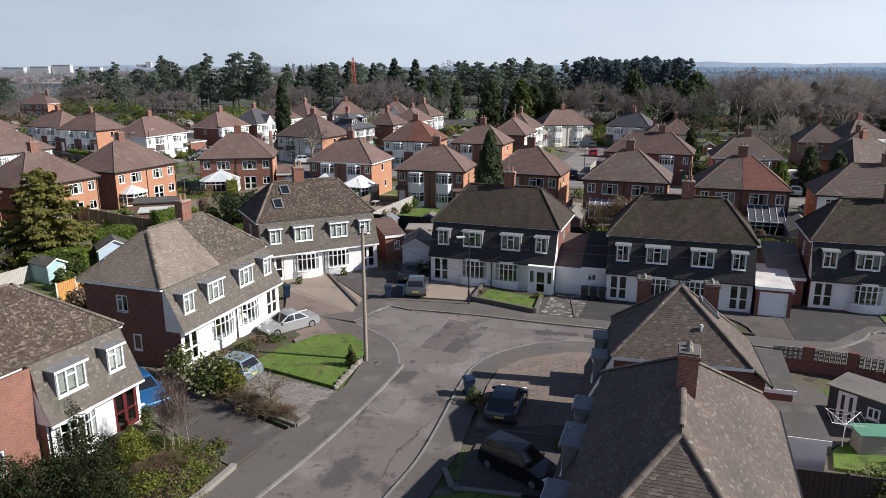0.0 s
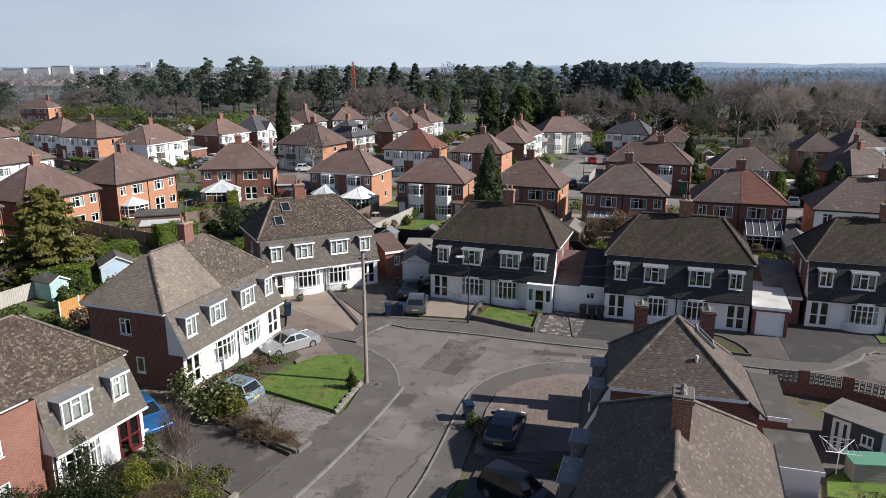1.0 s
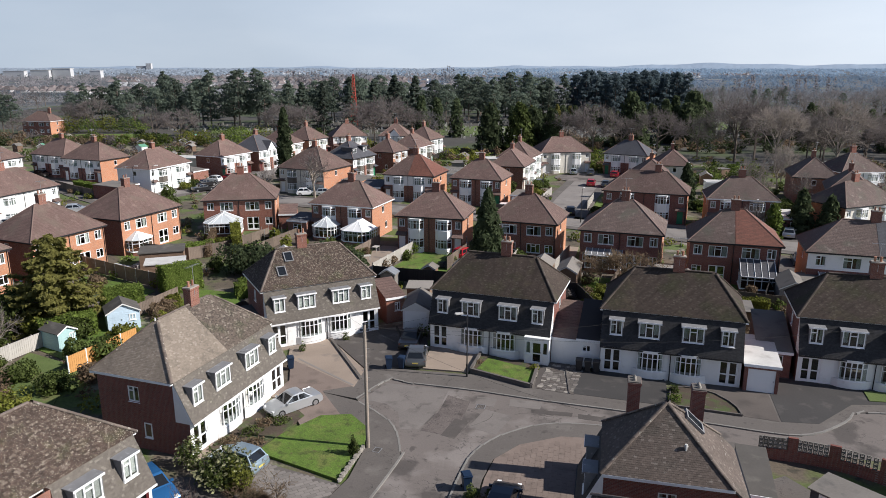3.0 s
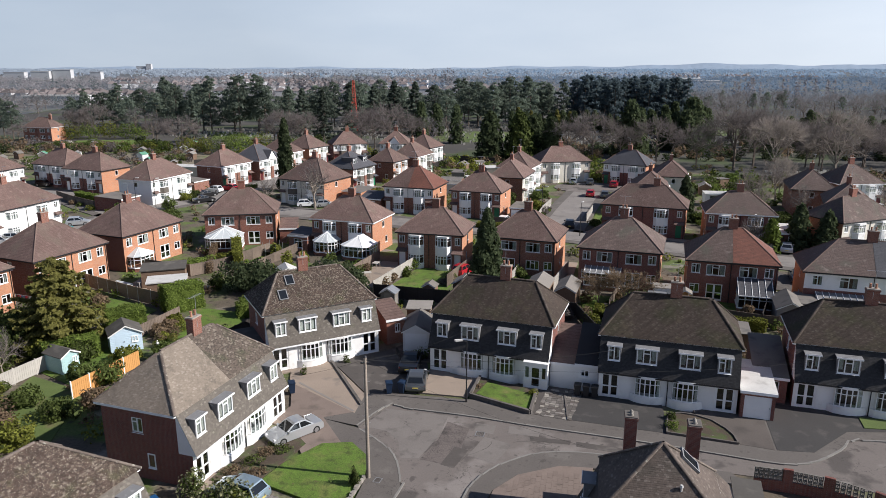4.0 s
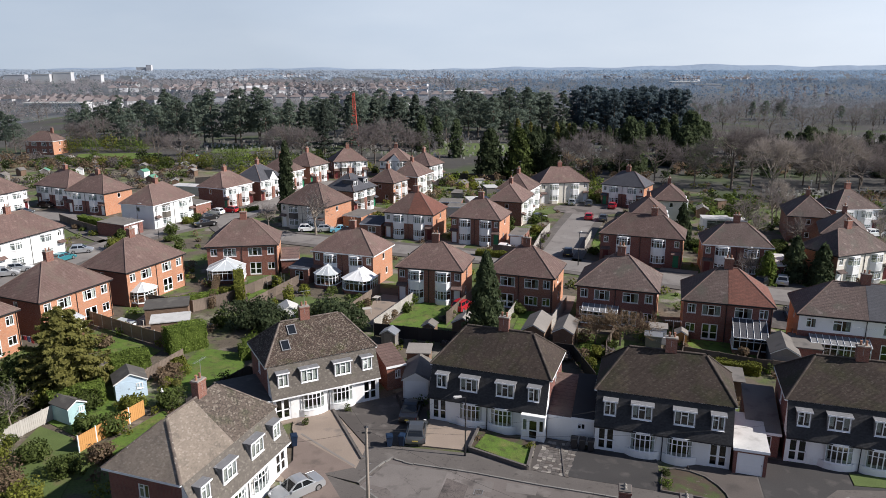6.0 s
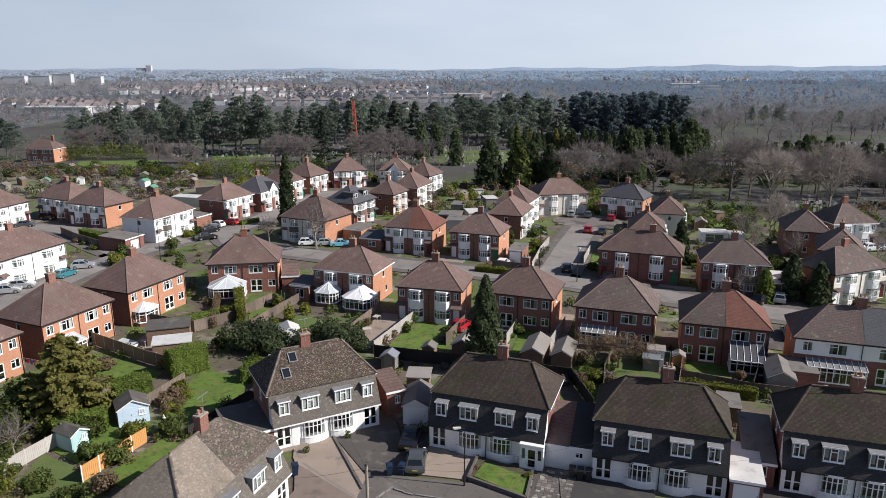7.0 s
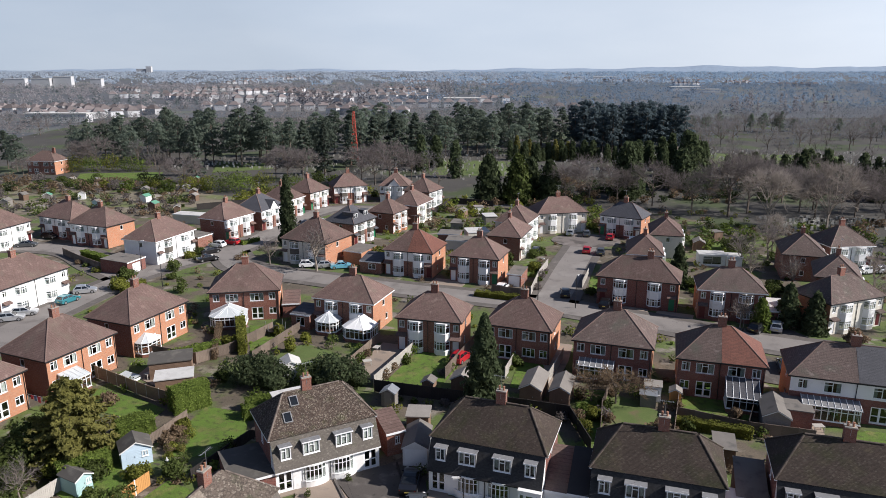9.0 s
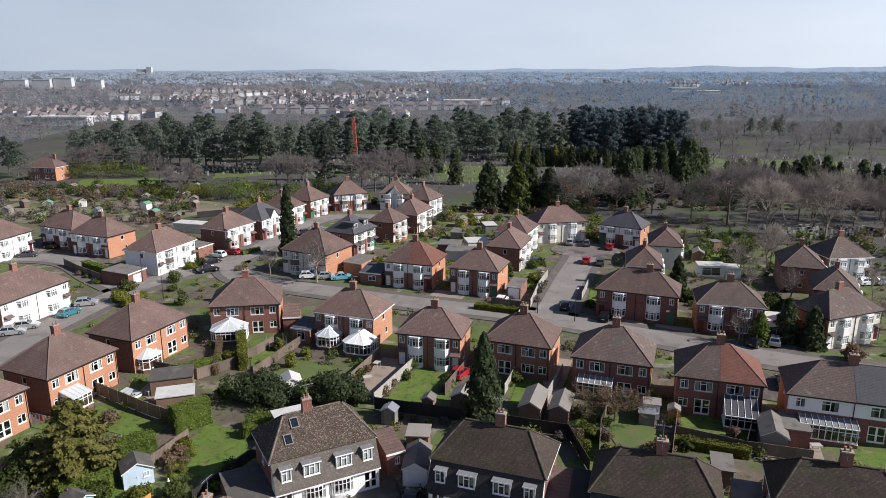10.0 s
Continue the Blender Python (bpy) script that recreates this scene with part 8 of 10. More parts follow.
for r in (0.5, 0.8, 1.1):
    for k in range(4):
        a, b = k * math.pi / 2 + 0.5, (k + 1) * math.pi / 2 + 0.5
        z = 1.35 + 0.35 * r
        g.tube((r * math.cos(a), r * math.sin(a), z), (r * math.cos(b), r * math.sin(b), z), 0.006, 0.006, 4)
part("line", g.mesh("line", "pvc"), ob)

# ---- planting of the near street ----
# leaf_dark puts the shade of this garden corner into the leaves
for x, y, r, h, mt, n, s in ((-18.6, 26.4, 0.9, 2.4, "leaf_dark", 1500, 0.085), (-17.5, 29.9, 0.8, 3.1, "leaf_dark", 1500, 0.08), (-16.2, 28.2, 1.4, 2.3, "leaf_dark", 2600, 0.085), (-14.9, 26.6, 1.5, 2.2, "leaf_dark", 2600, 0.085), (-17.4, 26.4, 1.6, 2.0, "leaf_dark", 2400, 0.085),
                             (-14.5, 29.4, 0.75, 2.1, "leaf_light", 1200, 0.075), (-13.2, 27.6, 0.8, 0.8, "leaf_light", 700, 0.07), (-12.2, 28.2, 0.9, 0.6, "dead", 700, 0.07), (-12.8, 29.8, 0.9, 0.5, "leaf", 600, 0.07), (-13.4, 25.4, 1.1, 1.1, "leaf_dark", 1200, 0.08),
                             (-11.3, 28.8, 0.7, 0.45, "leaf_light", 500, 0.06), (-11.9, 27.0, 0.8, 0.45, "dead", 500, 0.06), (-14.2, 31.3, 0.7, 0.6, "leaf", 500, 0.07), (-11.4, 26.1, 0.7, 0.4, "leaf", 450, 0.06), (-15.6, 31.2, 0.8, 0.9, "dead", 600, 0.07)):
    shrub(x, y, r, h, mt, n, s)
shrub(-15.2, 32.7, 0.38, 1.6, "leaf", 500, 0.09, label="narrow upright dwarf conifer", taper=0.3)
shrub(-13.2, 37.6, 1.5, 2.1, "leaf", 1500, 0.12, label="variegated evergreen shrub beside a drive", second="leaf_pale")
shrub(-12.2, 36.9, 1.0, 1.8, "leaf_light", 900, 0.11, label="yellow-green evergreen shrub beside a drive")
shrub(-16.0, 39.6, 0.8, 1.9, "leaf", 700, 0.1, label="pale-edged shrub at the house corner", second="leaf_pale")
TWIGGY = [bare_tree_meshes(1.25, 61 + k, 0.95, 4, 0.006, (12, 7, 6, 5), 0.025, "dead", "dead", 0.2, True) for k in range(2)]
for k, (x, y, f) in enumerate(((-10.7, 35.3, 1.0), (-9.3, 34.6, 0.95), (-8.4, 34.0, 0.7), (-11.8, 36.1, 0.9), (-10.0, 35.0, 0.8), (-12.6, 29.4, 0.8), (-13.8, 28.6, 0.7))):
    plant("twiggy_shrub", TWIGGY[k % 2], x, y, "bare twiggy brown shrub in winter", "garden shrubs", f, k * 67, "shrub", z=-0.08)
for k, (x, y) in enumerate(((-14.4, 42.4), (-13.3, 43.6), (-12.6, 44.8), (-12.2, 46.2), (-12.6, 42.2), (-11.6, 45.2))):
    shrub(x, y, 0.7, 0.55, "leaf" if k % 2 else "dead", 260, 0.1, label="low bedding shrub by the house front")
shrub(-5.7, 40.9, 0.45, 1.35, "leaf", 800, 0.08, label="small dark upright conifer on the lawn", taper=0.45)
shrub(1.9, 35.9, 0.55, 0.95, "leaf", 500, 0.09, label="clipped round bush beside a drive"), shrub(2.5, 35.0, 0.6, 1.0, "dead", 500, 0.09, label="clipped round bush beside a drive")
shrub(3.0, 36.3, 0.35, 0.7, "leaf", 250, 0.08, label="potted round bush at the drive edge")
shrub(6.3, 31.2, 0.6, 0.8, "leaf_light", 400, 0.09, label="yellow-green bush in deep shade")
shrub(7.7, 54.2, 0.4, 0.7, "leaf_light", 260, 0.09, label="spiky yellow-green plant in a border"), shrub(3.2, 55.6, 0.4, 0.5, "dead", 200, 0.09, label="dry grass clump in a border")
shrub(18.2, 50.2, 0.4, 0.75, "leaf", 350, 0.08, label="clipped round shrub in a front bed"), shrub(17.8, 48.7, 0.5, 0.7, "hedge", 350, 0.08, label="clipped round shrub in a front bed")
shrub(19.6, 26.9, 1.3, 1.5, "leaf", 900, 0.11, label="flowering shrub by the dark fence", second="leaf_pale")
shrub(-12.5, 58.3, 0.3, 0.9, "leaf", 160, 0.1, label="potted shrub beside the bow window"), shrub(-9.0, 61.0, 0.3, 0.9, "leaf", 160, 0.1, label="potted shrub beside the door")
SAPLING = bare_tree_meshes(4.6, 31, 0.17, 4, 0.008, (8, 6, 5, 5), 0.045, "bark_pale", "twig_red", 0.9, blades=True)
for k, (x, y, f) in enumerate(((-13.2, 31.0, 1.0), (-12.8, 30.7, 0.92), (-13.5, 30.6, 0.85), (-13.0, 30.4, 0.75), (-12.5, 31.1, 0.8))):
    plant("sapling", SAPLING, x, y, "slim leafless birch sapling in a front garden", "garden trees", f, k * 110)
plant("small_tree", bare_tree_meshes(3.2, 33, 0.36, 4, 0.012, (6, 5, 4, 4), 0.09, "bark_pale", "dead", blades=True), -9.4, 35.2, "small pruned leafless tree beside a drive", "garden trees")

# pavers as pieces of their own: the grey drive, the red drive and the crazy-paved forecourt
def paver_mesh(w, d, mat):
    g = Build()
    g.prism([(-w / 2, -d / 2), (w / 2, -d / 2), (w / 2, d / 2), (-w / 2, d / 2)], 0.0, 0.03)
    return g.mesh("paver", mat)


def inside(p, poly):
    hit = False
    for (x0, y0), (x1, y1) in zip(poly, poly[1:] + poly[:1]):
        if (y0 > p[1]) != (y1 > p[1]) and p[0] < (x1 - x0) * (p[1] - y0) / (y1 - y0) + x0:
            hit = not hit
    return hit


def paved(name, poly, w, d, yaw, mat, z, label, limit=300):
    owner = thing(name, Matrix(), label, "paving", kind="structure")
    me = paver_mesh(w * 0.95, d * 0.95, mat)
    c, s = math.cos(radians(yaw)), math.sin(radians(yaw))
    cx, cy = sum(p[0] for p in poly) / len(poly), sum(p[1] for p in poly) / len(poly)
    k = 0
    for j in range(-60, 60):
        for i in range(-40, 40):
            u, v = (i + 0.5 * (j % 2)) * w, j * d
            p = (cx + u * c - v * s, cy + u * s + v * c)
            if inside(p, poly) and k < limit:
                k += 1
                part("paver", me, owner, pose(*p, z, 0, 0, yaw))


paved("block_drive", [(-11.9, 40.0), (-6.3, 37.4), (-8.0, 33.4), (-12.2, 36.5), (-13.4, 38.4)], 0.56, 0.3, 30, "block", -0.025, "grey concrete block drive", 170)
paved("block_drive", [(2.9, 36.2), (3.5, 39.4), (4.9, 41.3), (7.0, 42.5), (9.6, 42.4), (9.5, 40), (8.0, 33.8), (2.5, 33.6)], 0.62, 0.36, 78, "block_red", -0.03, "red-brown block drive with pale joints", 250)
paved("stone_forecourt", [(7.4, 51.3), (10.0, 51.0), (10.8, 53.5), (8.3, 54.6)], 0.52, 0.42, 12, "stone", -0.045, "uneven pale stone paving", 120)

# gully grate and inspection covers let into the asphalt
for x, y, z, w, d, yaw, name, label in ((-3.22, 41.09, -0.1, 0.42, 0.36, 68, "gully_grate", "dark iron gully grate at the kerb"), (2.96, 47.88, -0.1, 0.6, 0.6, -14, "manhole_cover", "dark iron manhole cover in the street"), (-4.23, 41.52, -0.012, 0.5, 0.4, 70, "inspection_cover", "small iron inspection cover in the footway")):
    ob = thing(name, pose(x, y, z, 0, 0, yaw), label, "cover", "street covers")
    g = Build()
    g.box(-w / 2 - 0.05, -d / 2 - 0.05, 0.0, w / 2 + 0.05, -d / 2, 0.012), g.box(-w / 2 - 0.05, d / 2, 0.0, w / 2 + 0.05, d / 2 + 0.05, 0.012)
    g.box(-w / 2 - 0.05, -d / 2, 0.0, -w / 2, d / 2, 0.012), g.box(w / 2, -d / 2, 0.0, w / 2 + 0.05, d / 2, 0.012)
    part("frame", g.mesh("frame", "lead"), ob)
    for k in range(5):
        g = Build()
        g.box(-w / 2 + w * (k + 0.15) / 5, -d / 2, 0.001, -w / 2 + w * (k + 0.85) / 5, d / 2, 0.01)
        part("bar", g.mesh("bar", "asphalt_dark"), ob)

# telephone wires from the pole to the houses round it
for x, y, z in ((4.0, 58.7, 5.2), (18.2, 53.5, 5.2), (33.5, 50.9, 5.2), (-14.2, 45.8, 5.2), (-10.6, 61.0, 5.2), (8.6, 37.0, 5.2)):
    a, b = Vector((-4.88, 41.85, 8.6)), Vector((x, y, z))
    pts = [a.lerp(b, k / 10) - Vector((0, 0, 0.9 * 4 * (k / 10) * (1 - k / 10) * (b - a).length / 30)) for k in range(11)]
    g = Build()
    for p, q in zip(pts, pts[1:]):
        g.tube(tuple(p), tuple(q), 0.007, 0.007, 4)
    thing("telephone_wire", Matrix(), "thin black sagging wire between pole and house", "wire", "telephone wires", me=g.mesh("telephone_wire", "tyre"))


# ---- back gardens between the two rows ----
conservatory(-44.7, 80.0, 67, 2.7, 2.4, "white lean-to conservatory against the house", 2.2, 0.6, False)
conservatory(-40.6, 92.4, 68, 3.6, 2.6, "small white conservatory with a pitched roof")
conservatory(-33.2, 101.8, 9, 5.4, 3.4, "large white conservatory with a ribbed glass roof", 2.1, 1.2)
conservatory(-18.0, 99.6, -19, 3.6, 3.0, "white conservatory with a pale pointed roof", 2.1, 1.2)
conservatory(-13.0, 96.8, -19, 4.6, 3.4, "large white conservatory with a pale hipped roof", 2.1, 1.2, roof="render_white")
conservatory(35.2, 75.0, -17, 3.7, 3.2, "glazed lean-to with dark roof panels and white bars", 2.0, 1.3, False, "roof_slate")
conservatory(19.6, 83.4, -19, 4.4, 1.6, "glazed white rear porch along the wall", 2.2, 0.5, False, "lead")
conservatory(44.0, 72.3, -18, 6.0, 2.2, "glazed rear addition with a grey lean-to roof", 2.3, 0.5, False, "lead")

fence([(-8.6, 81.8), (-2.8, 96.4)], 1.7, "fence_pale", 1.9, "pale concrete-post garden fence", post="fence_pale")
fence([(-13.6, 84.5), (-9.2, 97.2)], 1.6, "fence", 1.9)
fence([(0.4, 84.5), (4.6, 95.8)], 1.7, "fence", 1.9, "red-brown garden fence panels")
fence([(8.2, 84.6), (11.0, 93.0)], 1.6, "fence_pale", 1.9, "pale weathered garden fence", post="fence_pale")
fence([(13.0, 81.5), (16.8, 91.0)], 1.7, "fence_pale", 1.9, "pale tall fence beside a path", post="fence_pale")
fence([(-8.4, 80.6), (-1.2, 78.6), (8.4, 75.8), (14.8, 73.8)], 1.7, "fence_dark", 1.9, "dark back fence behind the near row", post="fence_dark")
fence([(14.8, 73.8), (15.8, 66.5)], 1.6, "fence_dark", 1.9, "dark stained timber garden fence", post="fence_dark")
fence([(17.2, 68.5), (19.0, 76.0), (21.4, 82)], 1.4, "fence", 1.9)
fence([(27.2, 74.0), (29.6, 80.4)], 1.6, "fence", 1.9), fence([(34.0, 70.5), (38.9, 79.4)], 1.7, "fence_dark", 1.9, "dark garden fence beside a lean-to", post="fence_dark")
fence([(-46.4, 85.2), (-36.2, 78.8), (-32.2, 76.6)], 1.8, "fence_brown", 1.9, "sunlit brown timber garden fence", post="fence_pale")
fence([(-40.6, 91.6), (-33.6, 89.0), (-30.0, 92.5), (-26, 101)], 1.7, "fence", 1.9)
fence([(-26.2, 90.0), (-22.0, 101.6)], 1.5, "fence", 1.9)
fence([(-31.0, 53.4), (-28.2, 60.2)], 1.6, "fence_orange", 1.9, "new orange timber fence with white posts", post="timber_white")
fence([(-38.4, 54.2), (-36.0, 60.4)], 1.5, "fence_pale", 1.9, "grey weathered fence panels", post="fence_pale")
fence([(-45, 70.5), (-37, 66.2)], 1.6, "fence", 1.9), fence([(-31.6, 66.0), (-29.2, 73.2)], 1.4, "fence", 1.9)
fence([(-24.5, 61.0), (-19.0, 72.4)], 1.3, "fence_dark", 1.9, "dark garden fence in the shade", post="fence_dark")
fence([(24.4, 66.5), (27.2, 74.0), (34.0, 70.5), (40.5, 68.6)], 1.5, "fence", 1.9)
fence([(11.2, 108.0), (14.2, 117.5)], 1.5, "fence_pale", 1.9, "pale fence beside the close", post="fence_pale")
fence([(15.5, 119.0), (18.4, 130.0), (21.2, 138)], 1.6, "fence_pale", 1.9, "pale fence along the close", post="fence_pale")
fence([(25.4, 123.2), (28.2, 131.6)], 1.5, "fence_pale", 1.9, "pale fence along the close", post="fence_pale")
fence([(15.0, 117.6), (8.6, 120.2)], 1.6, "fence", 1.9)
fence([(-76, 140.5), (-66, 132.6)], 1.6, "fence", 1.9, "long timber fence along the side road"), fence([(-82, 146), (-76, 140.5)], 1.6, "fence", 1.9)
fence([(-4, 186), (2, 205), (14, 200)], 1.8, "fence_dark", 1.9, "dark fence of the cemetery edge", post="fence_dark")
fence([(-70, 195), (-40, 212), (-24, 222)], 1.8, "fence_dark", 1.9, "dark fence behind the far houses", post="fence_dark")
fence([(3.5, 134.5), (12, 133)], 1.6, "fence", 1.9)

LAWNS = [([(-28.2, 76.6), (-22.6, 75.0), (-21.4, 68.5), (-23.4, 65.4), (-28.8, 65.4), (-29.4, 70.4)], "lawn"), ([(-7.9, 82.2), (-0.8, 80.2), (3.6, 92.8), (-3.0, 94.8)], "lawn"), ([(8.6, 82.0), (12.6, 81.0), (15.6, 89.4), (10.8, 91.0)], "lawn"), ([(27.7, 73.6), (33.6, 70.9), (37.0, 76.0), (34.0, 82.2), (30.0, 80.6)], "lawn"),
        ([(-27.2, 92.4), (-23.8, 94.6), (-26.6, 103.4), (-30.4, 103.8)], "lawn"), ([(15.2, 68), (17.0, 68.4), (21.0, 81.0), (16.6, 81.6)], "lawn"), ([(-44.2, 81.6), (-36.8, 78.4), (-32.8, 75.8), (-33.6, 72.6), (-41.4, 75.6)], "lawn"), ([(-36.8, 58.8), (-31.2, 55.2), (-29.0, 60.4), (-33.6, 64.0)], "lawn"),
        ([(-36.5, 48.5), (-29, 46), (-30.8, 54.8), (-37, 58)], "lawn_dull")]
LAWNS += [([(58.4, 146.5), (65.4, 145.2), (70.5, 160.5), (60.2, 157.5)], "lawn"), ([(-21.5, 50), (-19.6, 57), (-26.8, 61.0), (-29.8, 54)], "lawn"), ([(26.6, 123.0), (30.0, 121.6), (31.6, 129.4), (28.6, 131.0)], "lawn"), ([(13.6, 131.2), (17.8, 130.2), (20.6, 137.6), (16.4, 139.4)], "lawn"), ([(32.4, 109.8), (36.2, 108.2), (37.0, 106.2), (33.2, 107.4)], "lawn"),
        ([(20.6, 68.0), (24, 67), (27.0, 74.0), (22.0, 79.6), (19.4, 75.8)], "lawn_dull"), ([(43, 68.2), (56, 64.2), (57.5, 68.6), (45.5, 71.6)], "lawn"), ([(-27, 132.8), (-15, 129.0), (-13.4, 131.6), (-26, 138.6)], "lawn_dull"), ([(-24.0, 86.8), (-17.0, 84.4), (-14.2, 92.0), (-19.6, 96.0), (-22.6, 95)], "lawn_dull"),
        ([(-45.5, 139), (-41.8, 137), (-41, 146), (-44.5, 145)], "lawn_dull"), ([(36.6, 81.5), (39.4, 79.8), (40.6, 86.2), (37.8, 88.0)], "lawn_dull")]
LAWNS += [([(28.2, 84.8), (29.0, 90.2), (26.4, 92.0), (25.4, 91)], "lawn_dull"), ([(63, 94.6), (72, 97.6), (73, 94.2), (64, 91.5)], "lawn_dull"), ([(51.8, 100.6), (57.6, 97), (58.6, 99.2), (54.4, 102.6)], "lawn_dull")]
for k, (poly, mt) in enumerate(LAWNS):
    slab("lawn", poly, -0.14, -0.09 + 0.002 * k, mt, "mown garden lawn between fences", "lawn")
PATIOS = [([(-12.6, 85.6), (-8.8, 84.2), (-4.6, 95.4), (-8.8, 96.8)], "concrete"), ([(0.0, 93.0), (4.2, 91.8), (5.0, 93.6), (1.0, 95.2)], "fence_pale"), ([(-39.6, 92.0), (-33.8, 89.2), (-34.6, 80.6), (-40.2, 84.8)], "concrete"), ([(13.6, 80.2), (17.4, 90.2), (19.0, 96), (16.6, 96.8), (13.8, 90)], "concrete"),
        ([(36.4, 70.0), (42, 69), (43, 72), (38.6, 73.6)], "concrete"), ([(28.0, 110.4), (33.2, 108.4), (34.4, 111.6), (29.2, 113.8)], "concrete"), ([(34.6, 108.4), (40.0, 106.6), (41, 108.8), (35.6, 111)], "concrete"), ([(-3, 125), (3, 122.8), (4.6, 127.4), (-1.4, 129.2)], "concrete"),
        ([(8, 120.6), (14.4, 118.2), (15.2, 122), (9.4, 124.4)], "concrete"), ([(-57, 138.2), (-52.6, 150.8), (-49.6, 149.6), (-54.6, 136.8)], "concrete")]
PATIOS += [([(-50, 158.4), (-45, 167.6), (-43.6, 161), (-46.2, 153)], "block_red"), ([(-69.4, 106), (-65.4, 120), (-63.6, 119.4), (-67.6, 105.4)], "concrete"), ([(44, 94), (47.4, 87), (44.2, 85.4), (40, 90)], "asphalt_dark"), ([(40.6, 84), (44, 82.4), (46, 87.6), (42, 90)], "asphalt_dark"),
        ([(50.4, 99), (56, 96.6), (52, 106), (48.4, 106.6)], "asphalt_dark")]
for k, (poly, mt) in enumerate(PATIOS):
    slab("patio", poly, -0.139, -0.06 + 0.002 * k, mt, "plain paved yard beside a house", "patio")

shed(-33.9, 58.9, 62, 1.7, 2.5, 1.75, "shed_teal", "felt_dark", "gable", "pale teal garden shed with small windows", 1, 1)
shed(-30.9, 63.7, 31, 2.9, 2.5, 1.9, "shed_blue", "felt_dark", "gable", "pale blue summerhouse with a dark gabled roof", 1, 1, "summerhouse")
shed(-35.4, 84.6, 18, 5.2, 3.8, 2.2, "shed", "felt_dark", "flat", "flat-roofed garden garage with a grey roof", 0, 0, "garage")
shed(-33.2, 80.0, 18, 4.4, 3.0, 2.0, "shed", "felt_pale", "flat", "flat-roofed garden store with a pale roof", 0, 0, "garage")
shed(-19.4, 83.6, 20, 2.6, 2.6, 2.1, "timber_white", "felt_pale", "gable", "white gazebo with a pale pointed roof", 0, 1, "gazebo")
shed(10.6, 77.2, -18, 2.6, 5.2, 2.1, "shed", "corrugated", "gable", "long brown shed under a sheet roof", 0, 1), shed(14.0, 76.6, -18, 2.3, 4.6, 2.1, "shed", "corrugated", "gable", "long brown shed with a pale ridge", 0, 1)
shed(2.4, 80.4, -16, 2.6, 2.4, 1.8, "shed", "corrugated", "gable", "low garden shed with a grey roof", 0, 1), shed(-1.8, 80.8, -16, 1.5, 1.4, 1.3, "shed", "felt", "gable", "small green-roofed garden store", 0, 1)
shed(25.6, 78.2, -16, 1.9, 1.8, 2.0, "timber_white", "corrugated", "pent", "white garden shed with a sheet roof", 1, 1), shed(24.6, 76.6, -16, 1.8, 1.6, 1.6, "corrugated", "steel", "pent", "old grey shed among shrubs", 0, 1)
shed(28.2, 77.8, -18, 1.3, 1.2, 1.5, "fence_orange", "corrugated", "gable", "small orange-brown playhouse on a deck", 0, 1, "playhouse")
shed(37.0, 70.4, -18, 2.8, 5.0, 2.1, "corrugated", "felt", "gable", "low garage with a grey sheet roof", 0, 0, "garage"), shed(40.0, 71.6, -18, 2.8, 4.2, 2.2, "brick_dark", "felt", "flat", "small flat-roofed brick garden store", 0, 0, "garage")
shed(28.8, 63.8, -17, 2.0, 3.4, 2.0, "shed", "felt", "pent", "narrow shed between two houses", 0, 1)
outhouse("garage", -17.3, 57.7, 28, 4.0, 6.4, 2.3, 2.35, "brick_dark", "felt_dark", "flat-roofed garage with a dark felt roof in the shade")
# a washing line and a glass cold frame
line = thing("washing_line", pose(-47.4, 75.6, -0.1, 0, 0, -20), "washing line hung with red and pale clothes", "washing line")
for k in (-1, 1):
    g = Build()
    g.tube((k * 1.9, 0, 0), (k * 1.9, 0, 1.8), 0.03, 0.025, 6)
    part("post", g.mesh("post", "steel"), line)
g = Build()
g.tube((-1.9, 0, 1.72), (1.9, 0, 1.72), 0.008, 0.008, 4)
part("line", g.mesh("line", "pvc"), line)
for k, mt in enumerate(("cloth_red", "cloth_blue", "cloth_red", "curtain", "cloth_red", "cloth_blue")):
    g = Build()
    x, hgt = -1.5 + k * 0.56, 0.55 + 0.12 * (k % 3)
    g.prism([(x, -0.015), (x + 0.2, 0.02), (x + 0.42, -0.01), (x + 0.42, 0.005), (x + 0.2, 0.035), (x, 0.0)], 1.7 - hgt, 1.71)
    part("garment", g.mesh("garment", mt), line)
cold = thing("cold_frame", pose(-40.8, 84.2, -0.06, 0, 0, -28), "low glazed cold frame on a paved yard", "cold frame")
g = Build()
g.box(-1.5, -0.7, 0, 1.5, -0.65, 0.3), g.box(-1.5, 0.65, 0, 1.5, 0.7, 0.5), g.box(-1.5, -0.65, 0, -1.45, 0.65, 0.32), g.box(1.45, -0.65, 0, 1.5, 0.65, 0.32)
part("frame", g.mesh("frame", "timber_white"), cold)
for k in range(4):
    g = Build()
    x = -1.48 + k * 0.745
    g.face([(x, -0.7, 0.32), (x + 0.7, -0.7, 0.32), (x + 0.7, 0.7, 0.52), (x, 0.7, 0.52)]), g.face([(x, -0.7, 0.335), (x + 0.7, -0.7, 0.335), (x + 0.7, 0.7, 0.535), (x, 0.7, 0.535)])
    part("pane", g.mesh("pane", "poly"), cold)
# additions of the far houses
outhouse("side_addition", -24.6, 107.6, 9, 2.6, 5.5, 2.3, 2.9, "brick", "roof_brown", "brick side garage under a lean-to roof")
outhouse("side_addition", -22.0, 102.2, -19, 3.2, 4.0, 2.4, 2.9, "brick", "roof_slate", "single-storey side addition with a dark roof", 0, (0, 0.6, 1.4, 1.4))
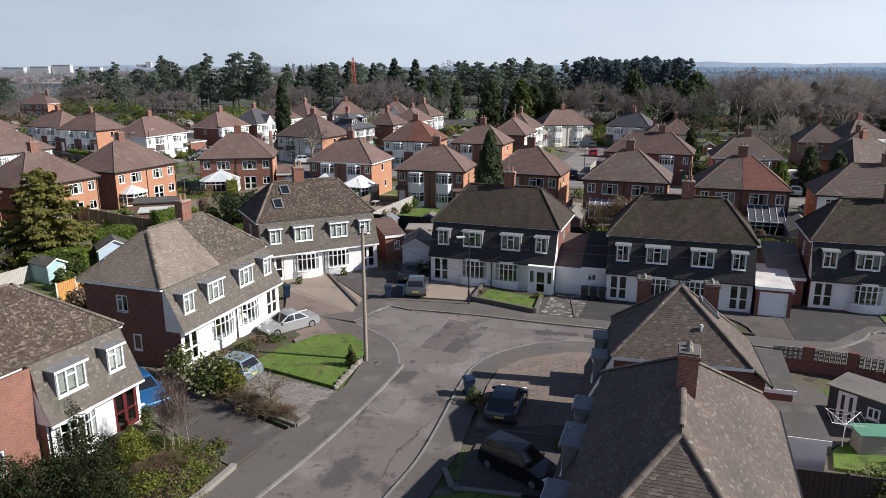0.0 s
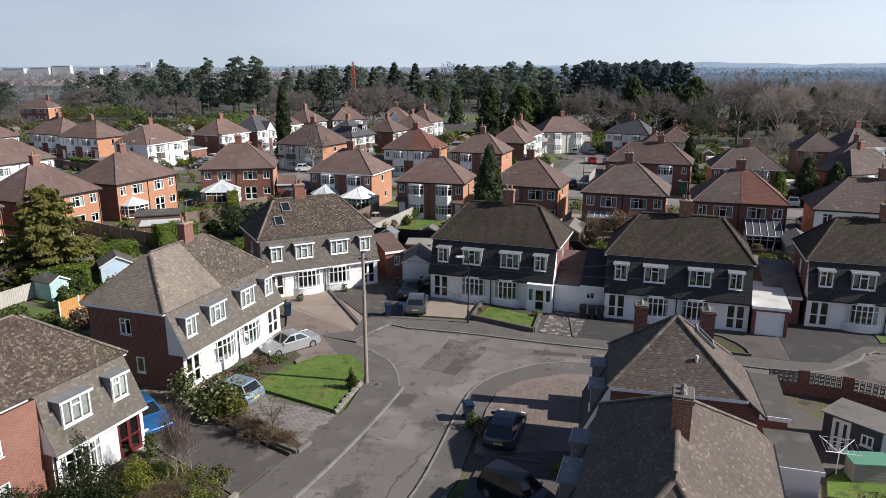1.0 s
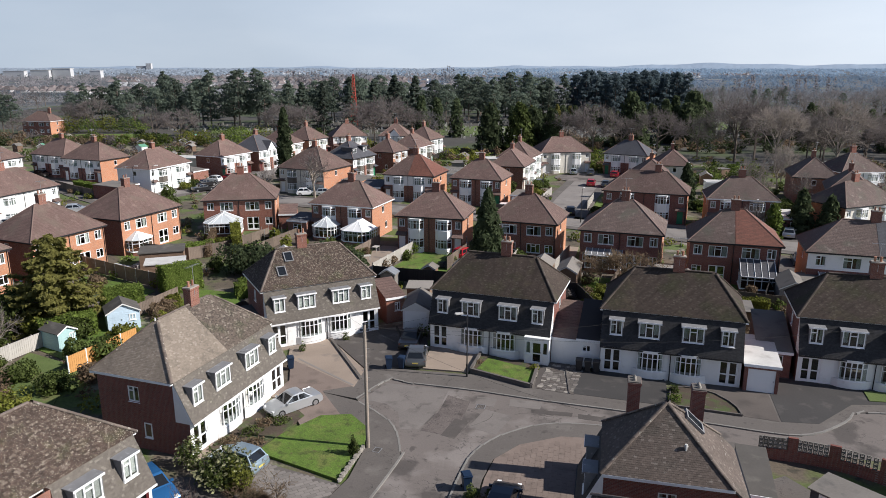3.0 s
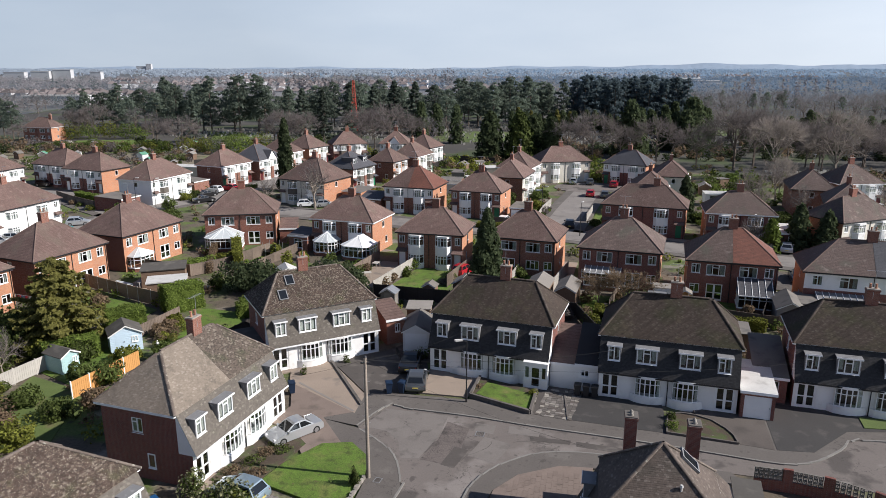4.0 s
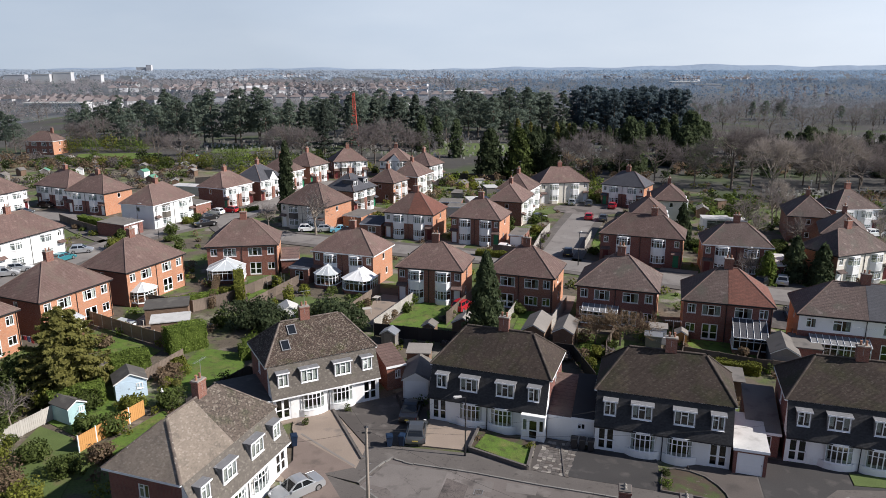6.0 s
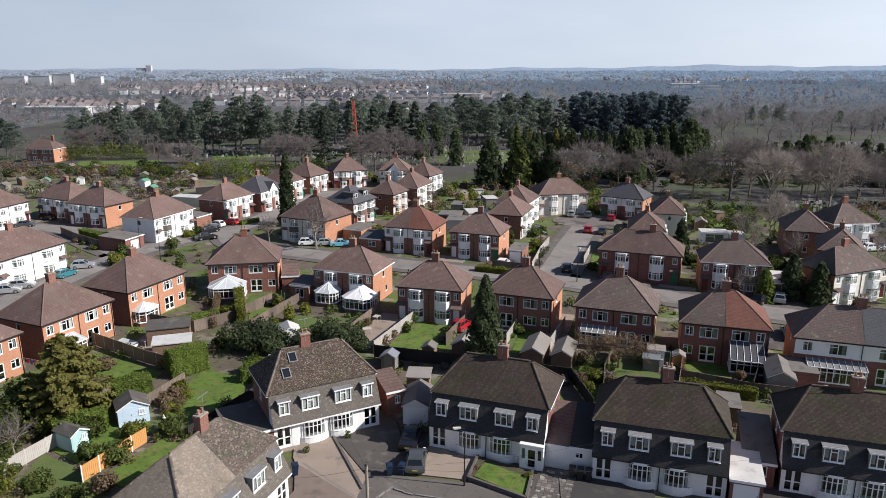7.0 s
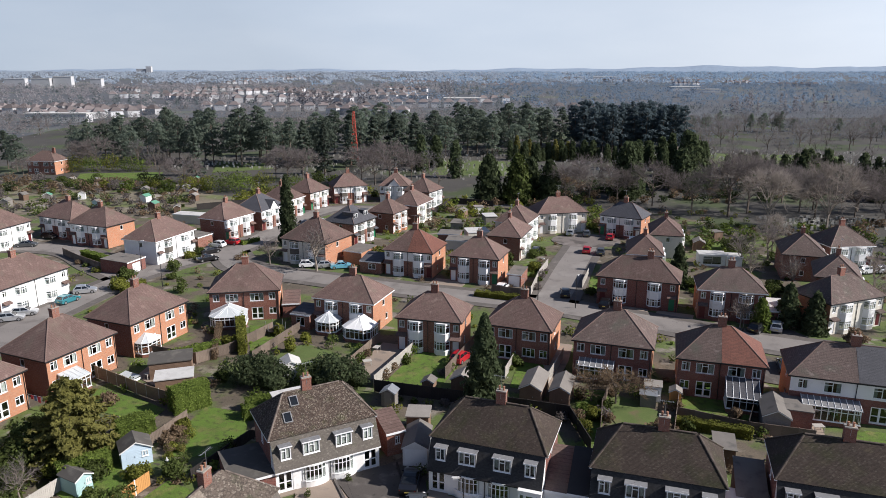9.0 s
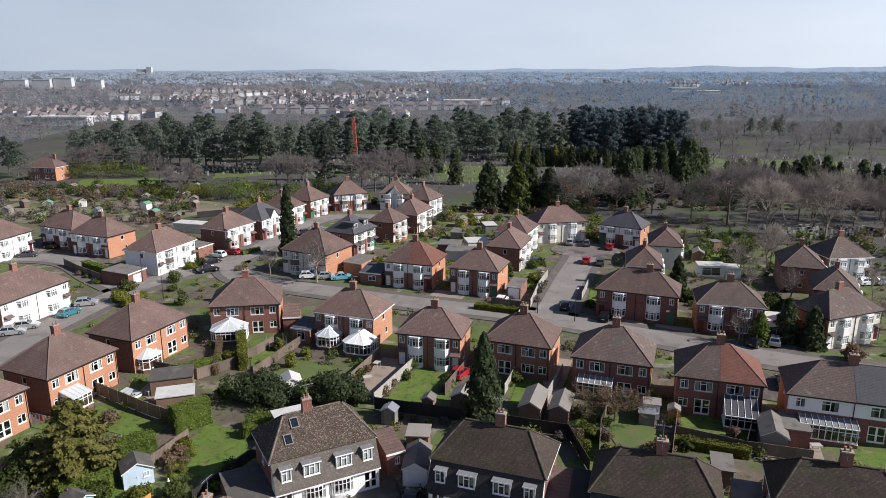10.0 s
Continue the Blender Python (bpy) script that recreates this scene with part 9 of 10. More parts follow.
outhouse("side_addition", 13.0, 124.2, -19.5, 2.6, 5.2, 2.3, 2.5, "brick", "felt", "flat-roofed brick garage with a white door", 2.1)
outhouse("side_addition", -14.4, 132.6, -18, 4.4, 4.5, 2.4, 3.2, "brick", "roof_slate", "single-storey addition with a dark slate roof", 0, (0.3, 0.9, 1.6, 1.1))
outhouse("side_addition", -18.8, 139.4, -26, 4.4, 6.0, 2.6, 2.8, "brick_orange", "felt", "flat-roofed orange brick garage")
outhouse("side_addition", -60.6, 133.2, 72, 5.0, 6.4, 2.5, 2.8, "brick_dark", "felt", "flat-roofed brick garage beside a white house", 2.2)
outhouse("side_addition", -53.8, 153.6, 66, 4.6, 6.0, 2.5, 2.8, "brick", "felt", "flat-roofed brick garage with an open front")
outhouse("side_addition", 52.8, 103.8, -14, 4.2, 5.6, 2.4, 2.8, "brick_dark", "felt_pale", "side addition with a pale flat roof", 0, (0.2, 0.9, 1.4, 1.1))
outhouse("rear_addition", 54.5, 138.0, -8, 5.2, 3.0, 2.4, 2.5, "render_white", "felt_pale", "long white flat-roofed garden room", 0, (0, 0.4, 3.6, 1.7)), outhouse("rear_addition", 58.6, 137.0, -8, 3.0, 3.0, 2.2, 2.3, "render_white", "felt_pale", "small white flat-roofed garden store")
outhouse("side_addition", 8.0, 158.0, 12, 5.0, 4.4, 2.4, 2.5, "render_cream", "felt_pale", "low pale-roofed block of garages"), outhouse("side_addition", 3.6, 150.0, -10, 6.5, 4.4, 2.3, 2.4, "render_cream", "felt", "low flat-roofed block of garages"), outhouse("side_addition", 1.0, 156.0, -10, 5.0, 4.4, 2.3, 2.4, "brick", "felt", "low flat-roofed block of garages")
outhouse("side_addition", -66.0, 177.0, -15, 9.0, 3.6, 2.3, 2.4, "render_cream", "felt_pale", "row of pale flat-roofed garages"), outhouse("side_addition", -58.0, 180.0, -15, 6.0, 3.6, 2.3, 2.4, "render_cream", "felt_pale", "row of pale flat-roofed garages")

# plants
plant("conifer_tree", spire_meshes(11.6, 2.6, 41, 3800, 0.26, power=0.72), 5.0, 77.0, "tall dark conical conifer behind the near row", "garden trees")
plant("conifer_tree", spire_meshes(16.0, 2.0, 42, 2200, 0.34, power=0.5), -35.4, 155.4, "tall dark columnar conifer by the road", "garden trees")
plant("cedar_tree", cedar_meshes(9.4, 4.6, 43, 130, 115, 0.2, power=0.48), -37.6, 64.6, "broad olive-green cedar in a back garden", "garden trees")
SHRUBS = [(-24.0, 83.2, 2.9, 3.9, "conifer"), (-21.2, 82.0, 2.2, 3.4, "conifer"), (-14.0, 82.4, 2.9, 3.9, "conifer"), (-11.2, 82.4, 1.8, 3.4, "conifer"),
        (-16.8, 82.6, 1.9, 3.0, "leaf"), (-19.8, 74.6, 1.1, 1.3, "hedge"), (-28.8, 69.8, 0.7, 1.0, "dead"), (-29.0, 71.4, 0.8, 1.1, "leaf_light"),
        (-29.4, 68.0, 0.8, 1.1, "dead"), (-28.6, 66.6, 0.6, 0.8, "leaf_light"), (-34.0, 61.0, 1.3, 2.2, "leaf"), (-30.0, 61.6, 1.2, 1.2, "leaf_light"),
        (-38.4, 61.6, 1.4, 2.2, "leaf_light"), (-29.6, 56.6, 1.2, 2.0, "leaf"), (-32.4, 57.2, 1.0, 1.6, "leaf"), (-26.6, 62.0, 1.2, 1.6, "leaf"),
        (-42.6, 62.0, 2.6, 3.4, "leaf"), (-43.6, 67.4, 2.2, 3.2, "leaf"), (-41.0, 57.0, 2.2, 2.6, "leaf"), (-40.0, 77.0, 1.0, 1.6, "dead"),
        (-28.4, 83.6, 1.0, 1.8, "leaf")]
SHRUBS += [(-24.8, 99.6, 0.8, 1.8, "leaf_light"), (-21.8, 93.4, 0.9, 2.2, "leaf_light"), (-20.4, 97.6, 0.8, 1.3, "leaf_light"), (-30.6, 95.4, 1.4, 1.7, "leaf_light"),
        (10.0, 88.6, 0.9, 1.6, "leaf"), (19.6, 69.6, 0.8, 1.3, "dead"), (17.6, 73.6, 0.9, 1.6, "leaf_light"), (27.6, 71.4, 1.0, 1.2, "leaf"),
        (24.4, 70.4, 1.3, 1.5, "dead"), (33.8, 73.6, 0.7, 1.6, "dead"), (-59.0, 122.0, 1.6, 2.2, "leaf_light"), (-53.6, 134.0, 1.4, 2.3, "leaf"),
        (-60.6, 128.6, 1.6, 2.2, "leaf"), (-52.0, 128.6, 0.9, 1.2, "leaf"), (-53.8, 143.6, 1.2, 1.6, "leaf_light"), (-52.8, 146.4, 1.1, 1.8, "leaf"),
        (-51.2, 142.0, 1.3, 1.0, "leaf"), (-15.0, 143.0, 2.0, 2.6, "leaf_light"), (-8.0, 152.0, 2.2, 2.6, "leaf_pale"), (12.6, 138.6, 1.6, 2.4, "leaf"),
        (19.2, 144.6, 1.2, 2.0, "leaf")]
SHRUBS += [(20.6, 148.0, 1.5, 1.6, "leaf"), (18.0, 134.6, 1.4, 1.8, "leaf_light"), (57.0, 128.0, 2.2, 2.4, "leaf"), (52.4, 125.0, 1.8, 2.4, "leaf_light"),
        (64.0, 150.0, 3.0, 3.0, "leaf"), (58.0, 154.0, 2.4, 2.6, "leaf"), (-15.8, 172.6, 1.0, 1.6, "dead"), (60.0, 96.0, 1.6, 2.4, "dead"),
        (52.0, 121.0, 2.4, 2.0, "leaf"), (46.5, 123.5, 2.2, 1.6, "leaf"), (58.4, 119.4, 2.2, 2.4, "leaf"), (26.4, 119.8, 1.0, 1.2, "leaf"),
        (-47.0, 120.2, 0.9, 3.2, "leaf")]
for x, y, r, h, mt in SHRUBS:
    shrub(x, y, r, h, mt, int(420 + 260 * r * r), 0.2 if r < 1.5 else 0.26)
hedge(-31.6, 74.8, -28.4, 77.8, 2.4, 3.1, "hedge", "tall broad clipped garden hedge", 0.085, 95), hedge(-34.8, 67.6, -31.6, 69.8, 2.6, 2.7, "hedge", "rounded clipped garden hedge", 0.085, 95, round_top=0.5), hedge(-32.2, 105.0, -28.2, 92.2, 1.2, 2.3, "leaf_light", "tall narrow clipped yellow-green hedge"), hedge(-34.4, 101.4, -31.6, 90.4, 0.8, 1.5, "dead", "dry brown beech hedge beside a path"), hedge(-23.2, 75.6, -20.6, 76.8, 1.3, 1.5), hedge(-37.6, 89.6, -31.8, 93.6, 1.4, 1.6), hedge(-37.0, 60.0, -33.4, 63.2, 1.6, 2.2)
hedge(5.6, 118.6, 13.4, 115.6, 1.2, 1.1, "leaf_light", "low clipped hedge along the road"), hedge(-76.0, 143.0, -66.0, 136.0, 1.6, 2.0, "hedge", "long clipped hedge beside the road"), hedge(-46.0, 154.6, -43.0, 158.6, 1.0, 1.0), hedge(26.4, 72.2, 34.0, 69.4, 1.0, 1.2, "leaf_light", "low mixed hedge at the garden end"), hedge(-57.0, 118.6, -55.2, 123.6, 1.4, 1.5, "leaf_light")
hedge(-23.0, 73.6, -19.2, 75.6, 1.6, 1.5), hedge(46.0, 118.4, 56.0, 115.0, 1.2, 1.6), hedge(34.4, 121.4, 41.0, 119.0, 1.0, 1.2)
BUSHY = bare_tree_meshes(4.8, 51, 0.72, 4, 0.018, (8, 7, 6, 6), 0.14, "bark", "dead", blades=True)
plant("small_tree", BUSHY, 21.0, 77.6, "broad leafless twiggy tree in a back garden", "garden trees"), plant("small_tree", BUSHY, 18.2, 78.2, "broad leafless twiggy tree in a back garden", "garden trees", 0.8, 130)
STREET = bare_tree_meshes(10.5, 52, 0.34, 4, 0.022, (7, 6, 6, 5), 0.28, "bark_pale", "twig", blades=True)
plant("bare_tree", STREET, -25.2, 133.7, "tall leafless street tree on a verge", "garden trees"), plant("bare_tree", STREET, -35.6, 138.6, "leafless tree on a grass verge", "garden trees", 0.6, 100)
for x, y, s in ((70.8, 108.6, 0.7), (71, 101, 0.75), (76, 108, 0.8), (62.5, 121, 0.75), (57.5, 126.5, 0.7), (78, 122, 0.8), (46.2, 103, 0.55), (84, 116, 0.8), (60, 137, 0.8), (68, 143, 0.85), (-39, 57, 0.5)):
    plant("bare_tree", STREET, x, y, "leafless slender garden tree", "garden trees", s, x * 37)
plant("conifer_tree", spire_meshes(5.0, 1.6, 45, 900, 0.26, "hedge", power=0.5), 49.0, 102.4, "dense green conifer beside a porch", "garden trees"), plant("conifer_tree", spire_meshes(6.5, 2.0, 46, 1100, 0.3, power=0.6), 56.5, 101.0, "dark conifer beside the road", "garden trees")
plant("conifer_tree", spire_meshes(8.0, 1.9, 47, 1100, 0.32, "conifer", power=0.6), 43.2, 124.5, "dark green conifer in front of a house", "garden trees"), plant("conifer_tree", spire_meshes(4.4, 1.2, 48, 800, 0.25, "leaf", power=0.4), -38.0, 122.2, "dark upright clipped conifer", "garden trees")
plant("conifer_tree", spire_meshes(7.0, 2.2, 49, 1000, 0.3, "conifer", power=0.6), 53.8, 103.8, "dark conifer beside the road", "garden trees")

# cars of the estate roads
for x, y, a, c, k, lab in ((-27.4, 136.9, 12, "paint_white", "hatch", "white hatchback parked on the verge"), (-23.6, 136.6, 12, "paint_silver", "hatch", "silver hatchback parked on the verge"), (-20.6, 136.0, 12, "paint_sky", "saloon", "pale blue car parked on the verge"), (-64.2, 119.8, 20, "paint_silver", "hatch", "silver hatchback on the roadside"),
                           (-64.6, 114.6, 70, "paint_teal", "hatch", "teal hatchback on the roadside"), (-68.3, 108.2, 20, "paint_silver", "hatch", "silver car on a front drive"), (-69.0, 105.6, 20, "paint_silver", "hatch", "silver car on a front drive"), (-93.9, 152.9, 10, "paint_grey", "saloon", "grey car on the side road"), (-93.0, 161.0, -10, "paint_black", "hatch", "dark car before a brick house"),
                           (-50.8, 147.4, 45, "paint_black", "saloon", "dark car at the kerb"), (-49.4, 141.4, 45, "paint_black", "saloon", "dark car at the kerb"), (-51.0, 153.0, 160, "paint_white", "hatch", "white car on a drive"), (-48.4, 155.4, 160, "paint_red", "hatch", "red car on a drive"), (10.6, 121.6, 70, "paint_white", "hatch", "white car before a garage"), (31.1, 148.6, 75, "paint_red", "hatch", "red car in the close"),
                           (33.9, 147.2, 75, "paint_grey", "hatch", "dark car in the close"), (30.2, 165.0, 80, "paint_silver", "hatch", "silver car facing a house"), (34.0, 164.0, 80, "paint_grey", "hatch", "grey car facing a house"), (38.9, 160.6, 70, "paint_red", "hatch", "red car facing a house"), (42.4, 154.6, 75, "paint_white", "van", "white van in the close"), (27.4, 113.0, 70, "paint_black", "hatch", "black car before a brick house"),
                           (21.6, 118.6, 80, "paint_black", "hatch", "dark car at the corner of the close"), (51.4, 102.2, 65, "paint_silver", "hatch", "silver car before a porch"), (46.0, 87.6, 72, "paint_navy", "saloon", "dark blue car between two houses"), (83.4, 133.0, 10, "paint_white", "hatch", "white car under bare trees"), (86.8, 133.4, 10, "paint_silver", "hatch", "silver car under bare trees"), (-35.2, 175.0, 30, "paint_navy", "hatch", "dark car before far houses"), (-33.0, 179.0, 30, "paint_pale_blue", "hatch", "blue-grey car before far houses"), (19.9, 146.9, 70, "paint_black", "suv", "dark car beside a house"), (48.4, 101.6, 40, "paint_black", "hatch", "dark car by the conifer"), (2.6, 90.4, 60, "paint_red", "hatch", "red car cover in a back yard")):
    car(x, y, a, c, k, lab, z=0.0 if abs(y) > 99 else -0.06)

for x, y, r, h, mt in ((-27.6, 69.4, 0.65, 1.1, "leaf_light"), (-27.9, 67.9, 0.75, 1.0, "dead"), (-28.6, 66.2, 0.6, 0.9, "dead"), (-27.4, 66.4, 0.5, 0.8, "needle_olive"), (-28.2, 64.9, 0.55, 0.8, "leaf_light"), (-26.4, 64.2, 0.8, 1.1, "leaf"), (-25.6, 61.4, 1.1, 1.5, "leaf"), (-18.6, 76.8, 0.8, 1.2, "leaf_light")):
    shrub(x, y, r, h, mt, 420, 0.09, label="small rounded shrub in a garden border", name="shrub")

# mixed planting along the fences and small garden clutter
rg = random.Random(77)
LINES = [((-8.2, 82.2), (-2.6, 95.6)), ((-13.2, 85.5), (-9.4, 96.2)), ((0.0, 85.0), (3.8, 94.8)), ((8.8, 85.2), (10.8, 91.6)),
        ((-8.0, 79.4), (14.2, 73.0)), ((15.4, 68.6), (17.6, 80.4)), ((18.0, 69.2), (20.8, 80.2)), ((27.9, 74.8), (29.6, 80.0)),
        ((34.4, 72.2), (38.0, 78.6)), ((-46.0, 86.2), (-34.6, 78.4)), ((-39.6, 90.4), (-33.4, 88.2)), ((-26.4, 91.4), (-22.8, 100.8)),
        ((-44, 69.4), (-37.8, 66.0)), ((-31.0, 66.6), (-29.4, 72.4)), ((-24.0, 62.2), (-19.6, 71.6)), ((24.8, 67.4), (33.4, 69.6)),
        ((-38.0, 55), (-36.6, 60)), ((-30.4, 54.4), (-28.8, 59.2)), ((-36.0, 49.0), (-30.8, 46.2)), ((-22.0, 77.6), (-16.0, 80.2)),
        ((41, 67.4), (56, 63.0))]
LINES += [((-76, 139), (-66.6, 131.4)), ((-57.4, 136.0), (-53.4, 148)), ((9.2, 120.6), (14.4, 118.4)), ((17.0, 121), (20.4, 136)),
        ((28.8, 124), (30.6, 130.6)), ((43, 120.6), (52, 117.4)), ((-45.0, 137), (-42, 146)), ((-16, 147), (-6, 158)),
        ((60, 108), (72, 113)), ((54, 131), (66, 128)), ((-27, 145), (-14, 150))]
for a, b in LINES:
    n = int(math.hypot(b[0] - a[0], b[1] - a[1]) / 1.9)
    for i in range(n):
        if rg.random() < 0.62:
            f = (i + rg.random()) / n
            r = rg.uniform(0.35, 0.95)
            shrub(a[0] + (b[0] - a[0]) * f + rg.uniform(-0.4, 0.4), a[1] + (b[1] - a[1]) * f + rg.uniform(-0.4, 0.4), r, r * rg.uniform(1.0, 2.0), rg.choice(["leaf", "leaf", "leaf_light", "dead", "dead", "hedge", "twig"]), int(120 + 160 * r), 0.17, seed=i, label="mixed low shrub along a garden fence", name="shrub")


def trampoline(x, y):
    ob = thing("trampoline", pose(x, y, -0.1), "round black garden trampoline with a net", "trampoline")
    g = Build()
    g.tube((0, 0, 0.72), (0, 0, 0.78), 1.5, 1.5, 20)
    part("bed", g.mesh("bed", "black"), ob)
    for k in range(6):
        g = Build()
        a = k * math.pi / 3
        g.tube((1.5 * math.cos(a), 1.5 * math.sin(a), 0), (1.5 * math.cos(a), 1.5 * math.sin(a), 1.9), 0.03, 0.03, 6)
        part("leg", g.mesh("leg", "steel"), ob)


def garden_table(x, y, yaw):
    ob = thing("garden_table", pose(x, y, -0.06, 0, 0, yaw), "small weathered garden table", "table", "garden tables")
    g = Build()
    g.box(-0.6, -0.4, 0.68, 0.6, 0.4, 0.74)
    part("tabletop", g.mesh("tabletop", "fence_pale"), ob)
    for sx in (-0.52, 0.52):
        for sy in (-0.32, 0.32):
            g = Build()
            g.box(sx - 0.03, sy - 0.03, 0, sx + 0.03, sy + 0.03, 0.68)
            part("leg", g.mesh("leg", "fence_pale"), ob)


trampoline(-25.4, 100.4)
for x, y, a in ((-10.2, 88.6, 20), (-36.6, 86.6, 10), (1.8, 92.6, 30), (-38.2, 84.4, 60), (42.0, 71.0, 0), (-9.4, 93.4, 70)):
    garden_table(x, y, a)
g = Build()
g.tube((0, 0, 0), (0, 0, 0.5), 0.2, 0.12, 10), g.tube((0, 0, 0.5), (0, 0, 1.3), 0.1, 0.16, 10), g.tube((0, 0, 1.3), (0, 0, 1.62), 0.12, 0.03, 10)
thing("garden_ornament", pose(-27.4, 62.6, -0.08), "white stone garden ornament on a plinth", "ornament", me=g.mesh("garden_ornament", "render_white"))


# ---- low planting of the back gardens: uncountable small shrubs, dry stems and weeds ----
def off_road(p, gap):
    return all((p[0] - q[0]) ** 2 + (p[1] - q[1]) ** 2 > gap * gap for line in ROADS.values() for q in line)


def off_houses(p, gap):
    for ox, oy, yaw, w, d in FOOT:
        c, s = math.cos(radians(yaw)), math.sin(radians(yaw))
        u, v = (p[0] - ox) * c + (p[1] - oy) * s, -(p[0] - ox) * s + (p[1] - oy) * c
        if abs(u) < w / 2 + gap and -gap - 0.8 < v < d + gap:
            return False
    return True


def undergrowth(n, box, mats, low, high, label, seed, size=0.17, gap=5.4):
    r, rng = random.Random(seed), np.random.default_rng(seed)
    beds = {m: [] for m in mats}
    paved_areas = [poly for poly, _ in PATIOS] + [poly for poly, _ in LAWNS]
    while n:
        p = (r.uniform(box[0], box[1]), r.uniform(box[2], box[3]))
        rad = r.uniform(low, high)
        n -= 1
        if not off_road(p, gap) or not off_houses(p, rad + 0.2) or any(inside(p, poly) for poly in paved_areas):
            continue
        k = blob_points(int(26 + 56 * rad), rad, rad * r.uniform(0.9, 1.9), rng)
        away = k - np.array([0, 0, rad * 0.4])
        k[:, :2] += p
        k[:, 2] -= 0.14
        beds[r.choice(mats)].append((k, away))
    for m, pts in beds.items():
        if pts:
            v, f = leaf_quads(np.concatenate([q[0] for q in pts]), size, rng, out=np.concatenate([q[1] for q in pts]))
            ob = new("undergrowth", quads_mesh("undergrowth", v, f, m))
            tagged(ob, label, "plants", kind="stuff")


undergrowth(1250, (-74, 88, 62, 196), ["leaf", "leaf_light", "dead", "hedge"], 0.3, 1.0, "low mixed planting and weeds in back gardens", 91)
undergrowth(420, (-190, -74, 186, 246), ["dead", "leaf", "twig"], 0.5, 1.6, "rough growth and dry stems on allotments", 92, 0.26)
undergrowth(90, (-47, -17, 44, 62), ["leaf", "leaf_light", "dead"], 0.3, 0.9, "low planting round back lawns", 93, 0.14)
undergrowth(110, (-8, 44, 166, 214), ["leaf", "hedge", "dead", "leaf_light"], 0.8, 2.0, "overgrown bushes behind the far houses", 94, 0.3)
undergrowth(90, (50, 120, 136, 176), ["leaf", "dead", "hedge"], 0.8, 2.0, "overgrown bushes at the wood edge", 95, 0.3)
undergrowth(80, (-62, -18, 204, 226), ["leaf", "leaf_light", "dead"], 0.8, 2.2, "overgrown bushes along the cemetery fence", 96, 0.32)
for x, y, r, h, mt in ((-37.0, 50.5, 2.0, 2.8, "leaf_light"), (-34.0, 47.4, 1.8, 2.4, "dead"), (-31.4, 45.6, 1.6, 2.0, "leaf_light"), (-39.4, 54.2, 1.9, 2.6, "leaf"), (-41.2, 58.2, 2.2, 3.2, "leaf"), (-34.4, 52.4, 1.2, 1.4, "leaf"), (-30.6, 50.2, 1.3, 1.6, "leaf"), (-28.6, 52.4, 1.0, 1.5, "dead")):
    shrub(x, y, r, h, mt, int(500 + 380 * r * r), 0.16, label="tall loose shrub in a back garden")
shed(4.0, 184.0, -20, 2.6, 3.0, 2.0, "shed", "felt", "gable", "brown garden shed behind the far houses", 0, 1), shed(9.5, 190.0, 10, 2.4, 2.4, 2.0, "timber_white", "corrugated", "pent", "pale garden shed behind the far houses", 0, 1)
shed(12.0, 176.0, 10, 3.0, 4.5, 2.2, "corrugated", "felt_pale", "flat", "flat-roofed garden garage with pale walls", 0, 0, "garage"), shed(3.0, 168.0, -10, 3.0, 5.0, 2.2, "corrugated", "felt", "flat", "flat-roofed garden garage in grey", 0, 0, "garage")
shed(56.0, 150.0, -15, 2.4, 3.0, 2.0, "shed", "corrugated", "gable", "brown shed among back garden bushes", 0, 1), shed(64.0, 160.0, 20, 2.4, 2.4, 2.0, "shed", "felt", "pent", "brown shed among back garden bushes", 0, 1)
undergrowth(420, (-15.6, -10.6, 26.3, 31.6), ["leaf", "leaf_light", "dead", "hedge"], 0.15, 0.45, "low weeds and bedding in a front garden", 97, 0.06)
undergrowth(150, (34, 128, 206, 250), ["leaf_dark", "conifer", "dead"], 0.9, 2.4, "dark scrub under the cemetery trees", 98, 0.34)


# ---- woods, cemetery and the country beyond ----
rnd = random.Random(11)
PINES = [pine_meshes(21, 6.4, 1, 0.3, 26, 62, 0.5, top=0.36), pine_meshes(22, 5.6, 2, 0.26, 28, 58, 0.5, top=0.42), pine_meshes(19, 6.8, 3, 0.38, 24, 70, 0.5, top=0.3), pine_meshes(23, 5.0, 4, 0.16, 30, 54, 0.5, top=0.5), pine_meshes(17, 6.6, 6, 0.27, 24, 66, 0.5, top=0.28)]
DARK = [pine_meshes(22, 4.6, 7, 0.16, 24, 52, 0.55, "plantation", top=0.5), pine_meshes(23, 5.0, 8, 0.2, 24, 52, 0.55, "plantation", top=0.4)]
BARE = [winter_tree_meshes(16, k, 0.54, blades=18, twig=0.046) for k in (1, 2, 3)]
PALE = [winter_tree_meshes(16.5, k, 0.44, blades=18, twig=0.046, mat="bark_pale", twigmat="twig_pale", rise=0.5) for k in (9, 10)]
BARE_FAR = [winter_tree_meshes(16, k, 0.44, limbs=7, subs=3, fine=3, blades=9, twig=0.06, twigmat="mid_wood") for k in (11, 12, 13)]
SPIRES = [spire_meshes(9, 1.7, 1, 620, 0.36, power=0.3), spire_meshes(9.6, 2.4, 2, 660, 0.4, power=0.36)]
BROAD = [spire_meshes(12, 3.3, 21, 1000, 0.46, power=0.42), spire_meshes(12.4, 3.0, 22, 950, 0.46, power=0.5), spire_meshes(11.6, 3.6, 23, 1050, 0.48, power=0.36)]
GOLDEN = [spire_meshes(9, 1.8, 12, 560, 0.36, "needle_olive", power=0.45)]
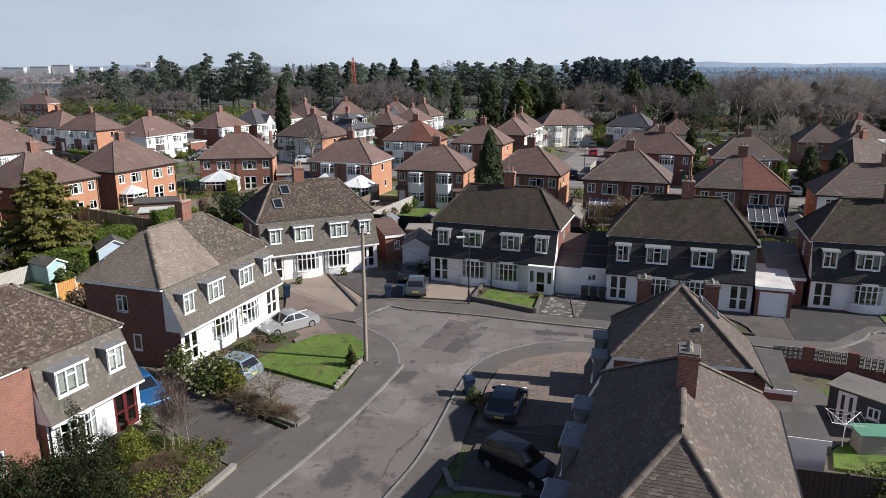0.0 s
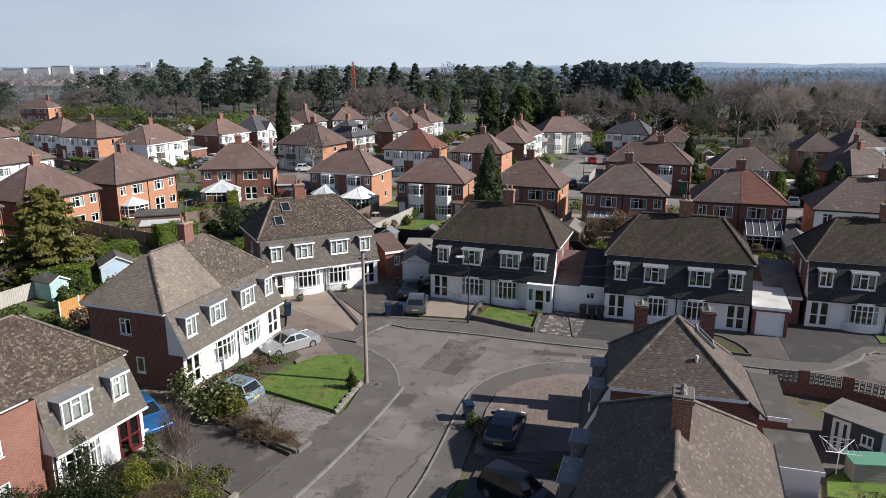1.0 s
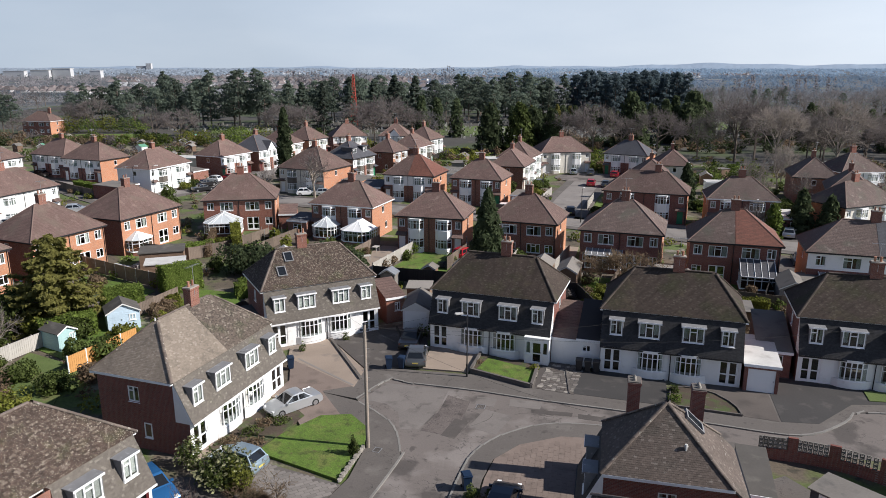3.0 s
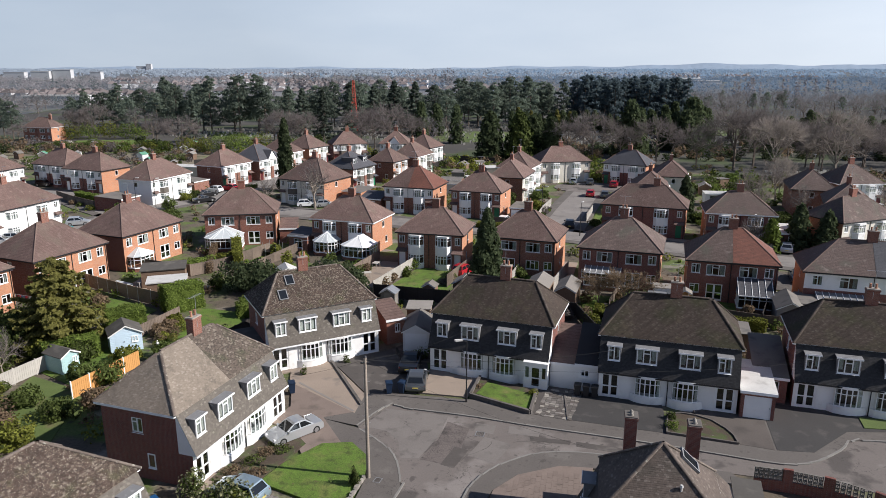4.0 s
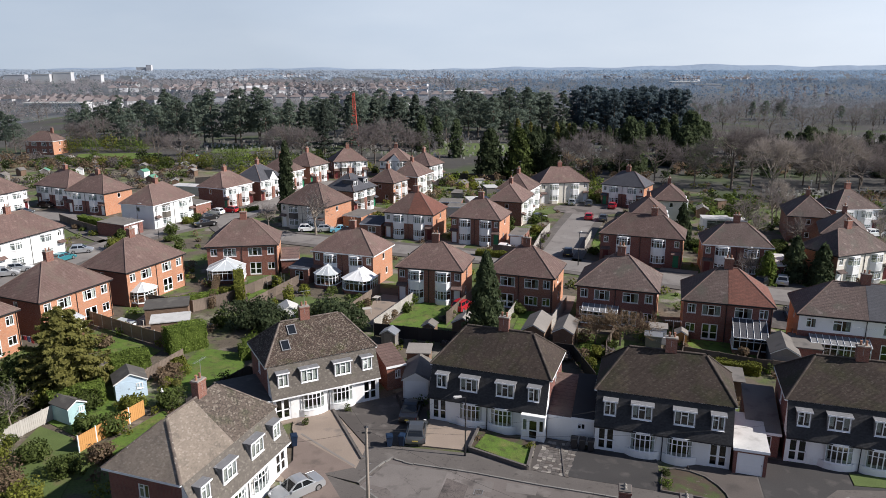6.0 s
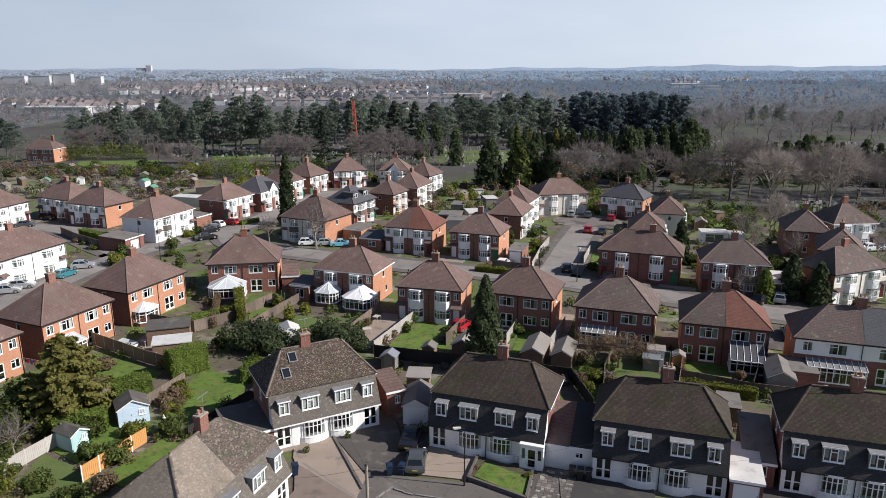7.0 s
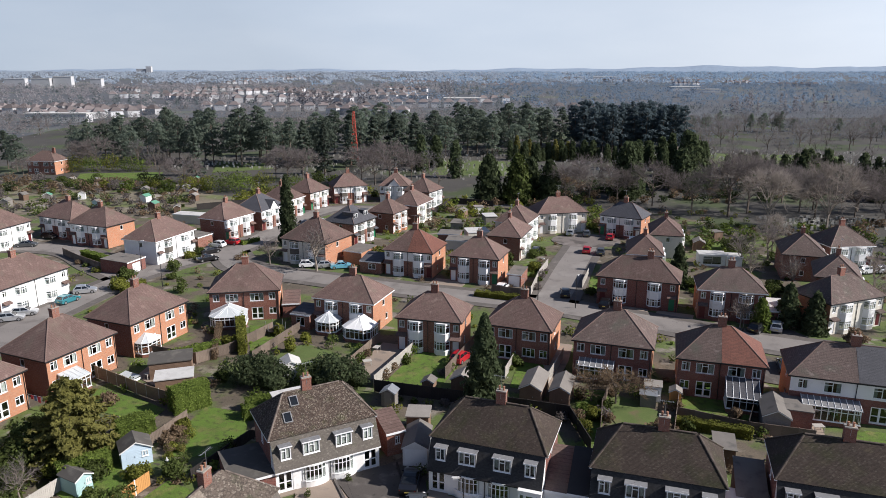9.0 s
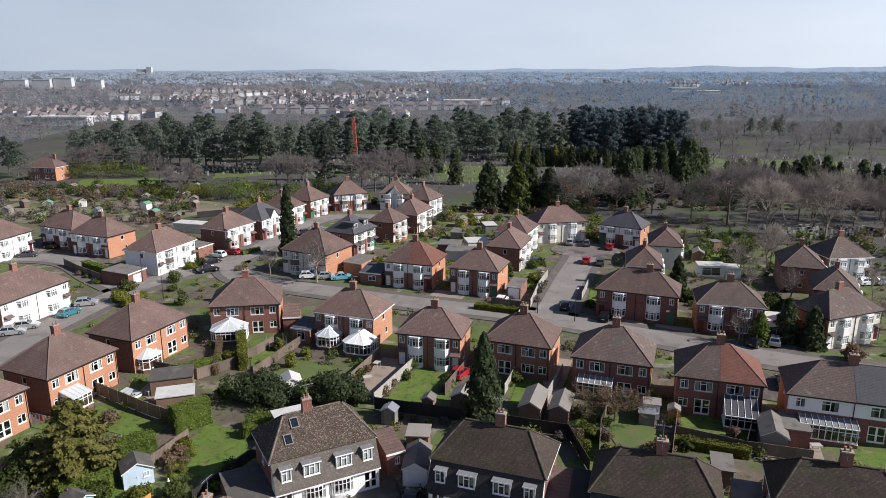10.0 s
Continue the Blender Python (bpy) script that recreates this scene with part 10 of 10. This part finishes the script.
LEYLAND = [spire_meshes(15, 5.0, 3, 2000, 0.5, power=0.5), spire_meshes(14, 4.8, 4, 1900, 0.5, "leaf", power=0.55)]
FIRS = [cedar_meshes(24, 5.0, 5, 60, 44, 0.55, "needle"), cedar_meshes(22, 7.4, 15, 56, 50, 0.6, "needle")]


def scatter(n, x0, x1, y0, y1, gap, seed):
    r = random.Random(seed)
    out = []
    for _ in range(n * 12):
        p = (r.uniform(x0, x1), r.uniform(y0, y1))
        if all((p[0] - q[0]) ** 2 + (p[1] - q[1]) ** 2 > gap * gap for q in out):
            out.append(p)
        if len(out) == n:
            break
    return out


PINE_LABEL, BARE_LABEL = "tall dark pine with a bare lower trunk", "leafless broad-crowned tree in winter"
slab("ground", [(-220, 186), (-130, 186), (-60, 192), (-40, 214), (18, 204), (58, 186), (96, 148), (160, 110), (330, 160), (330, 560), (-260, 560)], -0.158, -0.138, "litter", "rough grass and leaf litter under the trees", "ground")


def grove(spots, kinds, name, label, group, base):
    """Single trees at known places with their heights."""
    for i, (x, y, h) in enumerate(spots):
        plant(name, kinds[i % len(kinds)], x, y, label, group, h / base, x * 31 + y * 7)


# conifers that stand out singly
grove(((-164, 268, 15), (-173, 277, 15), (-140, 290, 19), (-150, 297, 17), (-130, 291, 17.5), (-121, 298, 17), (-110, 291, 20), (-102, 299, 21.5), (-95, 288, 22), (-88, 296, 23.5), (-82, 283, 24.5), (-77, 292, 23.5), (-72, 284, 22.4), (-64, 291, 18), (-57, 298, 20.5), (-50, 294, 20), (-40, 300, 20), (10, 318, 20.5), (21, 318, 19), (0, 313, 18.5), (31, 350, 23), (40, 352, 22), (48, 355, 22.4)), PINES, "pine_tree", PINE_LABEL, "pines behind the estate", 21.5)
grove(((-92, 258.5, 18), (-45, 261.5, 19.5), (-38, 282, 19)), FIRS[:1], "fir_tree", "broad pointed fir beside the grass", "firs", 24)
grove(((-21, 291, 21.8), (-12.5, 292, 21.4), (-57, 284, 19), (-30, 298, 20)), FIRS[1:], "cedar_tree", "spreading dark cedar with tiered boughs", "firs", 22)
grove(((13, 207, 13.8), (21.5, 206.5, 15), (31, 207, 12.2), (26, 212, 12.5)), (LEYLAND[0], LEYLAND[1], LEYLAND[0]), "conifer_tree", "broad dense conifer at the cemetery edge", "big conifers", 14.5)
grove(((-9.5, 272.5, 14.5), (-3.7, 283, 12.4), (3.7, 255, 14.3), (73, 273, 11), (76, 278, 12), (70, 280, 8), (89, 276, 10.5), (94, 276, 15), (99, 276, 10), (86, 281, 12), (91, 285, 14), (103, 281, 9), (97, 270, 8), (84, 272, 9), (81, 284, 11), (111, 265, 8), (107, 268, 7), (123, 256, 7.5), (120, 258, 8.5), (129, 250, 11), (132, 250.5, 10), (135.5, 250, 11), (139, 248, 9.5), (145, 244, 10.3), (148, 241, 10), (152, 239, 10.5), (156, 236, 11), (126, 253, 9), (161, 235, 11), (166, 232, 10), (171, 230, 11), (115, 262, 8.5)), SPIRES, "cypress_tree", "narrow dark cypress among the graves", "cemetery cypresses", 9.5)
grove(((55.6, 214.5, 17), (60.5, 222, 13), (77.1, 229, 13.7), (81, 233, 12), (72.5, 234, 11), (89.3, 257.5, 16.4), (99.1, 271, 11.4), (94.5, 262, 12), (106, 250, 9), (113.1, 234.5, 10.9), (116.7, 229.3, 12.8), (121.5, 233, 11.5), (109, 240, 9), (126, 228, 10), (129.8, 208.5, 10.5), (134.5, 212, 10), (139, 222, 10), (145, 226, 9.5)), BROAD, "cypress_tree", "broad dark cypress behind bare trees", "cemetery cypresses", 12)
grove(((32, 318, 9.3), (47, 303, 9), (52, 301, 8.4), (37, 312, 8.2)), GOLDEN, "cypress_tree", "yellow-green cypress among the graves", "cemetery cypresses", 9)
for i in range(26):
    x = 28 + 58 * i / 25 + rnd.uniform(-0.8, 0.8)
    plant("cypress_tree", SPIRES[i % 2], x, 304 - 0.12 * (x - 28) + rnd.uniform(-3, 3), "narrow dark cypress among the graves", "cemetery cypresses", rnd.uniform(0.62, 0.95), rnd.uniform(0, 360))
# leafless trees that stand out singly
grove(((-85, 227, 12), (-135, 272, 13.5), (-145, 280, 11), (-101, 247, 9.5), (-56, 248.5, 13), (-50, 246, 12), (-61, 252, 10.5), (-29, 243, 14), (-19.3, 243, 15.4), (-24, 238, 12), (-12, 248, 11), (-156, 258, 7), (42.3, 203.5, 14.9), (35.5, 206, 12.5), (60.2, 201.5, 13.5), (51, 206, 11), (76.6, 187, 17.8), (83.5, 191, 16), (68.4, 192, 12), (111, 174, 10.5), (104, 196, 12), (122, 194, 12)), BARE, "bare_tree", "rounded leafless brown tree in winter", "bare trees along the cemetery", 15)
grove(((78.6, 168, 15.2), (94.1, 169.6, 16.3), (122, 178, 13), (72, 150, 8)), PALE, "bare_tree", "pale-limbed leafless tree in winter", "bare trees along the cemetery", 15)
# the woods themselves
for x, y in scatter(24, -150, -45, 304, 366, 9, 1):
    plant("pine_tree", rnd.choice(PINES), x, y, PINE_LABEL, "pines behind the estate", rnd.uniform(0.7, 1.0), rnd.uniform(0, 360))
for x, y in scatter(40, -45, 58, 318, 400, 8, 2):
    plant("pine_tree", rnd.choice(PINES), x, y, PINE_LABEL, "pines behind the estate", rnd.uniform(0.72, 0.98), rnd.uniform(0, 360))
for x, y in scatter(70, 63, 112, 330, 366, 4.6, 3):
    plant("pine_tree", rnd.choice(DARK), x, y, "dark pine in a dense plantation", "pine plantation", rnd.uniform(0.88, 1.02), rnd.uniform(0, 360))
for x, y in scatter(10, -170, -110, 300, 340, 10, 4):
    plant("pine_tree", rnd.choice(PINES), x, y, PINE_LABEL, "pines behind the estate", rnd.uniform(0.6, 0.85), rnd.uniform(0, 360))
grove(((195, 439, 12), (188, 441, 11), (200, 432, 12), (206, 440, 12), (214, 440, 10), (231, 421, 10), (242, 405, 8), (250, 404, 9), (170, 445, 12), (160, 440, 12), (148, 432, 11), (262, 420, 10), (280, 430, 10)), PINES, "pine_tree", "dark pine beyond the graves", "pines beyond the graves", 21.5)
for x, y in scatter(22, 98, 180, 182, 236, 8.5, 5):
    plant("bare_tree", rnd.choice(BARE), x, y, BARE_LABEL, "bare trees along the cemetery", rnd.uniform(0.68, 0.92), rnd.uniform(0, 360))
for x, y in scatter(70, 120, 300, 330, 450, 9, 6):
    plant("bare_tree", rnd.choice(BARE_FAR), x, y, BARE_LABEL, "bare trees beyond the graves", rnd.uniform(0.6, 0.9), rnd.uniform(0, 360))
for x, y in scatter(22, 168, 300, 235, 325, 12, 19):
    plant("bare_tree", rnd.choice(BARE_FAR), x, y, BARE_LABEL, "bare trees beyond the graves", rnd.uniform(0.5, 0.8), rnd.uniform(0, 360))
for x, y in scatter(14, 112, 165, 275, 330, 10, 20):
    plant("bare_tree", rnd.choice(BARE_FAR), x, y, BARE_LABEL, "slender bare tree among the graves", rnd.uniform(0.4, 0.6), rnd.uniform(0, 360))
for x, y in scatter(12, -190, -112, 274, 300, 10, 7):
    plant("bare_tree", rnd.choice(BARE_FAR), x, y, BARE_LABEL, "bare trees by the allotments", rnd.uniform(0.5, 0.8), rnd.uniform(0, 360))
for x, y in scatter(12, -40, 60, 228, 280, 12, 8):
    plant("bare_tree", rnd.choice(BARE_FAR), x, y, BARE_LABEL, "bare trees along the cemetery", rnd.uniform(0.4, 0.62), rnd.uniform(0, 360))
for x, y in scatter(28, -330, -100, 360, 470, 12, 18):
    plant("bare_tree", rnd.choice(BARE_FAR), x, y, BARE_LABEL, "bare trees by the allotments", rnd.uniform(0.55, 0.85), rnd.uniform(0, 360))
for i, (x, y, h) in enumerate(((-78, 227, 5), (-72, 225, 6.5), (-65, 224, 6.5), (-60, 227, 6), (-69, 230, 6), (-136, 270, 6), (-130, 272, 6.5), (-123, 270, 5.5), (-117, 272, 5), (-142, 268, 6), (-118, 230, 3), (-104, 228, 3.4), (-96, 227, 4), (-44, 242, 4), (-38, 238, 3.5), (-112, 229, 3), (-50, 228, 5), (-90, 226, 4), (-84, 228, 5))):
    shrub(x, y, h * 0.72, h, ("leaf_light", "leaf", "hedge")[i % 3], 700, 0.3, label="large green bush at the wood edge", name="bush", group="scrub bushes")


# green scrub and hedges between allotments and pines
for x, y in scatter(34, -185, -100, 224, 248, 5.0, 12):
    shrub(x, y, rnd.uniform(1.6, 3.2), rnd.uniform(1.6, 3.4), rnd.choice(["leaf_dark", "leaf", "dead", "dead", "twig"]), 260, 0.36, label="rounded scrub bush beside the allotments", name="bush", group="scrub bushes")

slab("lawn", [(-130, 244), (-104, 252), (-108, 268), (-138, 264)], -0.14, -0.1, "lawn", "open strip of grass behind the allotments", "lawn")
slab("lawn", [(-89, 267), (-68, 277), (-75, 293), (-97, 299)], -0.134, -0.1, "lawn_dull", "cemetery lawn among the pines", "lawn")
slab("lawn", [(106, 284), (160, 268), (176, 318), (118, 330)], -0.134, -0.1, "lawn_dull", "open cemetery lawn between bare trees", "lawn")
slab("lawn", [(80, 290), (102, 288), (106, 322), (84, 326)], -0.134, -0.098, "lawn_dull", "cemetery lawn before the plantation", "lawn")
slab("lawn", [(-6, 262), (24, 258), (28, 300), (-2, 304)], -0.134, -0.096, "lawn_dull", "cemetery lawn among cypresses", "lawn")


def stuff(name, v, f, mat, label, category):
    ob = new(name, quads_mesh(name, v, f, mat))
    return tagged(ob, label, category, kind="stuff")


# headstones: uncountable small pale slabs
rng = np.random.default_rng(21)
gv, gf = [], []
for x0, x1, y0, y1, n in ((-60, 60, 250, 345, 600), (60, 190, 255, 340, 800), (-110, -60, 275, 310, 140), (84, 112, 171, 184, 170)):
    for _ in range(n):
        x, y = rng.uniform(x0, x1), y0 + 3.2 * round(rng.uniform(0, y1 - y0) / 3.2)
        w, h, b = rng.uniform(0.22, 0.4), rng.uniform(0.45, 1.0), len(gv)
        gv += [(x - w, y, -0.16), (x + w, y, -0.16), (x + w, y, h), (x - w, y, h), (x - w, y + 0.15, -0.16), (x + w, y + 0.15, -0.16), (x + w, y + 0.15, h), (x - w, y + 0.15, h)]
        gf += [(b, b + 1, b + 2, b + 3), (b + 1, b + 5, b + 6, b + 2), (b + 5, b + 4, b + 7, b + 6), (b + 4, b, b + 3, b + 7), (b + 3, b + 2, b + 6, b + 7)]
stuff("headstones", gv, gf, "grave", "rows of pale weathered headstones in the cemetery", "headstones")

# allotments: plots, sheds
slab("ground", [(-195, 186), (-130, 187), (-76, 193), (-62, 214), (-82, 224), (-110, 232), (-130, 244), (-195, 250)], -0.1575, -0.1335, "plots", "dug and grassy allotment ground", "ground")
rng = np.random.default_rng(22)
for i, (x, y) in enumerate(scatter(46, -185, -78, 192, 240, 6.2, 14)):
    w, d = rng.uniform(2.5, 5.5), rng.uniform(3, 6)
    g = Build()
    g.prism([(-w / 2, -d / 2), (w / 2, -d / 2), (w / 2, d / 2), (-w / 2, d / 2)], 0, 0.12)
    thing("allotment_bed", pose(x, y, -0.14, 0, 0, -15 + rng.uniform(-6, 6)), "dug allotment bed in winter", "bed", "allotment beds", me=g.mesh("allotment_bed", ["soil", "lawn_dull", "dead", "garden", "mortar"][i % 5]))
for i, (x, y) in enumerate(scatter(26, -185, -70, 190, 242, 8, 15)):
    shed(x, y, rng.uniform(-30, 30), rng.uniform(1.6, 2.4), rng.uniform(1.6, 2.6), 1.8, ["shed", "shed_teal", "corrugated", "shed", "timber_white"][i % 5], ["felt", "felt", "corrugated", "green_felt"][i % 4], "gable", "small weathered allotment shed", 0, 1)

# the far country: clumped woods, streets of small roofs, long pale sheds
rng = np.random.default_rng(33)


def far_trees(n, x0, x1, y0, y1, w, h, tufts, size, mat, label, clump, name="far_woods"):
    """Woodland seen from afar: a haze of fine twig tufts for every crown, gathered in clumps and belts."""
    c = np.stack([rng.uniform(x0, x1, n // 6 + 1), rng.uniform(y0, y1, n // 6 + 1)], 1)
    at = c[np.arange(n) % len(c)] + rng.normal(0, clump, (n, 2)) * np.array([1.8, 0.7])
    big = rng.uniform(0.55, 1.25, (n, 1, 1))
    p = rng.normal(0, 1, (n, tufts, 3))
    p /= np.linalg.norm(p, axis=2)[:, :, None]
    p *= rng.uniform(0.35, 1.0, (n, tufts, 1)) * np.array([w, w, h * 0.5]) * big
    p[:, :, 2] += h * 0.5 * big[:, :, 0] - 0.2
    p[:, :, :2] += at[:, None, :]
    p = p.reshape(-1, 3)
    up = np.tile(np.array([0.45, -0.55, 0.8]), (len(p), 1))
    v, f = leaf_quads(p, size, rng, 1.1, out=up, jitter=0.4)
    stuff(name, v, f, mat, label, "woods")


far_trees(800, -430, 110, 400, 660, 4.4, 8, 32, 0.46, "mid_wood", "leafless far woods in winter", 26)
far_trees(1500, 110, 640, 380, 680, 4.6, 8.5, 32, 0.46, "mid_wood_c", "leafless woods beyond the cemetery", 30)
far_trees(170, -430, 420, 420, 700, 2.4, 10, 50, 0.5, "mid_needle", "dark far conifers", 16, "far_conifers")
# colours from here outward include the blue-grey of aerial haze
far_trees(1700, -1150, 80, 640, 1500, 6, 8.5, 26, 0.9, "mid_wood_b", "brown winter woods far off, greyed by painted haze", 46)
far_trees(2300, 40, 1300, 660, 1500, 7, 9.5, 26, 1.02, "far_dark", "woods beyond the cemetery, coloured blue-grey for haze", 60)
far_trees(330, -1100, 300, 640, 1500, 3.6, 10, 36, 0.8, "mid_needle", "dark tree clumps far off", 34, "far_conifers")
far_trees(1800, -2900, 500, 1450, 4200, 22, 11, 18, 3.0, "far_tree", "belts of woodland towards the horizon, coloured blue-grey for haze", 110)
far_trees(1900, 200, 3100, 1450, 4200, 22, 12, 18, 3.0, "far_tree_b", "belts of woodland towards the horizon, haze-tinted dark blue", 120)
# rows of tall bare poplars
for x0, x1, y, n, h in ((-140, -72, 650, 30, 20), (-6, 8, 858, 7, 24), (244, 264, 612, 9, 18), (286, 330, 615, 10, 16)):
    pts = []
    for k in range(n):
        p = rng.normal(0, 1, (46, 3)) * np.array([0.9, 0.9, 0])
        p[:, 2] = rng.uniform(0.05, 1, 46) * h * rng.uniform(0.75, 1.05)
        p[:, :2] *= (1.15 - p[:, 2:3] / h)
        pts.append(p + np.array([x0 + (x1 - x0) * k / (n - 1), y + rng.uniform(-9, 9), -0.2]))
    v, f = leaf_quads(np.concatenate(pts), 0.8, rng, 1.6)
    stuff("poplar_row", v, f, "mid_wood_b", "row of tall slender bare poplars", "trees")

hv, hf, rv, rf = [], [], [], []
ROWS = [(rng.uniform(-760, -60), rng.uniform(470, 1150), rng.uniform(-0.8, 0.8), 6) for _ in range(34)] + [(rng.uniform(-1700, 700), rng.uniform(1200, 2400), rng.uniform(-0.6, 0.6), 6) for _ in range(20)]
ROWS += [(-291, 1057, 0.02, 7), (-160, 640, 0.1, 8), (-218, 652, 0.05, 3), (-60, 700, 0.0, 9), (99, 629, 0.0, 3), (40, 790, 0.2, 3)]
for bx, by, a, count in ROWS:
    for k in range(count):
        x, y = bx + k * 12.5 * math.cos(a), by + k * 12.5 * math.sin(a)
        w, d, h, z = 4.6, 4.0, 5.0, 3.1
        b = len(hv)
        co, si = math.cos(a), math.sin(a)
        loc = lambda px, py, pz: (x + px * co - py * si, y + px * si + py * co, pz)
        hv += [loc(sx * w, sy * d, zz) for zz in (-0.2, h) for sx, sy in ((-1, -1), (1, -1), (1, 1), (-1, 1))]
        hf += [(b, b + 1, b + 5, b + 4), (b + 1, b + 2, b + 6, b + 5), (b + 2, b + 3, b + 7, b + 6), (b + 3, b, b + 4, b + 7)]
        b = len(rv)
        rv += [loc(sx * (w + 0.4), sy * (d + 0.4), h) for sx, sy in ((-1, -1), (1, -1), (1, 1), (-1, 1))] + [loc(-w * 0.35, 0, h + z), loc(w * 0.35, 0, h + z)]
        rf += [(b, b + 1, b + 5, b + 4), (b + 1, b + 2, b + 5, b + 5), (b + 2, b + 3, b + 4, b + 5), (b + 3, b, b + 4, b + 4)]
rf = [q if len(set(q)) == 4 else tuple(dict.fromkeys(q)) for q in rf]
stuff("far_house_walls", hv, hf, "far_wall", "pale walls of far suburban houses", "houses")
stuff("far_house_roofs", rv, rf, "far_roof", "brown roofs of far suburban houses", "houses")
for x, y, w, d, h, lab in ((441, 2134, 110, 24, 7, "long white warehouse far off"), (385, 1175, 46, 20, 6, "white warehouse beyond the woods"), (398, 1110, 40, 14, 4, "white warehouse beyond the woods"), (-752, 1342, 34, 12, 16, "pale apartment block far off"), (-716, 1350, 34, 12, 19, "pale apartment block far off"),
                           (-650, 1343, 20, 12, 15, "pale apartment block far off"), (-842, 1412, 40, 12, 14, "pale apartment block far off"), (-1518, 3700, 26, 20, 34, "distant tower block on the skyline"), (-1560, 3720, 60, 20, 22, "distant tower block on the skyline"), (17, 784, 40, 14, 5, "white-roofed hall beyond the pines"), (-278, 512, 44, 9, 6, "long low dark school building beyond the woods")):
    g = Build()
    g.box(-w / 2, -d / 2, 0, w / 2, d / 2, h)
    b = thing("far_building", pose(x, y, -0.16), lab, "building", "far buildings")
    part("wall", g.mesh("wall", "far_wall"), b)
    g = Build()
    g.box(-w / 2 - 0.5, -d / 2 - 0.5, h, w / 2 + 0.5, d / 2 + 0.5, h + 0.8)
    part("roof", g.mesh("roof", "felt_pale"), b)

# low wooded ridge on the horizon, with blue haze painted into its colour
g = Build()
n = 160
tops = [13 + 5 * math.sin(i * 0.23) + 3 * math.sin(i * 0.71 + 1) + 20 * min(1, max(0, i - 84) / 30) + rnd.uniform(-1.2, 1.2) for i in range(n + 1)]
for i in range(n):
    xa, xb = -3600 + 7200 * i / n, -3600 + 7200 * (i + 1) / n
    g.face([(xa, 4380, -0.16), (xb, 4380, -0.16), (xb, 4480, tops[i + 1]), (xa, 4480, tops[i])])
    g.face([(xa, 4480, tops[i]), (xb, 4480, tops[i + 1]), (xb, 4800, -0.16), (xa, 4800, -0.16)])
thing("backdrop", Matrix(), "low wooded ridge along the horizon, tinted blue for haze", "backdrop", kind="structure", me=g.mesh("backdrop", "far_ridge"))

# red lattice mast among the pines
g = Build()
mast = thing("lattice_mast", pose(-37.3, 290, -0.16), "slender red lattice tower above the trees", "tower")
H, B, T = 21.5, 1.5, 0.3
for sx in (-1, 1):
    for sy in (-1, 1):
        g.tube((sx * B, sy * B, 0), (sx * T, sy * T, H), 0.16, 0.1, 4)
part("leg_frame", g.mesh("leg_frame", "mast_red"), mast)
g = Build()
for i in range(12):
    f0, f1 = i / 12, (i + 1) / 12
    a, b = B + (T - B) * f0, B + (T - B) * f1
    for (x0, y0), (x1, y1) in (((-1, -1), (1, -1)), ((1, -1), (1, 1)), ((1, 1), (-1, 1)), ((-1, 1), (-1, -1))):
        g.tube((x0 * a, y0 * a, H * f0), (x1 * b, y1 * b, H * f1), 0.09, 0.09, 4), g.tube((x0 * b, y0 * b, H * f1), (x1 * b, y1 * b, H * f1), 0.09, 0.09, 4)
part("lattice", g.mesh("lattice", "mast_red"), mast)

# brick house by the allotments
semi(-157, 262, -8, 12, 8, "rear", "brick", seed=60, label="brick house with tall chimneys beyond the allotments", chim=3.0)
